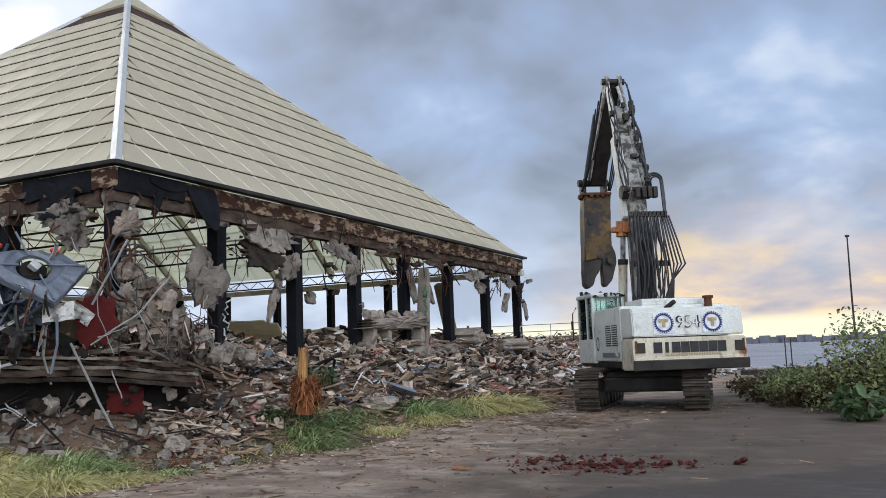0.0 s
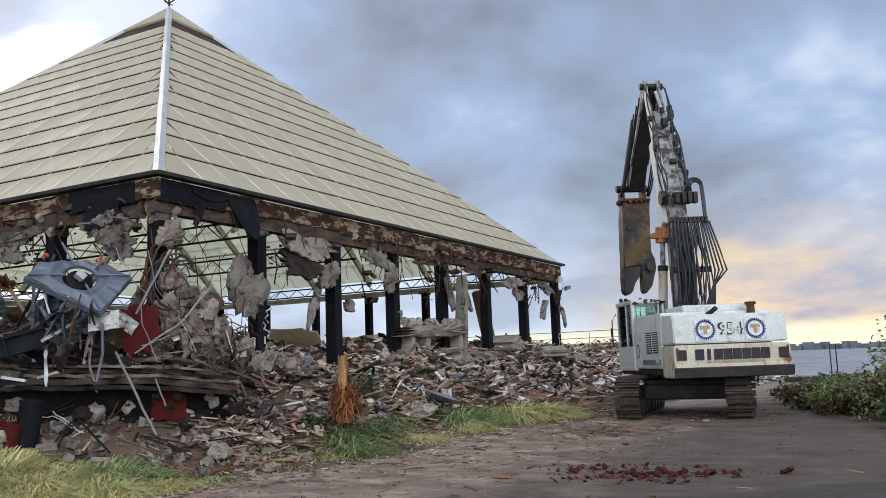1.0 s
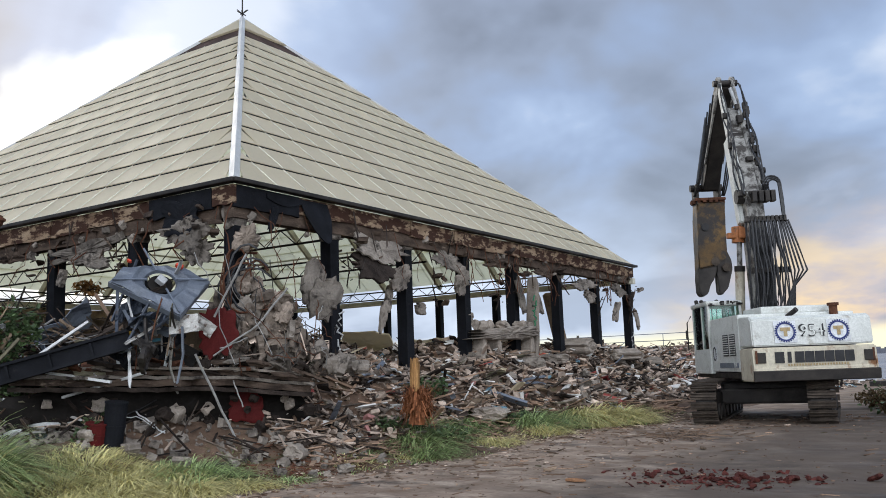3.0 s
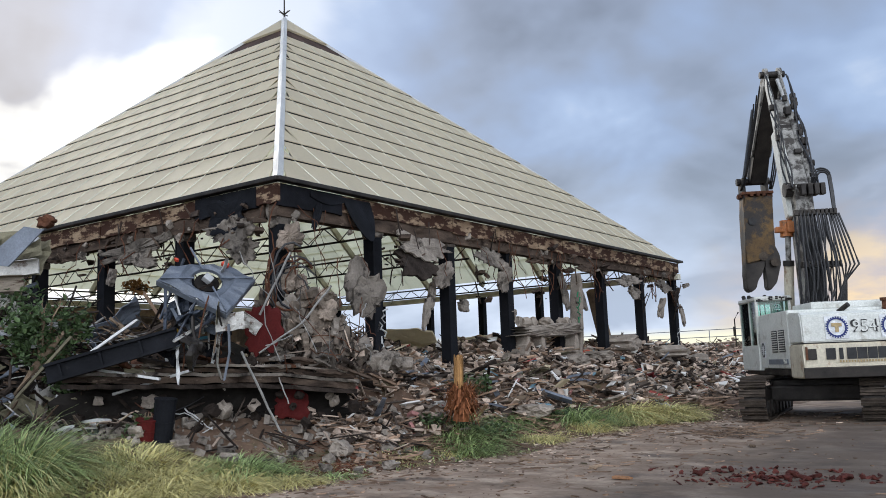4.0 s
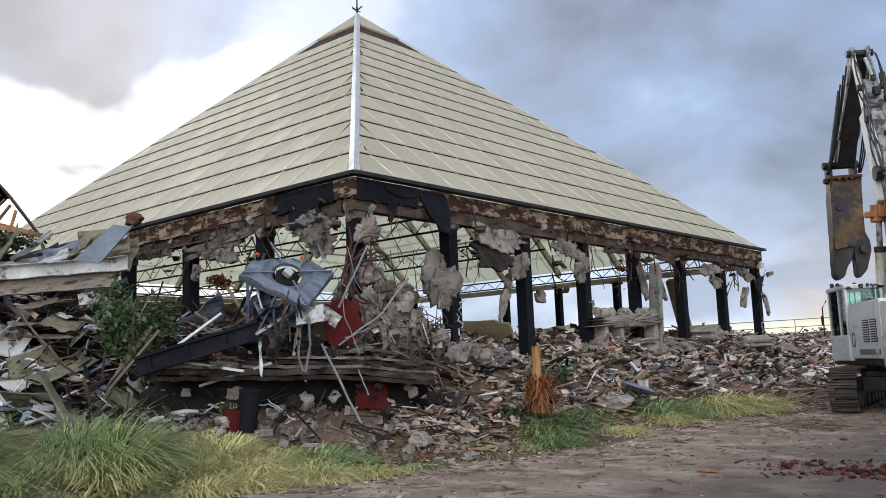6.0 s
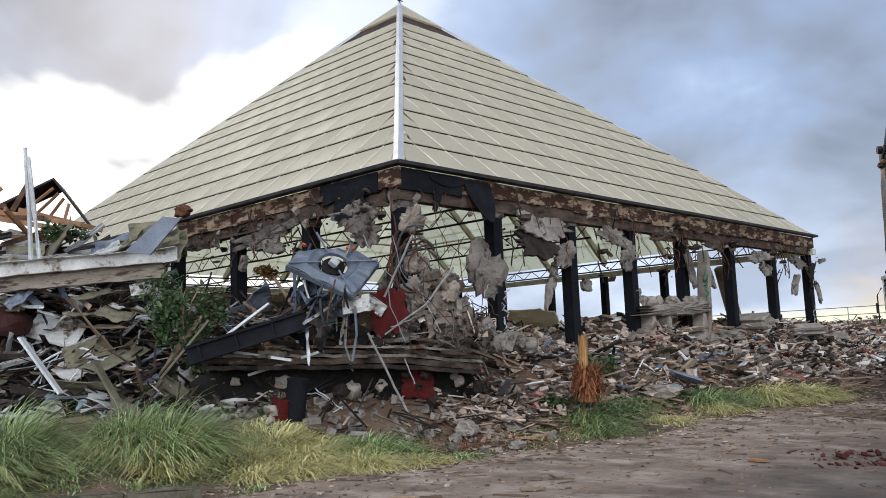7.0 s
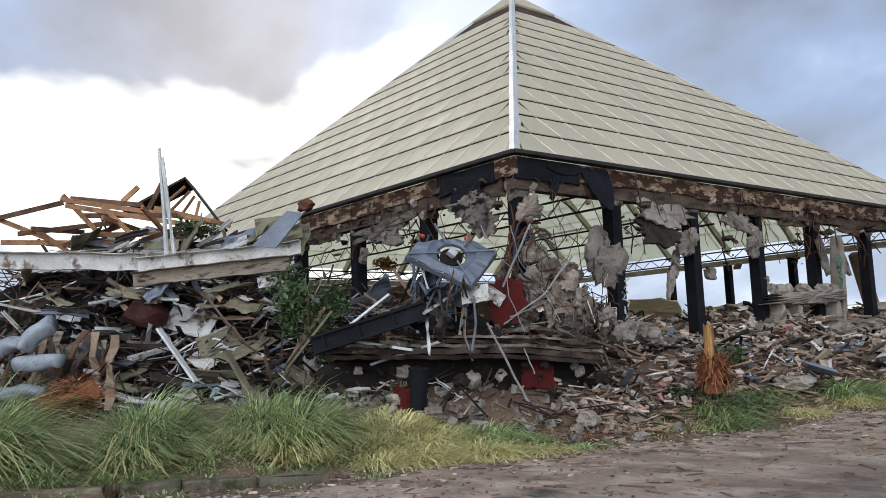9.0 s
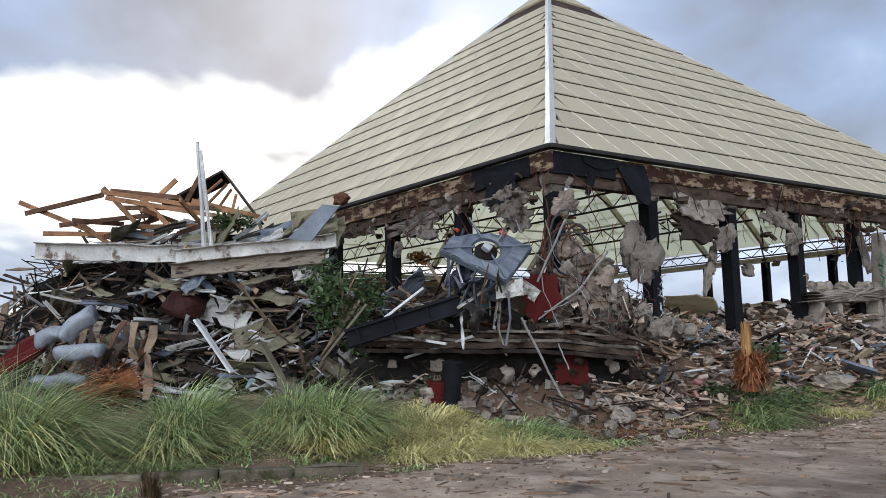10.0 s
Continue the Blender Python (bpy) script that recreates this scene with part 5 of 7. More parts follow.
for k in range(260):      # crumbs, lath ends and sooty flakes through the torn corner
    a, q = r2.uniform(-0.5, 1.6), r2.random() ** 1.3
    w = r2.choice((0.03, 0.05, 0.08, 0.13))
    it = ((0.1 + 0.75 * a + r2.gauss(0, 0.14), 0.15 + 0.8 * a + r2.gauss(0, 0.14), 1.9 + q * (1.2 - 0.5 * max(0, a))), (w, w * r2.uniform(0.5, 1.4), w * r2.uniform(0.15, 0.6)) if k % 4 else (r2.uniform(0.2, 0.6), 0.02, 0.015), rand_turn(r2), 0.45)
    (shards if k % 5 < 2 else soot).append(it)
tagged(scatter("torn_crumb", shards, CONC_I, corner), kind="stuff")
tagged(scatter("sooty_flake", soot, DARKMIX, corner), kind="stuff")
rnd = random.Random(77)
for k in range(50):      # concrete lumps heaped at the corner
    bm = bmesh.new()
    w = rnd.uniform(0.14, 0.46)
    slab_mesh(bm, w, w * rnd.uniform(0.6, 1.3), w * rnd.uniform(0.4, 0.8), random.Random(k + 900), None, 4, 0.4, 0.03)
    ob = part("concrete_lump", bm, PLASTER if k % 3 else CONC, corner)
    q = rnd.random()
    a = rnd.uniform(0.1, 1.9)
    ob.matrix_world = T(-0.3 + 1.0 * a + rnd.uniform(-0.3, 0.3), 0.25 + 0.95 * a + rnd.uniform(-0.35, 0.35), 1.85 + (1.5 - 0.7 * a) * q * (0.4 + 0.6 * rnd.random())) @ rand_turn(rnd).to_4x4()
bm = bmesh.new()
slab_mesh(bm, 0.7, 1.2, 0.2, random.Random(3), None, 8, 0.4, 0.06)
ob = part("standing_slab", bm, PLASTER, corner, "torn grey slab propped upright")
ob.matrix_world = T(0.75, 1.85, 3.3) @ rz(55) @ Matrix.Rotation(radians(10), 4, "Y")
for k in range(12):      # curly ripped cable
    bm = bmesh.new()
    c0 = Vector((0.25, 0.15, 3.5)) + Vector((rnd.uniform(-0.2, 0.3), rnd.uniform(-0.2, 0.3), rnd.uniform(-0.2, 0.2)))
    r0, r1 = rnd.uniform(0.25, 0.55), rnd.uniform(0.4, 0.8)
    a0 = rnd.uniform(0, 2)
    tube(bm, [c0 + Vector((r0 * math.cos(a0 + i * 0.45) * 0.75, r0 * math.cos(a0 + i * 0.45) * 0.65, r1 * math.sin(a0 + i * 0.45))) for i in range(9)], rnd.uniform(0.012, 0.03), 5)
    part("torn_cable", bm, RUST if k % 2 else RUBBER, corner)
OLDPIPE = material("dull_galvanised_pipe", (0.36, 0.35, 0.33), (0.2, 0.19, 0.18), rough=0.6, metal=0.3, scale=4, fine=30)
for a, b, r in (((0.27, -1.2, 2.2), (0.62, -0.55, 0.65), 0.035), ((0.02, -0.55, 2.17), (0.55, 0.1, 2.75), 0.03), ((0.55, 0.1, 2.75), (0.95, 0.5, 3.45), 0.035), ((-0.5, -1.3, 2.1), (-0.55, -1.35, 3.4), 0.03), ((0.1, -0.6, 2.9), (0.55, -0.2, 4.1), 0.035), ((0.4, -0.4, 1.7), (0.55, -0.3, 1.2), 0.02)):
    bm = bmesh.new()
    tube(bm, sag(a, b, 0.0, 6, 0.012, rnd), r * 0.65, 6)
    part("bent_pipe", bm, OLDPIPE, corner)
for k in range(60):      # thin bent bars sticking out
    bm = bmesh.new()
    p = Vector((rnd.uniform(-0.6, 1.6), rnd.uniform(-0.6, 1.8), rnd.uniform(1.9, 3.2)))
    tube(bm, sag(p, p + Vector((rnd.uniform(-0.8, 0.8), rnd.uniform(-0.8, 0.8), rnd.uniform(-0.2, 1.2))), rnd.uniform(-0.2, 0.3), 6, 0.04, rnd), rnd.uniform(0.005, 0.012), 4)
    part("bent_bar", bm, (RUST, GUNK, OLDPIPE)[k % 3], corner)
# hollow below the slab: its shade painted near-black on the wall, and clutter
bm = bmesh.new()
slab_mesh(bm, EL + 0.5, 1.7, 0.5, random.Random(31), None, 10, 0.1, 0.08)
ob = part("foundation_wall", bm, HOLLOW_SHADE, corner, "broken foundation wall, near-black for the shade under the slab")
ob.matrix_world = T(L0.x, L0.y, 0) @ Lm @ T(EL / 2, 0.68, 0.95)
for k in range(26):
    u = rnd.uniform(0, EL)
    w = rnd.uniform(0.12, 0.34)
    bm = bmesh.new()
    slab_mesh(bm, w, w * rnd.uniform(0.6, 1.5), w * 0.6, random.Random(k + 300), None, 3, 0.35, 0.04)
    ob = part("foundation_stone", bm, CONC if k % 4 == 0 else DARKMIX, corner)
    ob.matrix_world = T(L0.x, L0.y, 0) @ Lm @ T(u, rnd.uniform(0.0, 0.7), rnd.uniform(0.75, 1.5)) @ rand_turn(rnd).to_4x4()

# ---- crushed metal sign on the wreckage ----
sign = thing("metal_canopy_panel", T(-0.26, -1.55, 3.56) @ rz(60) @ Matrix.Rotation(radians(-38), 4, "X") @ Matrix.Rotation(radians(36), 4, "Y") @ Matrix.Scale(0.86, 4), "crumpled blue-grey metal panel with a round hole", "metal panel")
bm = bmesh.new()
n, R = 32, 0.32
outer = []
for k in range(n):
    a = 2 * math.pi * k / n
    q = max(abs(math.cos(a)), abs(math.sin(a)))
    outer.append(Vector((0.82 * math.cos(a) / q, 0, 0.62 * math.sin(a) / q)))
rows = []
for f, dy in ((0.0, -0.1), (0.06, -0.04), (0.3, 0.0), (0.42, 0.05), (1.0, 0.0)):
    rows.append([bm.verts.new(Vector((R * math.cos(2 * math.pi * k / n), 0, R * math.sin(2 * math.pi * k / n))).lerp(outer[k], f) + Vector((0, -dy + (0.03 * math.sin(k * 1.7) if f > 0.5 else 0), 0))) for k in range(n)])
for a, b in zip(rows, rows[1:]):
    for k in range(n):
        bm.faces.new((a[k], a[(k + 1) % n], b[(k + 1) % n], b[k]))
for v in bm.verts:      # the upper corner is folded back
    fold = max(0.0, (-v.co.x / 0.82 + v.co.z / 0.62) / 2 - 0.42)
    v.co += Vector((0.25 * fold, 0.8 * fold, -0.2 * fold))
ob = part("panel_face", bm, STEEL, sign)
ob.modifiers.new("thick", "SOLIDIFY").thickness = 0.03
for s in (2, 3):
    bm = bmesh.new()
    if s % 2:
        box(bm, (0, 0.1, (0.62 if s == 1 else -0.62)), (1.68, 0.14, 0.03))
    else:
        box(bm, ((0.82 if s else -0.82), 0.1, 0), (0.03, 0.14, 1.26))
    part("panel_rim", bm, STEEL, sign)
# hub coloured near-black so the hole looks shaded inside
bm = bmesh.new()
tube(bm, [(0, 0.17, 0), (0, 0.1, 0)], 0.26, 20)
part("hub", bm, HOLLOW_SHADE, sign, "hub behind the hole, near-black for the shade inside")
bm = bmesh.new()
box(bm, (0, -0.02, 0), (0.2, 0.14, 0.17), rz(20), 0.02)
part("bracket", bm, PALE, sign)
for sx, sz in ((-1, -1), (1, -1), (1, 1), (-1, 1)):
    a = math.atan2(sz * 0.62, sx * 0.82)
    bm = bmesh.new()
    box(bm, (0.63, -0.04, 0), (0.7, 0.04, 0.03), Matrix.Rotation(-a, 4, "Y"))
    part("stiffener", bm, STEEL, sign)
for c, mat, s in (((0.12, -0.1, 0.52), ORANGE, (0.2, 0.1, 0.16)), ((-0.8, -0.06, 0.06), ORANGE, (0.12, 0.08, 0.07))):
    bm = bmesh.new()
    slab_mesh(bm, s[0], s[2], s[1], random.Random(2), T(*c), 4, 0.25, 0.02)
    part("lamp_lens", bm, mat, sign, "broken orange-red lamp lens")
NAVY = material("dark_blue_painted_steel", (0.055, 0.07, 0.10), (0.02, 0.025, 0.035), rough=0.5, metal=0.2, scale=2.0, fine=30, bump=0.2, stain=(0.06, 0.045, 0.035), stain_at=(0.6, 0.72), per="object", spread=0.3)
r2 = random.Random(17)
for k in range(9):      # crumpled dark casing and struts below the panel
    bm = bmesh.new()
    slab_mesh(bm, r2.uniform(0.3, 0.75), r2.uniform(0.25, 0.5), 0.03, random.Random(k + 77), None, 6, 0.2, 0.05)
    part("casing_plate", bm, NAVY, sign).matrix_local = T(r2.uniform(-0.35, 0.45), r2.uniform(0.25, 0.6), r2.uniform(-1.05, -0.35)) @ rand_turn(r2).to_4x4()
for a, b in (((-0.7, 0.06, -0.5), (-0.2, 0.7, -1.2)), ((0.7, 0.06, -0.55), (0.25, 0.7, -1.25)), ((0.1, 0.1, -0.6), (0.15, 0.6, -1.4)), ((-0.75, 0.06, 0.3), (-0.5, 0.8, -0.9))):
    bm = bmesh.new()
    tube(bm, [a, b], 0.035, 6)
    part("strut", bm, NAVY, sign)
bm = bmesh.new()
slab_mesh(bm, 0.26, 0.3, 0.2, random.Random(8), None, 5, 0.25, 0.03)
tagged(part("yellow_lump", bm, YELLOWP), "small dented yellow plastic part on the debris", "debris").matrix_world = T(-0.55, -1.9, 2.5)
bm = bmesh.new()      # black steel beam
box(bm, (0, 0, 0), (2.3, 0.26, 0.05))
box(bm, (0, 0, 0.3), (2.3, 0.26, 0.05))
box(bm, (0, 0, 0.15), (2.3, 0.12, 0.28))
for x in (-0.9, -0.2, 0.5):
    box(bm, (x, 0.0, 0.14), (0.04, 0.22, 0.25))
ob = tagged(part("steel_beam", bm, BLACK), "long black steel beam lying across the debris", "beam")
ob.matrix_world = T(-1.2, -2.82, 2.06) @ rz(45) @ Matrix.Rotation(radians(-15), 4, "Y")

# ---- rubble round the pavilion ----
rubble = thing("rubble_field", T(0, 0, 0), "broad heap of broken concrete, boards and plaster", "rubble")
rnd = random.Random(21)


def rub_h(x, y):
    """Top of the loose rubble."""
    e = road_edge(y)
    return gz(x, y) + (0.25 + 0.55 * max(0, noise.noise(Vector((x * 0.45, y * 0.45, 9.0))) + 0.25)) * smooth(0.7, 3.0, e - x) * smooth(-1.5, 2.0, y) + 0.28 * smooth(1.8, 0.3, abs(x + 0.1)) * smooth(1.5, 4.5, y) * smooth(24, 21, y)


def rub_spot():
    y = rnd.uniform(0.5, 36) if rnd.random() < 0.75 else rnd.uniform(18, 48)
    x = road_edge(y) - 1.5 - abs(rnd.gauss(0, 1)) * 3.2
    if y > 24:
        x = rnd.uniform(-22, 6)
    return x, y


items, dark = [], []
for k in range(19000):
    x, y = rub_spot()
    s = rnd.choice((0.025, 0.035, 0.05, 0.065, 0.09, 0.15)) * rnd.uniform(0.7, 1.3)
    it = ((x, y, rub_h(x, y) + s * 0.1 + rnd.uniform(-0.05, 0.12)), (s * 1.3, s * rnd.uniform(0.5, 1.6), s * rnd.uniform(0.15, 0.55)), Euler((rnd.gauss(0, 0.5), rnd.gauss(0, 0.5), rnd.uniform(0, 6.28))).to_matrix(), 0.5)
    (dark if rnd.random() < 0.22 else items).append(it)
tagged(scatter("rubble_grit", items, CONC_I, rubble), kind="stuff")
tagged(scatter("dark_rubble_grit", dark, DARKMIX, rubble), kind="stuff")
sticks = []
for k in range(2600):
    x, y = rub_spot()
    s = rnd.uniform(0.2, 1.1)
    m = Euler((rnd.gauss(0, 0.25), rnd.gauss(0, 0.3), rnd.uniform(0, 6.28))).to_matrix()
    sticks.append(((x, y, rub_h(x, y) + 0.08), (s, rnd.uniform(0.02, 0.12), rnd.uniform(0.015, 0.05)), m, 0.12))
tagged(scatter("splintered_wood", sticks[:600], DARKMIX, rubble), kind="stuff")
LATH = material("broken_brown_lath", (0.34, 0.23, 0.16), (0.17, 0.11, 0.075), rough=0.9, scale=2.5, fine=25, per="island", spread=0.7)
tagged(scatter("brown_splinter", sticks[900:1500], LATH, rubble), kind="stuff")
tagged(scatter("pale_splinter", sticks[1900:], CONC_I, rubble), kind="stuff")
near = []
for k in range(800):      # boards, bark and chips at the foot of the heap
    y = rnd.uniform(0.2, 15)
    x = road_edge(y) - 0.7 - abs(rnd.gauss(0, 1.3))
    s = rnd.uniform(0.1, 0.55) if k % 5 else rnd.uniform(0.6, 1.5)
    near.append(((x, y, max(gz(x, y), rub_h(x, y)) + 0.05), (s, rnd.uniform(0.02, 0.09), rnd.uniform(0.01, 0.03)), Euler((rnd.gauss(0, 0.2), rnd.gauss(0, 0.15), rnd.uniform(0, 6.28))).to_matrix(), 0.15))
tagged(scatter("fallen_lath", near, LATH, rubble), kind="stuff")
FLECK = bpy.data.materials.new("coloured_scrap")      # plastic, tile and paint scraps, each of its own colour
FLECK.use_nodes = True
fn, fl = FLECK.node_tree.nodes, FLECK.node_tree.links
fr = fn.new("ShaderNodeValToRGB")
fr.color_ramp.interpolation = "CONSTANT"
for e, (p, c) in zip([fr.color_ramp.elements[0], fr.color_ramp.elements[1]] + [fr.color_ramp.elements.new(0.5) for _ in range(4)], ((0.0, (0.62, 0.6, 0.57)), (0.35, (0.5, 0.26, 0.23)), (0.5, (0.28, 0.05, 0.04)), (0.62, (0.12, 0.22, 0.27)), (0.72, (0.45, 0.38, 0.26)), (0.85, (0.7, 0.69, 0.66)))):
    e.position, e.color = p, (*c, 1)
fl.new(fn.new("ShaderNodeNewGeometry").outputs["Random Per Island"], fr.inputs[0])
fl.new(fr.outputs[0], fn["Principled BSDF"].inputs["Base Color"])
fn["Principled BSDF"].inputs["Roughness"].default_value = 0.7
flecks = []
for k in range(1500):
    x, y = rub_spot()
    w = rnd.choice((0.03, 0.05, 0.07, 0.12)) * rnd.uniform(0.7, 1.4)
    flecks.append(((x, y, rub_h(x, y) + 0.1), (w * rnd.choice((1, 1.6, 5)), w, w * 0.25), Euler((rnd.gauss(0, 0.4), rnd.gauss(0, 0.4), rnd.uniform(0, 6.28))).to_matrix(), 0.35))
tagged(scatter("coloured_scrap", flecks, FLECK, rubble), kind="stuff")
# a coarse mass beneath
xs = [-24 + 0.5 * k for k in range(62)]
ys = [0.2 + 0.5 * k for k in range(96)]
vs = [(x, y, rub_h(x, y) - 0.03 + 0.12 * noise.noise(Vector((x * 1.9, y * 1.9, 2)))) for y in ys for x in xs]
fs = [(j * 62 + i, j * 62 + i + 1, (j + 1) * 62 + i + 1, (j + 1) * 62 + i) for j in range(95) for i in range(61) if xs[i] < road_edge(ys[j]) - 1.7]
tagged(raw("packed_rubble", vs, fs, EARTH, rubble), kind="stuff")
PIECE = []
for k, mat in enumerate((CONC, CONC, PLASTER, PLASTER, WOOD, CONC, PINK, REDWALL)):
    bm = bmesh.new()
    slab_mesh(bm, 1.0, rnd.uniform(0.4, 0.8), rnd.uniform(0.06, 0.22), random.Random(k + 40), None, 4, 0.35, 0.04)
    ob = part("broken_slab", bm, mat, rubble)
    PIECE.append(ob)
for k in range(240):
    x, y = rub_spot()
    if k < 110:
        y = rnd.uniform(1.5, 14)
        x = road_edge(y) - rnd.uniform(1.6, 3.6)
    src = PIECE[k % 6 if rnd.random() < 0.93 else rnd.choice((6, 7))]
    ob = src if k < 8 and k == PIECE.index(src) else new("broken_slab", src.data)
    ob.parent = rubble
    s = rnd.uniform(0.14, 0.45) * (1 + 0.7 * smooth(5, 12, y))
    ob.matrix_world = T(x, y, rub_h(x, y) + 0.08) @ Euler((1.57 + rnd.gauss(0, 0.5), rnd.gauss(0, 0.4), rnd.uniform(0, 6.28))).to_matrix().to_4x4() @ Matrix.Scale(s, 4)
for k, (x, y, w) in enumerate(((-1.2, 14.0, 0.9), (0.4, 13.2, 0.8), (-0.3, 16.5, 1.2), (0.6, 18.5, 1.1), (1.9, 6.5, 0.7), (0.5, 11.2, 0.9), (1.0, 20, 1.0))):
    bm = bmesh.new()
    slab_mesh(bm, w * 1.3, w * 0.5, w, random.Random(k + 60), None, 6, 0.3, 0.08)
    ob = tagged(part("concrete_block", bm, CONC), "large broken concrete block on the rubble", "concrete block", "blocks on the rubble")
    ob.matrix_world = T(x, y, rub_h(x, y) + 0.12) @ rz(k * 50)
# loose pale stones by the road
for k, (x, y, s, z) in enumerate(((2.67, 0.12, 0.26, 0), (2.55, -0.25, 0.14, 0), (2.4, -0.45, 0.16, 0), (2.2, -0.2, 0.13, 0), (2.0, 0.3, 0.12, 0), (1.35, 0.25, 0.4, 0), (1.75, -0.6, 0.24, 0), (0.6, -1.8, 0.3, 0), (0.2, -1.5, 0.35, 0), (-0.2, -2.2, 0.3, 0), (0.9, -1.2, 0.26, 0), (-0.7, -2.6, 0.42, 0))):
    bm = bmesh.new()
    slab_mesh(bm, s * 1.2, s * 0.8, s * 0.8, random.Random(k + 200), None, 4, 0.45, s * 0.16)
    ob = tagged(part("pale_stone", bm, CONC if k % 2 else PLASTER), "loose pale concrete stone on the bank", "stone", "stones by the road")
    ob.matrix_world = T(x, y, gz(x, y) + s * 0.35) @ rz(k * 40)

# clutter in front of the slab edge: boards, small lumps, dark hollows
rnd = random.Random(55)
bits, wood, pale = [], [], []
for k in range(620):
    u = rnd.uniform(-0.5, EL + 1.2)
    p = L0 + ed * u + nin * rnd.uniform(-0.9, 0.9)
    s = rnd.choice((0.03, 0.05, 0.08, 0.15)) * rnd.uniform(0.7, 1.3)
    z = gz(p.x, p.y) + rnd.uniform(-0.02, 0.1)
    l = rnd.random()
    if l < 0.78:
        bits.append(((p.x, p.y, z), (s, s * 1.3, s * 0.6), rand_turn(rnd), 0.3))
    else:
        m = Euler((rnd.gauss(0, 0.3), rnd.gauss(0, 0.5), rnd.uniform(0, 6.28))).to_matrix()
        (wood if l < 0.93 else pale).append(((p.x, p.y, z + rnd.uniform(0, 0.3)), (rnd.uniform(0.2, 0.9), 0.04, 0.02), m, 0.12))
tagged(scatter("stone_litter", bits, PLASTER, corner), kind="stuff")
tagged(scatter("wood_litter", wood, DARKMIX, corner), kind="stuff")
tagged(scatter("pale_litter", pale, CONC_I, corner), kind="stuff")
# rust-red earth and bark strewn on the bank
mulch = []
for k in range(1500):
    x, y = 1.5 + rnd.gauss(0, 0.55), rnd.uniform(-2.2, 3.0)
    mulch.append(((x, y, gz(x, y) + 0.015), (rnd.uniform(0.03, 0.14), 0.015, 0.012), Euler((0, rnd.gauss(0, 0.3), rnd.uniform(0, 6.28))).to_matrix(), 0.2))
tagged(scatter("bark_mulch", mulch, material("red_brown_bark", (0.17, 0.07, 0.04), (0.08, 0.035, 0.022), rough=0.95, scale=3, per="island", spread=0.5)), "red-brown bark and splinters strewn on the bank", "mulch", kind="stuff")

for k, (x, y, r) in enumerate(((-3.6, 8.4, 30), (-4.6, 9.6, -40), (-5.5, 11.5, 70), (-2.6, 7.4, 10), (-7.0, 13.0, 100), (-4.0, 14.5, -20), (-3.0, 11.0, 55))):
    bm = bmesh.new()
    slab_mesh(bm, rnd.uniform(1.2, 2.2), rnd.uniform(0.7, 1.1), 0.04, random.Random(k + 700), None, 6, 0.2, 0.05)
    ob = part("fallen_roof_sheet", bm, ROOF, rubble, "fallen cream roof sheet")
    ob.matrix_world = T(x, y, rub_h(x, y) + 0.35) @ rz(r) @ Matrix.Rotation(radians(50 + 12 * math.sin(k * 3)), 4, "X")

# ---- debris heap beside the pavilion ----
heap = thing("debris_heap", T(0, 0, 0), "tall tangled heap of boards, trims, sheets and pipes", "debris heap")
HA, HB = Vector((-10.2, -9.9, 0)), Vector((-0.6, -1.5, 0))
hd = (HB - HA).normalized()
hn = Vector((-hd.y, hd.x, 0))
HL = (HB - HA).length


def heap_top(s):
    return 3.45 + 0.35 * math.sin(s * 9.0) * 0.6 - 1.75 * smooth(0.58, 0.82, s) - 1.4 * smooth(0.12, -0.04, s)


def hpos(s, w):
    """A point of the heap's skin: share s along it, w metres behind its foot."""
    p = HA + hd * HL * s + hn * w
    g = gz(p.x, p.y)
    up_h = heap_top(s) * (0.35 * smooth(-0.2, 0.7, w) + 0.65 * smooth(0.4, 2.4, w)) * (1 + 0.2 * smooth(2.2, 3.6, w) * smooth(0.75, 0.5, s)) * (1 - 0.3 * smooth(4.2, 6.0, w))
    return Vector((p.x, p.y, g * 0.6 + up_h))


# shell below the loose pieces, painted near-black as the shade between them
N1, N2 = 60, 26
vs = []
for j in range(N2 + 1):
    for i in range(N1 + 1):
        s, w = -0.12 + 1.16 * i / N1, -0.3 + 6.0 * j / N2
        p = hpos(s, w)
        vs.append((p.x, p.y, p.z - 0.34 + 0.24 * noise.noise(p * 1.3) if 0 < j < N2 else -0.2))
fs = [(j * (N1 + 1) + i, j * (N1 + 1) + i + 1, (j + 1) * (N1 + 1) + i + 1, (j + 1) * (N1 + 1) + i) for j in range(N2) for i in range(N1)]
tagged(raw("packed_debris", vs, fs, HOLLOW_SHADE, heap), kind="stuff")
rnd = random.Random(33)


def plank_mesh(name, l, w, t, bend, mat, seed):
    bm = bmesh.new()
    r3 = random.Random(seed)
    n = 7
    rows = []
    for i in range(n + 1):
        q = i / n - 0.5
        dz = bend * (q * q) * l + r3.uniform(-0.01, 0.01)
        tw = r3.uniform(-0.04, 0.04)
        e = 1 - (0.25 * r3.random() if i in (0, n) else 0)
        rows.append([bm.verts.new((q * l + (r3.uniform(-0.05, 0.05) if i in (0, n) else 0), y * w / 2 * e, dz + y * tw + z * t / 2)) for y, z in ((-1, -1), (1, -1), (1, 1), (-1, 1))])
    for a, b in zip(rows, rows[1:]):
        for j in range(4):
            bm.faces.new((a[j], a[(j + 1) % 4], b[(j + 1) % 4], b[j]))
    bm.faces.new(rows[0][::-1])
    bm.faces.new(rows[-1])
    return part(name, bm, mat, heap)


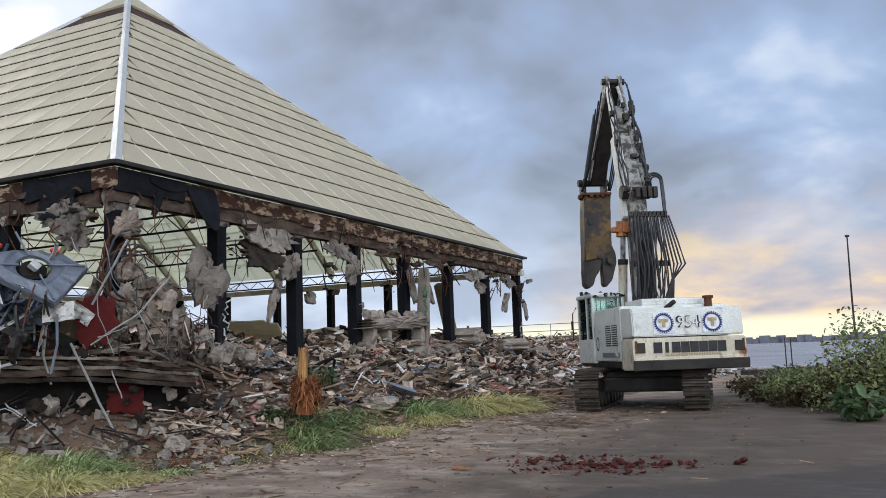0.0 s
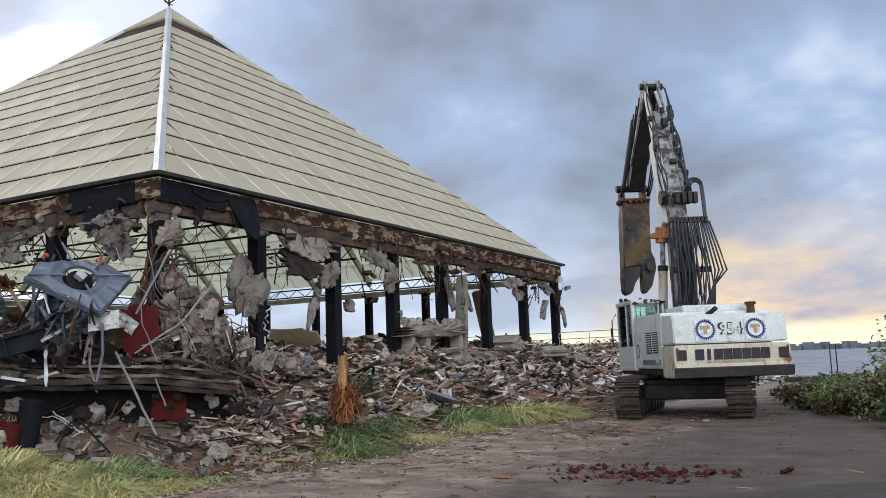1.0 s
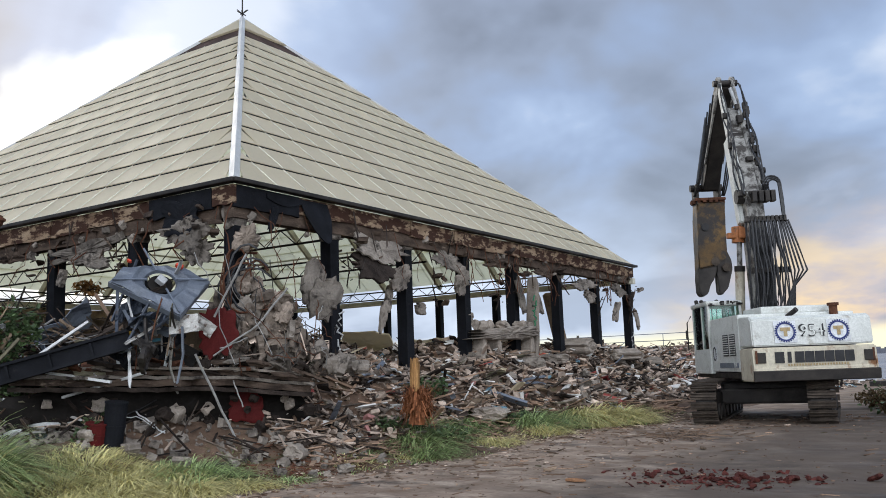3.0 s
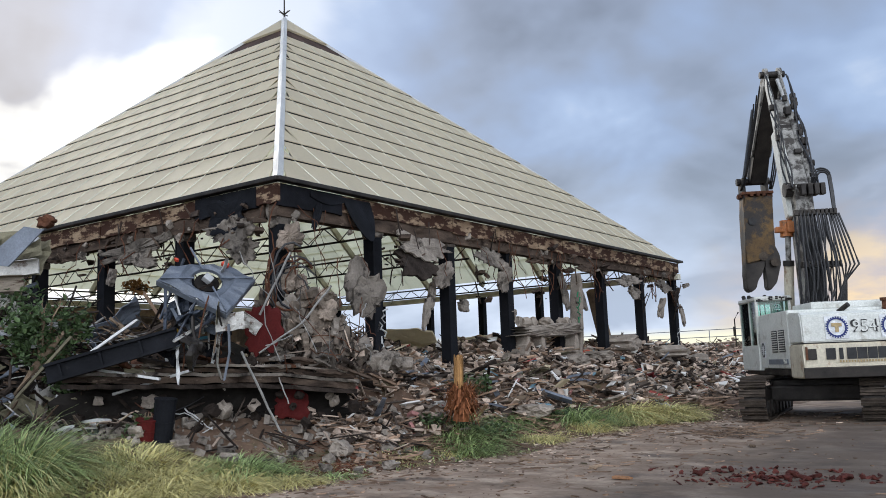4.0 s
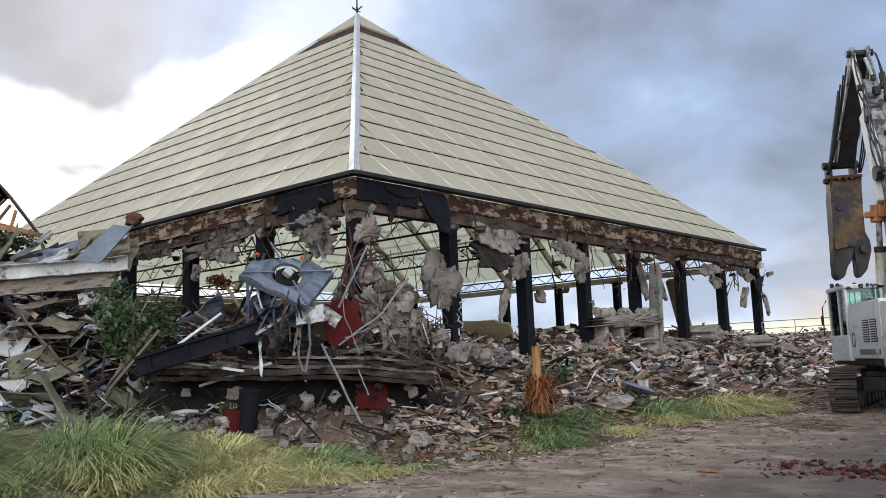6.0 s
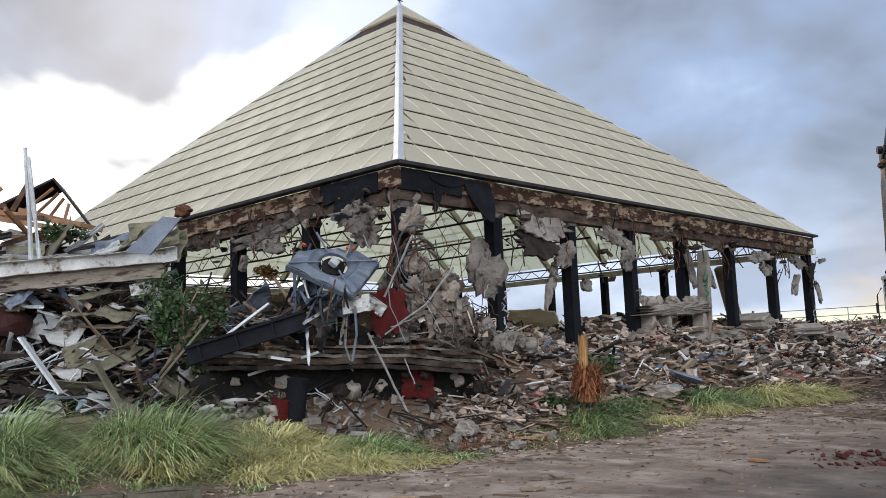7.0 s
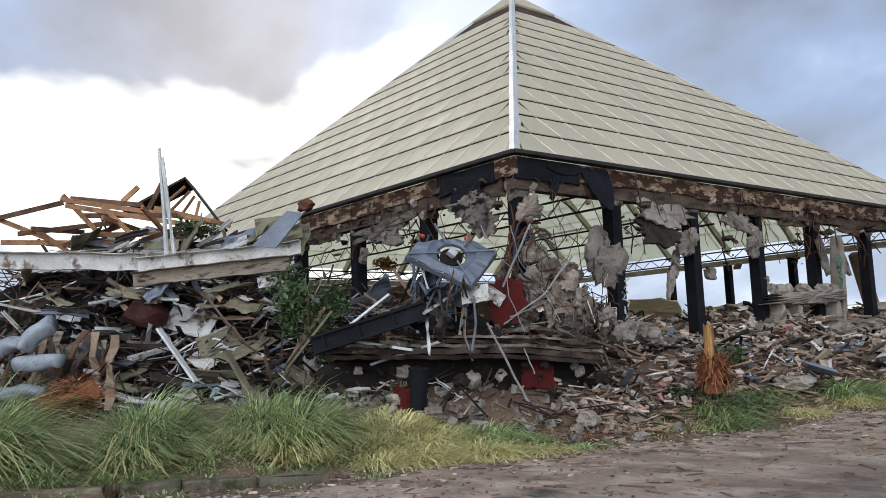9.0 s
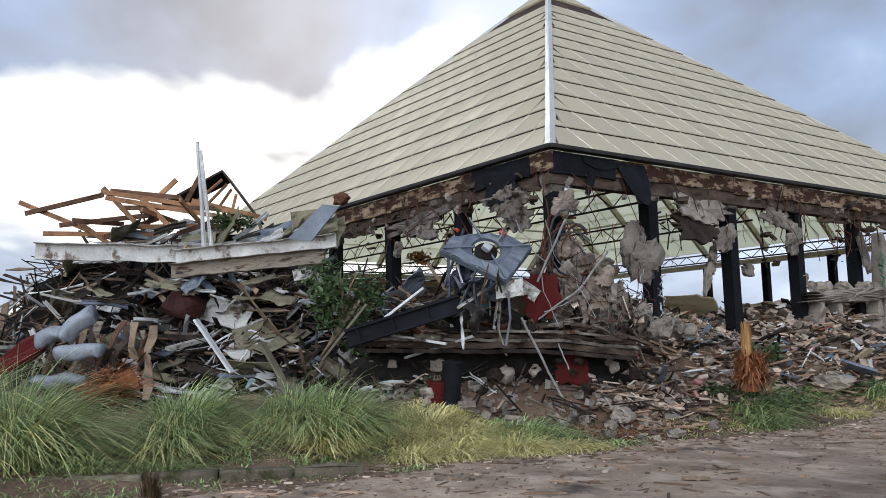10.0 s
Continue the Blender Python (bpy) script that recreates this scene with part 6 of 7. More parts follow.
def channel_mesh(name, l, w, mat, seed):
    """A pressed-metal trim: a web with two lips, kinked once."""
    bm = bmesh.new()
    r3 = random.Random(seed)
    kink, n = r3.uniform(-0.25, 0.25), 6
    prof = [(-w / 2, 0.06), (-w / 2, 0), (w / 2, 0), (w / 2, 0.08), (w / 2 - 0.02, 0.08), (w / 2 - 0.02, 0.015), (-w / 2 + 0.02, 0.015), (-w / 2 + 0.02, 0.06)]
    rows = []
    for i in range(n + 1):
        q = i / n - 0.5
        rows.append([bm.verts.new((q * l, y + 0.03 * math.sin(q * 5 + seed), z + kink * abs(q) * l * 0.6)) for y, z in prof])
    for a, b in zip(rows, rows[1:]):
        for j in range(8):
            bm.faces.new((a[j], a[(j + 1) % 8], b[(j + 1) % 8], b[j]))
    return part(name, bm, mat, heap)


def sheet_mesh(name, l, w, mat, seed):
    """A crumpled sheet."""
    bm = bmesh.new()
    r3 = Vector((seed * 3.1, seed, 0))
    n = 7
    g = [[bm.verts.new(((i / n - 0.5) * l, (j / n - 0.5) * w, 0.22 * noise.noise(Vector((i * 0.45, j * 0.45, 0)) + r3) * min(l, w) + (0.1 * abs(i / n - 0.5)))) for j in range(n + 1)] for i in range(n + 1)]
    for i in range(n):
        for j in range(n):
            bm.faces.new((g[i][j], g[i + 1][j], g[i + 1][j + 1], g[i][j + 1]))
    ob = part(name, bm, mat, heap)
    bmx = bmesh.new()
    bmx.from_mesh(ob.data)
    bmesh.ops.solidify(bmx, geom=list(bmx.faces), thickness=0.02)
    bmx.to_mesh(ob.data)
    bmx.free()
    return ob


OLDWHITE = material("weathered_white_paint", (0.60, 0.59, 0.56), (0.36, 0.34, 0.31), rough=0.6, scale=1.6, fine=22, bump=0.4, stain=(0.13, 0.085, 0.06), stain_at=(0.53, 0.63), per="object", spread=0.2)
OLDBOARD = material("peeling_grey_board", (0.36, 0.31, 0.25), (0.16, 0.13, 0.10), rough=0.9, scale=2.2, fine=26, bump=0.7, stain=(0.09, 0.055, 0.04), stain_at=(0.52, 0.62), stretch=(0.5, 1, 3))
KINDS = []
for k, mat in enumerate((PALE, DARKMIX, PALE, WOOD, WOOD, OLIVE, STEEL, WOOD, DARKMIX, RUST, OLIVE, PALE)):
    l = (1.5, 2.0, 2.3, 1.5, 2.6, 1.2, 1.8, 1.0, 2.1, 1.7, 1.4, 0.9)[k]
    KINDS.append(plank_mesh("broken_plank", l, (0.09, 0.13, 0.06, 0.16, 0.1, 0.24, 0.12, 0.2, 0.14, 0.05, 0.3, 0.2)[k], 0.035, (0, 0.2, 0.1, 0, 0.05, 0.1, 0.3, 0, 0.1, 0.3, 0.1, 0)[k], mat, k))
for k in range(5):
    KINDS.append(channel_mesh("metal_trim", (1.3, 1.9, 2.4, 1.0, 1.6)[k], (0.14, 0.2, 0.12, 0.24, 0.1)[k], (PALE, STEEL, OLDWHITE, GUNK, GUNK)[k], k))
for k in range(6):
    KINDS.append(sheet_mesh("crumpled_sheet", (1.5, 1.0, 1.9, 1.0, 1.5, 1.4)[k], (0.8, 0.6, 0.8, 0.7, 0.45, 0.8)[k], (STEEL, OLDWHITE, OLIVE, DARKMIX, DARKMIX, OLIVE)[k], k))
for k in range(240):
    s = rnd.uniform(-0.06, 0.86)
    w = abs(rnd.gauss(0.6, 1.2))
    src = KINDS[k] if k < len(KINDS) else rnd.choice(KINDS)
    ob = src if k < len(KINDS) else new(src.name.split(".")[0], src.data)
    ob.parent = heap
    p = hpos(s, w)
    yaw = math.degrees(math.atan2(hd.y, hd.x)) + rnd.gauss(0, 38)
    ob.matrix_world = T(p.x, p.y, p.z + rnd.uniform(0.0, 0.22)) @ Euler((rnd.gauss(0.55, 0.5), rnd.gauss(0, 0.42), radians(yaw))).to_matrix().to_4x4() @ Matrix.Scale(rnd.uniform(0.6, 1.15), 4)
fill = {0: [], 1: [], 2: [], 3: []}
for k in range(1700):
    s, w = rnd.uniform(-0.1, 0.93), abs(rnd.gauss(0.7, 1.3))
    p = hpos(s, w)
    l = rnd.uniform(0.25, 1.7) if rnd.random() < 0.7 else rnd.uniform(0.1, 0.3)
    yaw = math.atan2(hd.y, hd.x) + rnd.gauss(0, 0.8)
    m = Euler((rnd.gauss(0.4, 0.6), rnd.gauss(0, 0.5), yaw)).to_matrix()
    fill[rnd.choice((0, 0, 0, 0, 0, 0, 0, 1, 2, 2))].append(((p.x, p.y, p.z + rnd.uniform(-0.1, 0.16)), (l, rnd.uniform(0.015, 0.075), rnd.uniform(0.01, 0.03)), m, 0.08))
PALE_I = material("pale_splinters", (0.55, 0.54, 0.52), (0.3, 0.28, 0.26), rough=0.6, scale=2, per="island", spread=0.5)
BROWN_I = material("brown_splinters", (0.24, 0.16, 0.11), (0.11, 0.08, 0.06), rough=0.9, scale=2, per="island", spread=0.5)
for key, mat in ((0, DARKMIX), (1, PALE_I), (2, BROWN_I), (3, CONC_I)):
    tagged(scatter("debris_litter", fill[key], mat, heap), kind="stuff")
for k in range(70):      # cables and thin rods
    s, w = rnd.uniform(0, 1), abs(rnd.gauss(0.5, 0.7))
    a = hpos(s, w) + Vector((0, 0, 0.15))
    b = hpos(min(1.02, max(-0.05, s + rnd.uniform(-0.16, 0.16))), max(0, w + rnd.uniform(-0.6, 0.6))) + Vector((0, 0, 0.2))
    bm = bmesh.new()
    tube(bm, sag(a, b, rnd.uniform(-0.25, 0.2), 7, 0.03, rnd), rnd.uniform(0.007, 0.022), 5)
    part("loose_rod", bm, rnd.choice((PALE, RUST, RUBBER, PALE)), heap)

# the fallen long white fascia in two lengths, its timber below
for a, b, hgt, mat, nm, lab in (((-8.0, -8.05, 4.04), (-6.05, -5.45, 3.88), 0.36, OLDWHITE, "fallen_fascia", "long pale metal fascia fallen across the heap"), ((-6.0, -5.6, 3.80), (-3.55, -3.0, 4.0), 0.28, OLDWHITE, "fallen_fascia", "long pale metal fascia fallen across the heap"), ((-5.95, -5.72, 3.48), (-3.7, -3.2, 3.68), 0.3, OLDBOARD, "fallen_board", "long weathered wooden board under the fascia")):
    a, b = Vector(a), Vector(b)
    d = (b - a)
    m = T(*((a + b) / 2)) @ Matrix((d.normalized(), Vector((-d.y, d.x, 0)).normalized(), d.normalized().cross(Vector((-d.y, d.x, 0)).normalized()))).transposed().to_4x4()
    bm = bmesh.new()
    n = 12
    r3 = random.Random(nm + str(a.x))
    rows = []
    for i in range(n + 1):
        x = (i / n - 0.5) * d.length
        j = r3.uniform(-0.02, 0.02)
        rows.append([bm.verts.new((x, y + j, z * hgt + j)) for y, z in ((-0.1, -0.5), (-0.02, -0.46), (-0.02, 0.44), (-0.16, 0.5), (-0.16, 0.54), (0.06, 0.54), (0.06, -0.5))])
    for p, q in zip(rows, rows[1:]):
        for k in range(7):
            bm.faces.new((p[k], p[(k + 1) % 7], q[(k + 1) % 7], q[k]))
    bm.faces.new(rows[0][::-1])
    bm.faces.new(rows[-1])
    part(nm, bm, mat, heap, lab).matrix_world = m
# broken sheets, boards and trim between the fascia and the timber frame
r7 = random.Random(71)
LYING = [o for o in KINDS if o.name.startswith(("broken_plank", "metal_trim"))]
for k in range(44):
    q = r7.random()
    p = Vector((-8.9, -7.4, 3.95)).lerp(Vector((-4.9, -3.0, 4.1)), q) + Vector((-0.7, 0.7, 0)) * r7.uniform(0.0, 0.8)
    src = r7.choice(LYING if k % 4 else KINDS)
    ob = new(src.name.split(".")[0], src.data)
    ob.parent = heap
    ob.matrix_world = T(p.x, p.y, p.z + r7.uniform(-0.1, 0.35)) @ Euler((r7.gauss(0.2, 0.3), r7.gauss(-0.05, 0.14), math.atan2(hd.y, hd.x) + r7.gauss(0, 0.4))).to_matrix().to_4x4() @ Matrix.Scale(r7.uniform(0.5, 0.9), 4)
for k in range(46):      # splinters, rags and trim stuck to the fallen fascia
    q = r7.random()
    p = Vector((-8.0, -8.05, 3.75)).lerp(Vector((-3.6, -3.1, 3.75)), q) + hn * r7.uniform(0.05, 0.3)
    src = r7.choice(KINDS)
    ob = new(src.name.split(".")[0], src.data)
    ob.parent = heap
    ob.matrix_world = T(p.x, p.y, p.z + r7.uniform(-0.95, -0.3)) @ Euler((r7.gauss(0.7, 0.5), r7.gauss(0.1, 0.35), math.atan2(hd.y, hd.x) + r7.gauss(0, 0.5))).to_matrix().to_4x4() @ Matrix.Scale(r7.uniform(0.25, 0.7), 4)
SHEETS = [o for o in KINDS if o.name.startswith("crumpled_sheet")]
for k in range(30):      # sheets and panels stacked up under the timber frame
    q = r7.random()
    p = Vector((-9.0, -6.3, 4.25)).lerp(Vector((-4.9, -2.5, 4.35)), q) + Vector((-0.7, 0.7, 0)) * r7.uniform(-0.2, 0.7)
    src = r7.choice(SHEETS if k % 3 else LYING)
    ob = new(src.name.split(".")[0], src.data)
    ob.parent = heap
    ob.matrix_world = T(p.x, p.y, p.z + r7.uniform(-0.1, 0.45)) @ Euler((r7.gauss(0.9, 0.3), r7.gauss(-0.2, 0.3), math.atan2(hd.y, hd.x) + r7.gauss(0, 0.35))).to_matrix().to_4x4() @ Matrix.Scale(r7.uniform(0.6, 1.05), 4)
# two tall white posts
for dx, h0, h1 in ((0, 3.7, 6.3), (0.12, 3.9, 6.1)):
    bm = bmesh.new()
    tube(bm, [(-5.63 + dx, -5.1 + dx, h0), (-5.55 + dx * 0.6, -5.2 + dx * 0.6, (h0 + h1) / 2), (-5.47 + dx * 0.4, -5.33 + dx * 0.4, h1)], 0.055, 6, 0.04)
    part("upright_post", bm, PALE, heap, "slim white upright post")
# collapsed timber roof frame on top
frame_t = thing("timber_roof_frame", T(0, 0, 0), "collapsed orange-brown timber roof frame on the heap", "roof frame")
TB = [((-10.3, -8.0, 5.5), (-9.3, -6.6, 4.75)), ((-10.1, -7.9, 5.2), (-9.05, -6.35, 5.62)), ((-9.1, -6.4, 5.7), (-7.0, -3.5, 5.05)), ((-9.05, -6.3, 5.55), (-7.2, -3.9, 4.95)), ((-9.0, -6.2, 5.72), (-8.0, -4.8, 5.5)), ((-10.0, -7.5, 4.72), (-8.3, -5.2, 4.6)),
      ((-9.7, -7.2, 4.9), (-8.5, -5.4, 5.1)), ((-9.1, -6.35, 5.8), (-8.6, -5.7, 4.9)), ((-8.5, -5.6, 5.5), (-8.0, -5.0, 4.7)), ((-8.9, -6.0, 5.3), (-7.4, -4.2, 5.2)), ((-8.3, -5.2, 5.6), (-8.05, -4.9, 5.95)), ((-7.9, -4.7, 5.4), (-7.7, -4.4, 6.1)), ((-9.4, -6.9, 5.0), (-9.0, -6.2, 4.4)), ((-8.6, -5.8, 4.8), (-7.1, -3.7, 4.75))]
RUSTWOOD = material("weathered_brown_timber", (0.16, 0.085, 0.055), (0.06, 0.035, 0.025), rough=0.9, scale=3, fine=40, bump=0.4, per="object", spread=0.3)
r6 = random.Random(66)
for k in range(7):
    q = Vector((-9.2, -6.4, 5.0)).lerp(Vector((-7.4, -4.0, 5.0)), r6.random()) + Vector((r6.uniform(-0.4, 0.4), r6.uniform(-0.4, 0.4), r6.uniform(-0.5, 0.5)))
    e = Vector((r6.uniform(-0.7, 0.7), r6.uniform(-0.7, 0.9), r6.uniform(-0.35, 0.35)))
    TB.append((tuple(q - e), tuple(q + e)))
for k, (a, b) in enumerate(TB):
    a, b = Vector(a), Vector(b)
    d = (b - a).normalized()
    sx = Vector((-d.y, d.x, 0)).normalized()
    bm = bmesh.new()
    box(bm, (0, 0, 0), ((b - a).length, 0.06, 0.115), T(*((a + b) / 2)) @ Matrix((d, sx, d.cross(sx))).transposed().to_4x4(), 0.008)
    part("timber", bm, WOOD_O if k % 5 in (0, 2, 3) else RUSTWOOD, frame_t)
bm = bmesh.new()
gv = [bm.verts.new(p) for p in ((-9.2, -4.9, 5.55), (-8.25, -3.65, 6.36), (-7.8, -2.85, 5.1), (-8.7, -2.3, 5.1), (-9.2, -3.0, 6.3), (-9.9, -4.2, 5.6))]
bm.faces.new((gv[0], gv[1], gv[4], gv[5]))
bm.faces.new((gv[1], gv[2], gv[3], gv[4]))
ob = part("roof_flap", bm, material("dark_roof_felt", (0.05, 0.04, 0.038), rough=0.9, scale=3), frame_t, "dark felted gable flap")
ob.modifiers.new("thick", "SOLIDIFY").thickness = 0.06
for k in range(4):
    bm = bmesh.new()
    f = k / 4
    tube(bm, [(-8.9 + f, -4.4 + 1.3 * f, 5.3), (-8.25 + 0.25 * f, -3.65 + 0.4 * f, 6.1 - 0.5 * f)], 0.04, 5)
    part("timber", bm, WOOD_O, frame_t)
# tilted bluish sheet by the eave
bm = bmesh.new()
sv = [bm.verts.new(p) for p in ((-3.41, -4.18, 3.97), (-2.86, -3.66, 4.64), (-2.6, -3.42, 4.58), (-3.05, -3.83, 3.9))]
bm.faces.new(sv)
ob = part("tilted_sheet", bm, STEEL, heap, "tilted bluish metal sheet")
ob.modifiers.new("thick", "SOLIDIFY").thickness = 0.05
bm = bmesh.new()
slab_mesh(bm, 0.36, 0.3, 0.2, random.Random(19), None, 6, 0.35, 0.03)
part("torn_box_end", bm, RUST, heap, "rusty torn metal end").matrix_world = T(-2.6, -3.4, 4.74) @ rz(40)
# grey ducts
DUCT = material("dull_grey_duct_sheet", (0.27, 0.295, 0.33), (0.14, 0.155, 0.175), rough=0.5, metal=0.1, scale=2.5, fine=30, bump=0.2, stain=(0.12, 0.11, 0.10), stain_at=(0.56, 0.7), per="object", spread=0.3)
for a, b, r in (((-6.55, -7.75, 2.15), (-6.2, -7.3, 2.62), 0.19), ((-7.0, -8.1, 2.1), (-6.5, -7.6, 2.28), 0.17), ((-6.6, -7.9, 1.75), (-5.9, -7.2, 1.82), 0.14), ((-6.9, -8.2, 1.2), (-6.1, -7.4, 1.25), 0.13)):
    bm = bmesh.new()
    tube(bm, sag(a, b, -0.03, 12), r, 20, r * 0.95)
    for v in bm.verts:
        v.co += Vector((noise.noise(v.co * 2.5), noise.noise(v.co * 2.5 + Vector((9, 0, 0))), noise.noise(v.co * 2.5 + Vector((0, 9, 0))))) * 0.13
    tagged(part("grey_duct", bm, DUCT, None, "", False), "dented blue-grey metal duct on the heap", "duct", "ducts")
bm = bmesh.new()
slab_mesh(bm, 0.42, 0.3, 0.2, random.Random(6), None, 6, 0.15, 0.02)
tagged(part("white_tank", bm, HIP), "crushed whitish tank beside the ducts", "tank").matrix_world = T(-7.05, -8.05, 2.1) @ rz(40)
bm = bmesh.new()
box(bm, (0, 0, 0), (0.6, 0.4, 0.5), None, 0.03)
bmesh.ops.subdivide_edges(bm, edges=list(bm.edges), cuts=3, use_grid_fill=True)
for v in bm.verts:
    v.co += Vector((noise.noise(v.co * 2.3), noise.noise(v.co * 2.3 + Vector((5, 0, 0))), noise.noise(v.co * 2.3 + Vector((0, 5, 0))))) * 0.26
tagged(part("red_cabinet", bm, material("dark_rust_red_paint", (0.05, 0.016, 0.014), (0.025, 0.01, 0.009), rough=0.7, scale=3)), "crushed dark red cabinet in the heap", "cabinet").matrix_world = T(-5.95, -5.45, 2.75) @ rz(44) @ Matrix.Rotation(radians(14), 4, "Y")
bm = bmesh.new()
slab_mesh(bm, 2.6, 0.5, 0.25, random.Random(61), None, 6, 0.2, 0.02)
part("red_beam", bm, REDWALL, heap, "splintered dark red beam").matrix_world = T(-7.6, -8.6, 1.6) @ rz(40) @ Matrix.Rotation(radians(-28), 4, "Y")
# torn hanging strips at the foot
for k in range(20):
    s = 0.23 + 0.011 * k + rnd.uniform(-0.01, 0.01)
    p = hpos(s, 0.35)
    bm = bmesh.new()
    pts = [Vector((p.x, p.y, hpos(s, 1.0).z + 0.25 + 0.2 * math.sin(k)))]
    for i in range(6):
        pts.append(pts[-1] + Vector((rnd.uniform(-0.06, 0.16), -rnd.uniform(-0.02, 0.16), -0.26)) + hd * 0.09 * math.sin(k * 1.7))
    n = len(pts)
    wv = rnd.uniform(0.035, 0.1)
    rows = [[bm.verts.new(q - hd * wv), bm.verts.new(q + hd * wv + hn * 0.09 * math.sin(i * 1.6 + k))] for i, q in enumerate(pts)]
    for a, b in zip(rows, rows[1:]):
        bm.faces.new((a[0], a[1], b[1], b[0]))
    ob = part("torn_strip", bm, (OLDBOARD, DARKMIX, RUSTWOOD, WOOD)[k % 4], heap)
    ob.modifiers.new("thick", "SOLIDIFY").thickness = 0.025
# boards leaning in front, blueish plastic
for a, b, w, mat in (((-3.1, -3.6, 1.5), (-2.5, -2.9, 2.6), 0.1, OLIVE), ((-2.6, -2.6, 2.2), (-1.9, -1.9, 2.9), 0.12, PALE), ((-3.8, -4.6, 1.9), (-3.3, -4.3, 1.0), 0.2, OLIVE), ((-2.0, -2.9, 2.0), (-0.9, -2.1, 1.75), 0.1, PALE), ((-4.8, -5.6, 2.4), (-4.1, -5.1, 1.3), 0.16, PALE), ((-1.6, -1.6, 2.3), (-2.6, -2.0, 2.2), 0.12, HIP), ((-1.9, -2.4, 1.5), (-0.6, -1.6, 1.9), 0.09, PALE)):
    a, b = Vector(a), Vector(b)
    d = (b - a).normalized()
    sx = Vector((-d.y, d.x, 0)).normalized()
    bm = bmesh.new()
    box(bm, (0, 0, 0), ((b - a).length, w, 0.05), T(*((a + b) / 2)) @ Matrix((d, sx, d.cross(sx))).transposed().to_4x4(), 0.006)
    part("leaning_board", bm, mat, heap)
for k in range(5):
    bm = bmesh.new()
    p = hpos(0.62 + 0.03 * k, 0.15)
    slab_mesh(bm, 0.55, 0.35, 0.03, random.Random(k), None, 5, 0.35, 0.05)
    part("plastic_scrap", bm, material("pale_blue_plastic", (0.42, 0.55, 0.60), rough=0.35, scale=4) if k == 0 else bpy.data.materials["pale_blue_plastic"], heap).matrix_world = T(p.x, p.y, p.z + 0.1) @ rand_turn(rnd).to_4x4()
for c, h, r, mat, lab, nm in (((-0.48, -2.36, 0.62), 0.75, 0.19, BLACK, "black dented drum standing in the rubble", "black_drum"), ((-0.66, -2.55, 0.55), 0.34, 0.2, REDWALL, "dark red bucket lying by the drum", "red_bucket"), ((-0.25, 13.4, 1.75), 0.4, 0.22, ORANGE, "bright red bucket on the rubble", "red_bucket")):
    bm = bmesh.new()
    tube(bm, [(0, 0, 0), (0, 0, h * 0.5), (0, 0, h)], r * 0.9, 18, r)
    tube(bm, [(0, 0, h), (0, 0, h + 0.03)], r * 1.06, 18)
    tube(bm, [(0, 0, h * 0.45), (0, 0, h * 0.5)], r * 1.0, 18)
    tagged(part(nm, bm, mat), lab, "drum" if h > 0.5 else "bucket").matrix_world = T(c[0], c[1], max(c[2], gz(c[0], c[1]))) @ Matrix.Rotation(radians(8), 4, "Y")
bm = bmesh.new()
box(bm, (-7.5, 3.4, 2.35), (2.2, 0.1, 1.0))
tagged(part("teal_board", bm, TEAL), "faded teal board standing inside the pavilion", "board")

rnd = random.Random(88)
for k in range(90):      # boards and trims strewn over the rubble
    x, y = rub_spot()
    if k < 45:
        y = rnd.uniform(1.5, 13)
        x = road_edge(y) - rnd.uniform(1.3, 3.6)
    src = rnd.choice(KINDS[:17])
    ob = new("strewn_board", src.data)
    ob.parent = rubble
    ob.matrix_world = T(x, y, rub_h(x, y) + 0.1) @ Euler((rnd.gauss(0, 0.3), rnd.gauss(0, 0.25), rnd.uniform(0, 6.28))).to_matrix().to_4x4() @ Matrix.Scale(rnd.uniform(0.4, 0.9), 4)

rnd = random.Random(123)
for k in range(46):
    c = Vector((-0.55, -1.75, 2.55)) + Vector((rnd.gauss(0, 0.45), rnd.gauss(0, 0.35), rnd.gauss(0, 0.38)))
    src = rnd.choice(KINDS)
    ob = new("tangled_piece", src.data)
    ob.parent = heap
    ob.matrix_world = T(*c) @ rand_turn(rnd).to_4x4() @ Matrix.Scale(rnd.uniform(0.25, 0.6), 4)
for k in range(10):
    bm = bmesh.new()
    c = Vector((-0.5, -1.7, 2.5)) + Vector((rnd.gauss(0, 0.35), rnd.gauss(0, 0.3), rnd.gauss(0, 0.3)))
    slab_mesh(bm, rnd.uniform(0.4, 0.9), rnd.uniform(0.3, 0.6), 0.1, random.Random(k + 31), None, 5, 0.4, 0.06)
    ob = part("dark_scrap", bm, (BLACK, STEEL, GUNK)[k % 3], heap)
    ob.matrix_world = T(*c) @ rand_turn(rnd).to_4x4()

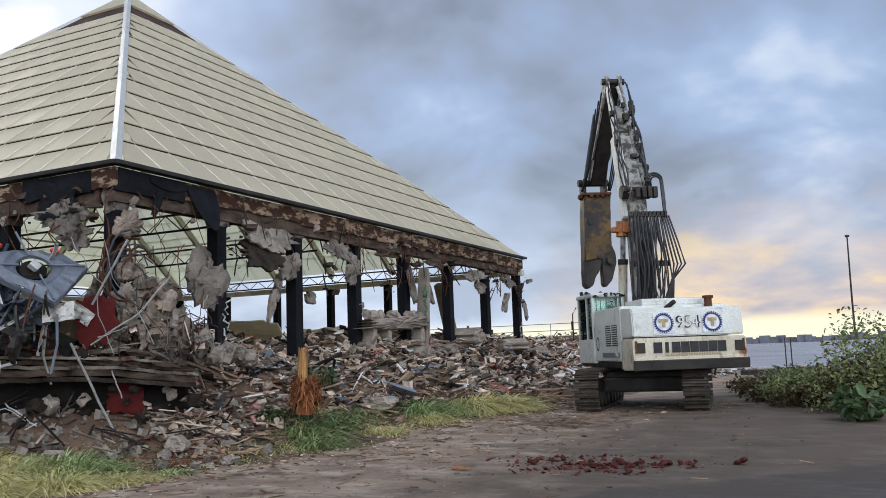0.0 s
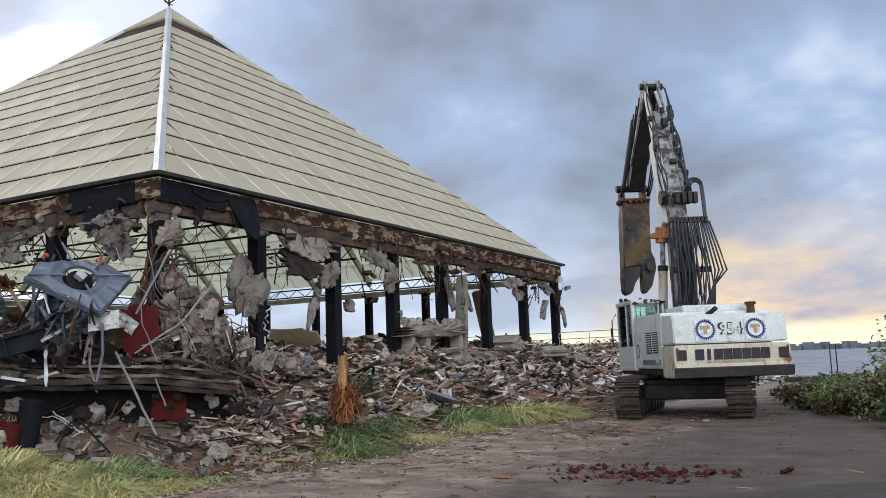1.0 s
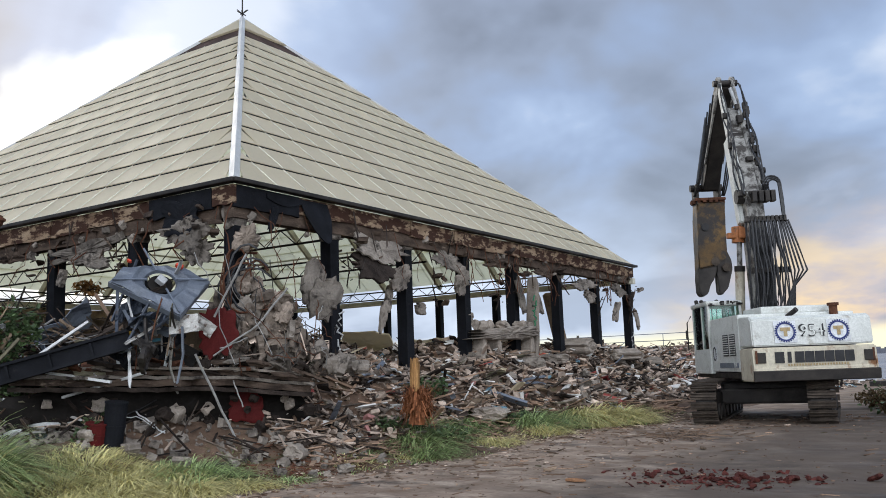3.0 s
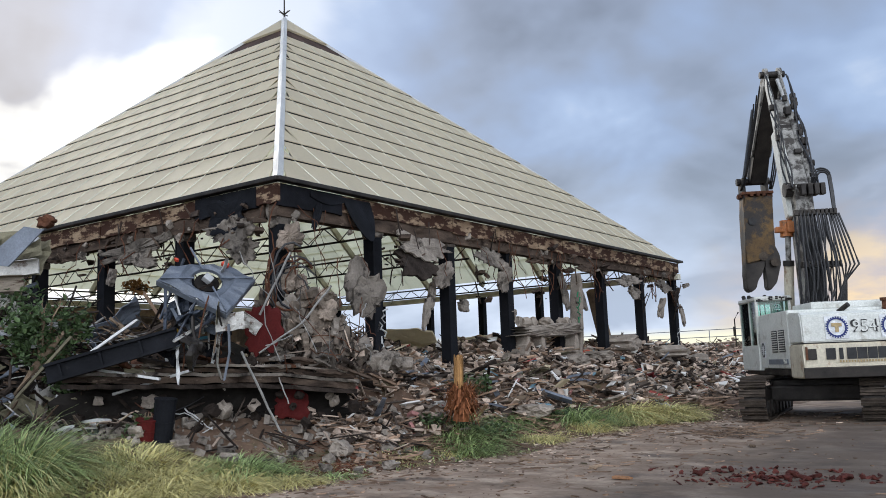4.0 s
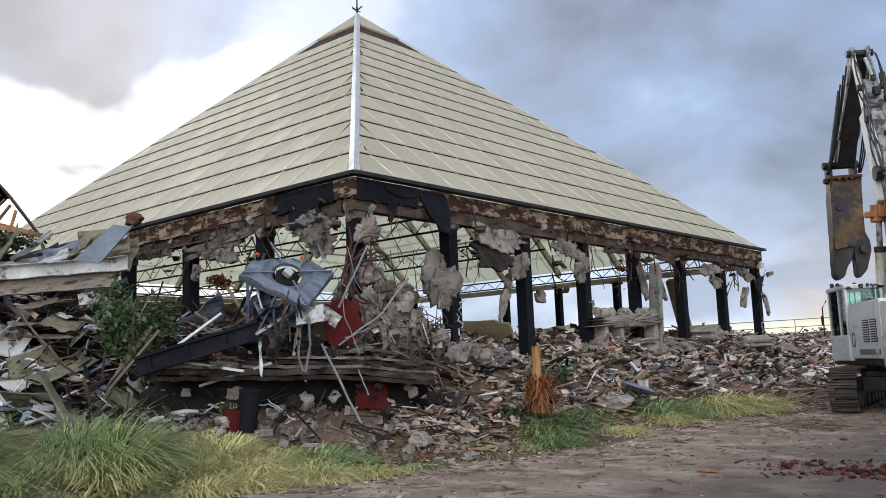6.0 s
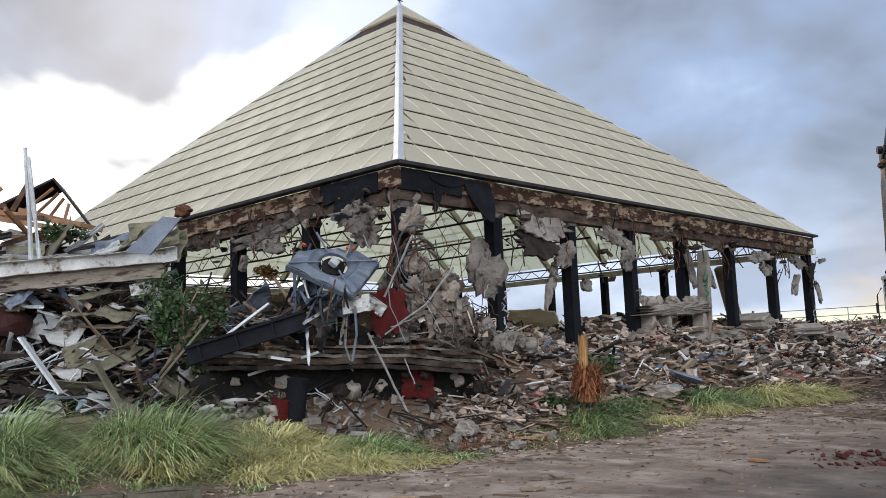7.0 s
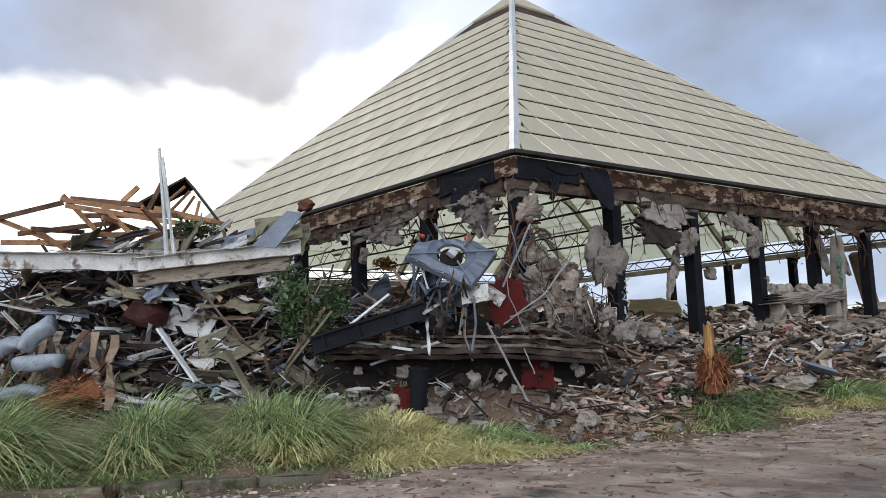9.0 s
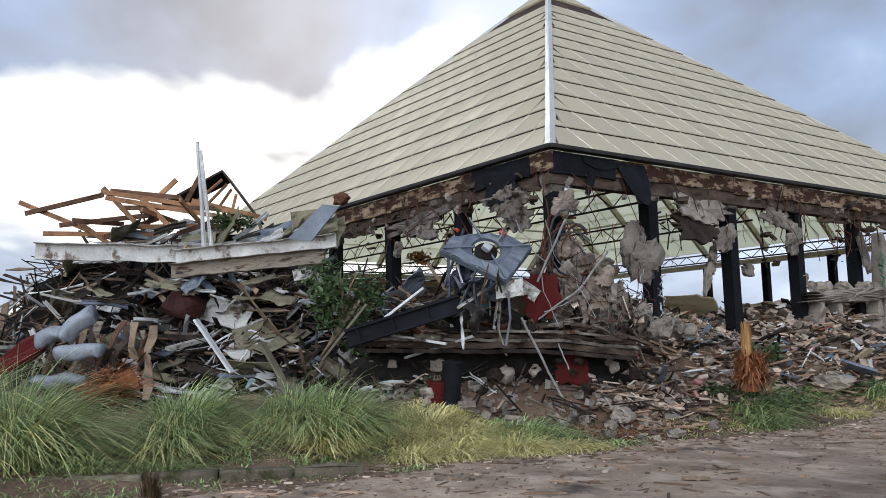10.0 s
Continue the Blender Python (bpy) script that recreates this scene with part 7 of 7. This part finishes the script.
# ---- plants ----
def blades(name, spots, mat, seed, label, height=(0.5, 1.0), lean=(0.3, 1.1), width=0.012, spread=0.25, kind="stuff", group="", wind=(0.0, 0.0)):
    """A tuft of long arching blades; spots are (x, y, how many)."""
    r3 = random.Random(seed)
    vs, fs = [], []
    for x0, y0, count, rad in spots:
        for k in range(count):
            a = r3.uniform(0, 6.283)
            r = rad * r3.random() ** 0.7
            x, y = x0 + r * math.cos(a), y0 + r * math.sin(a)
            z = gz(x, y) - 0.03
            h = r3.uniform(*height) * (1 - 0.68 * (r / max(rad, 0.01)) ** 2)
            ln = r3.uniform(*lean) * h
            da = a + r3.gauss(0, 0.7)
            dx, dy = math.cos(da) * ln + wind[0] * h, math.sin(da) * ln + wind[1] * h
            w = width * r3.uniform(0.6, 1.4)
            sx, sy = -math.sin(da) * w, math.cos(da) * w
            n0 = len(vs)
            n = 5
            for i in range(n + 1):
                q = i / n
                px, py = x + dx * q ** 1.6, y + dy * q ** 1.6
                pz = z + h * (q * 1.2 - 0.62 * q ** 2.6 * min(1.7, ln / h + 0.2))
                t = 1 - q * 0.85
                vs += [(px - sx * t, py - sy * t, pz), (px + sx * t, py + sy * t, pz)]
            fs += [(n0 + 2 * i, n0 + 2 * i + 1, n0 + 2 * i + 3, n0 + 2 * i + 2) for i in range(n)]
    ob = raw(name, vs, fs, mat)
    return tagged(ob, label, "grass", group, kind)


TUFTS = [(-1.35, -9.5, 0.75, 1.45), (-2.2, -10.4, 0.85, 1.7), (-2.6, -9.0, 0.6, 1.1), (-1.5, -7.0, 0.75, 1.1), (-0.95, -7.4, 0.55, 0.85), (0.05, -5.15, 0.75, 1.0), (-0.55, -5.5, 0.55, 0.95)]
for k, (x, y, r, h) in enumerate(TUFTS):
    blades("grass_tuft", [(x, y, 2100, r)], GRASS, k, "dense tuft of long arching green grass", (h * 0.4, h * 1.45), (0.35, 1.6), 0.011, kind="stuff", wind=(0.22, 0.26))
    blades("dry_grass_tuft", [(x + 0.1, y - 0.1, 480, r)], STRAW, k + 50, "dry straw-coloured blades in the green tuft", (h * 0.4, h * 1.3), (0.5, 1.8), 0.014, kind="stuff", wind=(0.3, 0.3))
# flattened straw and green mats on the bank
for k, (x, y, r, n, mat, h) in enumerate(((0.0, -3.1, 0.9, 1700, STRAW, 0.32), (0.8, -2.7, 0.9, 1500, STRAW, 0.28), (0.6, -4.0, 0.7, 900, STRAW, 0.3), (1.2, -1.9, 0.9, 1500, GRASS, 0.42), (0.9, -5.3, 0.8, 600, GRASS, 0.18), (0.1, -6.6, 0.7, 500, GRASS, 0.2), (0.2, -7.8, 0.7, 700, GRASS, 0.25), (0.35, -5.4, 0.6, 900, STRAW, 0.4), (1.4, -3.6, 0.75, 2400, STRAW, 0.3), (0.9, -3.1, 0.7, 2200, STRAW, 0.3), (1.9, -2.7, 0.6, 1600, STRAW, 0.35), (2.2, -1.9, 0.6, 1000, STRAW, 0.25), (1.5, -4.5, 0.5, 900, STRAW, 0.3), (0.2, -5.2, 0.6, 700, STRAW, 0.25), (-0.2, -8.8, 0.5, 500, GRASS, 0.3),
                                          (2.1, 1.0, 0.7, 500, STRAW, 0.16), (2.4, 2.2, 0.6, 400, STRAW, 0.16), (2.6, 5.6, 0.9, 500, STRAW, 0.2), (2.1, 3.2, 0.8, 1500, GRASS, 0.5), (1.7, 4.2, 0.8, 1300, GRASS, 0.5), (2.7, 2.6, 0.5, 500, GRASS, 0.4), (2.5, 7.6, 0.7, 1400, GRASS, 0.6), (3.3, 9.2, 0.8, 2600, STRAW, 0.6), (3.9, 10.2, 0.7, 2000, STRAW, 0.5), (3.9, 10.0, 0.6, 500, GRASS, 0.45), (1.6, 6.0, 0.7, 900, GRASS, 0.4), (1.2, 3.6, 0.6, 700, GRASS, 0.35), (2.9, 5.0, 0.6, 700, STRAW, 0.25), (3.1, 7.0, 0.5, 700, STRAW, 0.4), (2.9, 8.6, 0.5, 600, GRASS, 0.6), (2.4, -1.0, 0.4, 300, GRASS, 0.2), (1.9, 1.6, 0.5, 300, GRASS, 0.25))):
    blades("lying_grass" if mat is STRAW else "green_grass", [(x, y, int(n * 0.6), r)], mat, k + 200, "wind-flattened straw-coloured grass on the bank" if mat is STRAW else "low green grass on the bank", (h * 0.4, h * 1.45), (0.6, 2.2), 0.015, kind="stuff", wind=(0.5, 0.2))
weeds = []
r9 = random.Random(90)
for k in range(430):
    y = r9.uniform(-10, 14)
    x = road_edge(y) - r9.uniform(-0.1, 1.8)
    if k > 260:
        y = r9.uniform(-11, -2)
        x = road_edge(y) - r9.uniform(0.1, 2.6)
    weeds.append((x, y, 22, 0.2))
blades("weed_cover", weeds, GRASS, 91, "scattered low green weeds along the road edge", (0.05, 0.17), (0.4, 1.5), 0.012, kind="stuff")
straws = [(road_edge(y) - r9.uniform(0.0, 2.4), y, 10, 0.35) for y in [r9.uniform(-10, 12) for _ in range(420)]]
blades("loose_straw", straws, STRAW, 92, "loose straw strewn along the bank", (0.05, 0.12), (2.0, 5.0), 0.007, kind="stuff")


def leaf_cloud(name, centre, size, count, leaf, mat, seed, parent=None, up_only=True):
    """Many separate leaves in an uneven mass."""
    r3 = random.Random(seed)
    vs, fs = [], []
    subs = [(Vector((r3.uniform(-0.75, 0.75) * size[0], r3.uniform(-0.75, 0.75) * size[1], r3.uniform(0.0, 0.75) * size[2])), r3.uniform(0.25, 0.5)) for _ in range(12)]
    for k in range(count):
        c, q = r3.choice(subs)
        d = Vector((r3.gauss(0, 1), r3.gauss(0, 1), r3.gauss(0, 0.8))).normalized()
        p = Vector(centre) + c + Vector((d.x * size[0], d.y * size[1], d.z * size[2])) * q * r3.uniform(0.5, 1.05)
        if p.z < centre[2]:
            p.z = centre[2] + r3.random() * 0.2
        l = leaf * r3.uniform(0.6, 1.3)
        m = Euler((r3.gauss(0.3, 0.6), r3.gauss(0, 0.6), r3.uniform(0, 6.28))).to_matrix()
        n0 = len(vs)
        for u, v, z in ((0, 0, 0), (0.35, 0.26, 0.05), (0.75, 0.22, 0.02), (1, 0, -0.1), (0.75, -0.22, 0.02), (0.35, -0.26, 0.05)):
            vs.append(tuple(p + m @ Vector((u * l, v * l, z * l))))
        fs += [(n0, n0 + 1, n0 + 2, n0 + 3), (n0, n0 + 3, n0 + 4, n0 + 5)]
    return raw(name, vs, fs, mat, parent)


def bush(x, y, size, count, leaf, seed, label, mat=LEAF, name="bush", z=None, dry=0.2):
    z = gz(x, y) if z is None else z
    b = thing(name, T(x, y, z), label, "bush")
    r3 = random.Random(seed)
    for k in range(7):
        bm = bmesh.new()
        e = Vector((r3.uniform(-0.7, 0.7) * size[0], r3.uniform(-0.7, 0.7) * size[1], r3.uniform(0.6, 1.1) * size[2]))
        tube(bm, sag((0, 0, 0), e, -0.15 * e.length, 5, 0.04, r3), 0.03, 5, 0.008)
        part("branch", bm, WOOD, b)
    leaf_cloud("foliage", (0, 0, 0.05), size, int(count * (1 - dry)), leaf, mat, seed, b)
    if dry:
        leaf_cloud("brown_foliage", (0, 0, 0.02), (size[0], size[1], size[2] * 0.7), int(count * dry), leaf, LEAF_DRY, seed + 1, b)
    return b


# cut branches piled at the yard's edge
bush(13.4, 10.6, (1.8, 1.6, 2.0), 9000, 0.11, 5, "felled leafy branches piled beside the yard", mat=LEAF_PALE, dry=0.3)
bush(11.7, 12.3, (1.4, 1.2, 1.0), 4500, 0.11, 6, "felled drying branches piled beside the yard", mat=LEAF_PALE, dry=0.55)
bush(14.4, 12.4, (1.8, 1.6, 2.4), 6000, 0.11, 7, "felled leafy branches piled beside the yard", mat=LEAF_PALE, dry=0.2)
bush(10.6, 14.2, (1.0, 1.0, 0.45), 900, 0.15, 8, "low brown branches on the concrete", dry=0.7)
bush(12.55, 7.9, (0.45, 0.45, 0.65), 260, 0.26, 9, "young broad-leaved green plant", dry=0.0)
bush(-3.3, -3.0, (0.7, 0.7, 1.5), 1500, 0.13, 10, "green shrub growing out of the debris", z=2.05, dry=0.05)
bush(-2.6, -2.5, (0.8, 0.6, 0.7), 900, 0.12, 11, "green shrub growing out of the debris", z=1.5, dry=0.05)
bush(-8.0, 1.2, (0.7, 0.6, 1.6), 500, 0.15, 12, "green shrub inside the pavilion", z=2.2, dry=0.0)
bush(-0.75, -2.5, (0.35, 0.35, 0.5), 200, 0.12, 13, "yellowish weed by the drum", z=0.7, dry=0.1)
bush(1.0, 5.3, (0.5, 0.5, 0.35), 350, 0.12, 14, "low green weed on the rubble", z=1.15, dry=0.1)
bush(-6.9, -4.0, (0.5, 0.5, 0.4), 260, 0.14, 15, "withered green sprig on the heap", z=4.6, dry=0.2)
bush(2.4, 3.9, (0.7, 0.6, 0.3), 500, 0.1, 16, "low green weed on the bank", dry=0.1)
bush(1.5, 3.3, (0.6, 0.5, 0.3), 420, 0.1, 21, "low green weed on the bank", dry=0.15)
bush(0.3, 7.6, (0.5, 0.5, 0.3), 300, 0.12, 22, "low green weed on the rubble", z=1.25, dry=0.1)
bush(1.9, 7.2, (0.6, 0.5, 0.25), 350, 0.1, 23, "low green weed on the bank", dry=0.2)
bush(10.3, 16.8, (1.7, 1.3, 0.8), 2600, 0.13, 24, "felled browned branches piled beside the yard", dry=0.75)
bush(11.4, 20.0, (2.2, 1.5, 0.8), 2200, 0.15, 25, "felled browned branches piled beside the yard", dry=0.7)
bush(-7.2, 1.6, (0.4, 0.4, 0.3), 160, 0.14, 17, "orange flowering sprig inside the pavilion", mat=PALM, z=4.0, dry=0.0)


REDPALM = material("red_brown_palm_fibre", (0.30, 0.115, 0.05), (0.13, 0.05, 0.025), rough=0.95, scale=4, fine=30, bump=0.3, per="island", spread=0.5)


def palm_stump(x, y, z, h, lean, seed, label, yaw=0.0):
    b = thing("palm_stump", T(x, y, z) @ rz(yaw) @ Matrix.Rotation(radians(lean), 4, "Y"), label, "palm stump")
    r3 = random.Random(seed)
    bm = bmesh.new()
    tube(bm, [(0, 0, -0.2), (0.02, 0, h * 0.25), (-0.05, 0, h * 0.5)], 0.17, 12, 0.06)
    part("core", bm, REDPALM, b)
    vs, fs = [], []
    for k in range(820):
        a = r3.uniform(0, 6.28)
        z0 = r3.uniform(-0.05, h * 0.5)
        l = r3.uniform(0.15, 0.5) * h * (1.1 if r3.random() < 0.25 else 0.7)
        r0 = 0.33 * (1 - 2.6 * max(0, z0 / h - 0.12) ** 2) * r3.uniform(0.6, 1.05)
        out = r3.gauss(0.05, 0.08)
        l *= r3.choice((0.5, 0.35, -0.4, -0.6))
        if z0 + l > h * 0.58:
            l = -abs(l)
        p = Vector((r0 * math.cos(a), r0 * math.sin(a), z0))
        q = p + Vector((math.cos(a) * out, math.sin(a) * out, l))
        s = Vector((-math.sin(a), math.cos(a), r3.uniform(-0.3, 0.3))) * r3.uniform(0.008, 0.026)
        n0 = len(vs)
        vs += [tuple(p - s), tuple(p + s), tuple(q + s * 0.3), tuple(q - s * 0.3)]
        fs.append((n0, n0 + 1, n0 + 2, n0 + 3))
    raw("fibre", vs, fs, REDPALM, b)
    vs, fs = [], []
    for k in range(260):      # pale splintered heartwood above
        a, r0 = r3.uniform(0, 6.28), 0.095 * math.sqrt(r3.random())
        p = Vector((-0.06 + r0 * math.cos(a), r0 * math.sin(a), h * 0.4))
        q = Vector((-0.09 + r0 * 1.2 * math.cos(a), r0 * 1.2 * math.sin(a), h * r3.uniform(0.8, 1.08)))
        s = Vector((-math.sin(a), math.cos(a), 0)) * r3.uniform(0.008, 0.022)
        n0 = len(vs)
        vs += [tuple(p - s), tuple(p + s), tuple(q + s * 0.4), tuple(q - s * 0.4)]
        fs.append((n0, n0 + 1, n0 + 2, n0 + 3))
    raw("heartwood", vs, fs, PALM, b)


palm_stump(2.2, 3.0, 0.86, 1.08, 4, 1, "splintered orange palm stump standing in rubble")
palm_stump(-2.35, -7.75, 1.25, 1.5, -112, 2, "fallen orange palm stump with frayed fibres", 40)
for k, (x, y) in enumerate(((1.75, -8.55), (-3.8, -9.4))):
    blades("dry_frond", [(x, y, 160, 0.12)], LEAF_DRY, 70 + k, "dry brown palm frond leaning on the kerb", (0.3, 0.5), (0.1, 0.5), 0.01, kind="stuff")

# ---- yard edge and clutter on the road ----
kerb = thing("kerb", T(0, 0, 0), "mossy broken concrete kerb along the bank", "kerb", kind="structure")
r4 = random.Random(14)
MOSS = material("mossy_kerb_concrete", (0.20, 0.175, 0.13), (0.09, 0.078, 0.055), rough=0.95, scale=3.0, fine=25, bump=0.7, stain=(0.07, 0.075, 0.03), stain_at=(0.48, 0.62), per="object", spread=0.3)
for k in range(8):
    bm = bmesh.new()
    box(bm, (0, 0, 0), (0.94, 0.24, 0.24), None, 0.03)
    bmesh.ops.subdivide_edges(bm, edges=list(bm.edges), cuts=1)
    for v in bm.verts:
        v.co += Vector((0, noise.noise(v.co * 4 + Vector((k, 0, 0))), noise.noise(v.co * 4 + Vector((0, k, 0))))) * 0.045
    ob = part("kerb_stone", bm, MOSS, kerb)
    y = -12.2 + 0.86 * k
    ob.matrix_world = T(1.45 + 0.51 * (y + 7) + r4.uniform(-0.02, 0.02), y, 0.06 + r4.uniform(-0.03, 0.02)) @ rz(63 + r4.uniform(-2.5, 2.5))
bits = []
for k in range(3600):
    y = r4.uniform(-9, 14)
    x = road_edge(y) + abs(r4.gauss(0, 1.2)) - 0.9
    s = r4.choice((0.008, 0.012, 0.018, 0.026, 0.045)) * r4.uniform(0.7, 1.3)
    bits.append(((x, y, gz(x, y) + s * 0.25), (s * r4.uniform(0.8, 4), s, s * 0.4), Euler((0, 0, r4.uniform(0, 6.28))).to_matrix(), 0.3))
tagged(scatter("road_grit", bits[:2300], CONC_I), "small stones and chips strewn on the road edge", "rubble", kind="stuff")
tagged(scatter("road_litter", bits[2300:], BROWN_I), "dark splinters and leaves strewn on the road", "litter", kind="stuff")
yard = []
for k in range(2600):      # mud crumbs, bark and twigs over the yard, thicker towards the bank
    y = r4.uniform(-8, 14)
    x = road_edge(y) + abs(r4.gauss(0, 3.4))
    q = r4.choice((0.006, 0.01, 0.014, 0.022, 0.035)) * r4.uniform(0.7, 1.4)
    yard.append(((x, y, gz(x, y) + q * 0.2), (q * r4.choice((1.0, 1.5, 3.0, 9.0)), q, q * 0.4), Euler((0, 0, r4.uniform(0, 6.28))).to_matrix(), 0.35))
tagged(scatter("mud_crumb", yard[:1500], EARTH), "dark mud crumbs and bark over the yard", "litter", kind="stuff")
tagged(scatter("yard_chip", yard[1500:], LATH), "brown chips and twigs over the yard", "litter", kind="stuff")
red = []
for k in range(520):
    a, r = r4.uniform(0, 6.28), r4.random()
    x, y = 8.7 + (1.7 + 0.4 * math.sin(a * 3)) * r * math.cos(a), 1.35 + 1.3 * r * math.sin(a)
    s = r4.choice((0.008, 0.012, 0.012, 0.02, 0.03, 0.06)) * r4.uniform(0.7, 1.3)
    red.append(((x, y, gz(x, y) + s * 0.25), (s * 1.4, s, s * 0.3), Euler((r4.gauss(0, 0.4), r4.gauss(0, 0.4), r4.uniform(0, 6.28))).to_matrix(), 0.3))
tagged(scatter("red_shard_litter", red, REDTILE), "scattered dark red clay shards on the road", "shards", kind="stuff")
for k in range(16):
    bm = bmesh.new()
    w = r4.uniform(0.08, 0.32)
    slab_mesh(bm, w, w * 0.7, 0.045, random.Random(k), None, 4, 0.35, 0.02)
    ob = tagged(part("clay_fragment", bm, REDTILE), "large dark red clay fragment on the road", "clay fragment", "clay fragments")
    ob.matrix_world = T((9.75 if k % 3 else 8.1) + r4.gauss(0, 0.36), 1.5 + r4.gauss(0, 0.2), 0.05) @ Euler((1.57 + r4.gauss(0, 0.35), r4.gauss(0, 0.3), r4.uniform(0, 6.28))).to_matrix().to_4x4()
for k, (x, y) in enumerate(((6.9, 0.45), (5.6, -3.2), (5.9, 1.6), (7.5, 5.0), (4.2, 2.2))):
    bm = bmesh.new()
    slab_mesh(bm, 0.36, 0.12, 0.035, random.Random(k + 5), None, 5, 0.4, 0.015)
    ob = tagged(part("wood_chip", bm, WOOD_O if k == 0 else WOOD), "flat splintered piece of wood on the road", "wood piece", "wood pieces on the road")
    ob.matrix_world = T(x, y, gz(x, y) + 0.03) @ Euler((1.57, 0, 0.7 * k)).to_matrix().to_4x4()
twigs = []
for k in range(90):
    x, y = 6.3 + r4.gauss(0, 0.6), 7.2 + r4.gauss(0, 0.6)
    twigs.append(((x, y, gz(x, y) + 0.03), (r4.uniform(0.2, 0.7), 0.015, 0.015), Euler((0, r4.gauss(0, 0.1), r4.uniform(0, 6.28))).to_matrix(), 0.1))
tagged(scatter("twig_litter", twigs, BROWN_I), "loose brown twigs on the concrete", "twigs", kind="stuff")

# ---- distance ----
bm = bmesh.new()
box(bm, (-26, 44, 1.1), (60, 3.0, 3.2))
for v in bm.verts:
    v.co.z += 0.1 * noise.noise(v.co)
tagged(part("earth_wall", bm, SOILWALL), "low mossy earth wall behind the site", "wall", kind="structure")
rail = thing("railing", T(-8, 42.6, 2.7), "thin grey metal railing on the far wall", "railing")
for z in (0.35, 0.8):
    bm = bmesh.new()
    tube(bm, [(-48, 0, z), (12, 0, z)], 0.025, 6)
    part("rail", bm, STEEL, rail)
for k in range(25):
    bm = bmesh.new()
    tube(bm, [(-48 + 2.5 * k, 0, 0), (-48 + 2.5 * k, 0, 0.8)], 0.025, 6)
    part("rail_post", bm, STEEL, rail)
bm = bmesh.new()
box(bm, (13.6, 42, 0.9), (6.5, 0.3, 1.75))
tagged(part("white_wall", bm, SEAWALL), "pale grey-blue boundary wall far behind the yard", "wall", kind="structure")
mast = thing("flag_mast", T(12.0, 60, 0), "slender bare metal mast", "mast")
bm = bmesh.new()
tube(bm, [(0, 0, 0), (0, 0, 5), (0.05, 0, 9.6)], 0.09, 8, 0.05)
part("pole", bm, GUNK, mast)
bm = bmesh.new()
tube(bm, [(0.05, 0, 9.55), (0.05, 0, 9.7)], 0.16, 8)
part("finial", bm, GUNK, mast)
bm = bmesh.new()      # far town on the other shore
r5 = random.Random(44)
x = -1500
while x < 1500:
    w = r5.uniform(7, 20)
    h = r5.uniform(9, 16) + 3 * noise.noise(Vector((x * 0.01, 0, 0)))
    box(bm, (x + w / 2, 1900 + r5.uniform(-30, 30), h / 2), (w, 30, h))
    x += w * r5.uniform(0.5, 0.95)
tagged(part("far_shore", bm, SHORE), "hazy low town on the far shore", "town", kind="structure")
for k, (x, y, w, h) in enumerate(((8.6, 40, 0.06, 1.9), (8.9, 40, 0.06, 1.9), (9.6, 38, 1.6, 0.3), (7.6, 36, 1.8, 0.25))):
    bm = bmesh.new()
    box(bm, (x, y, h / 2 + 0.15), (w, w * 0.6 + 0.05, h), None, 0.01)
    tagged(part("site_post" if h > 1 else "timber_stack", bm, GUNK), "dark post beyond the yard" if h > 1 else "dark stacked timber beyond the yard", "post" if h > 1 else "timber")
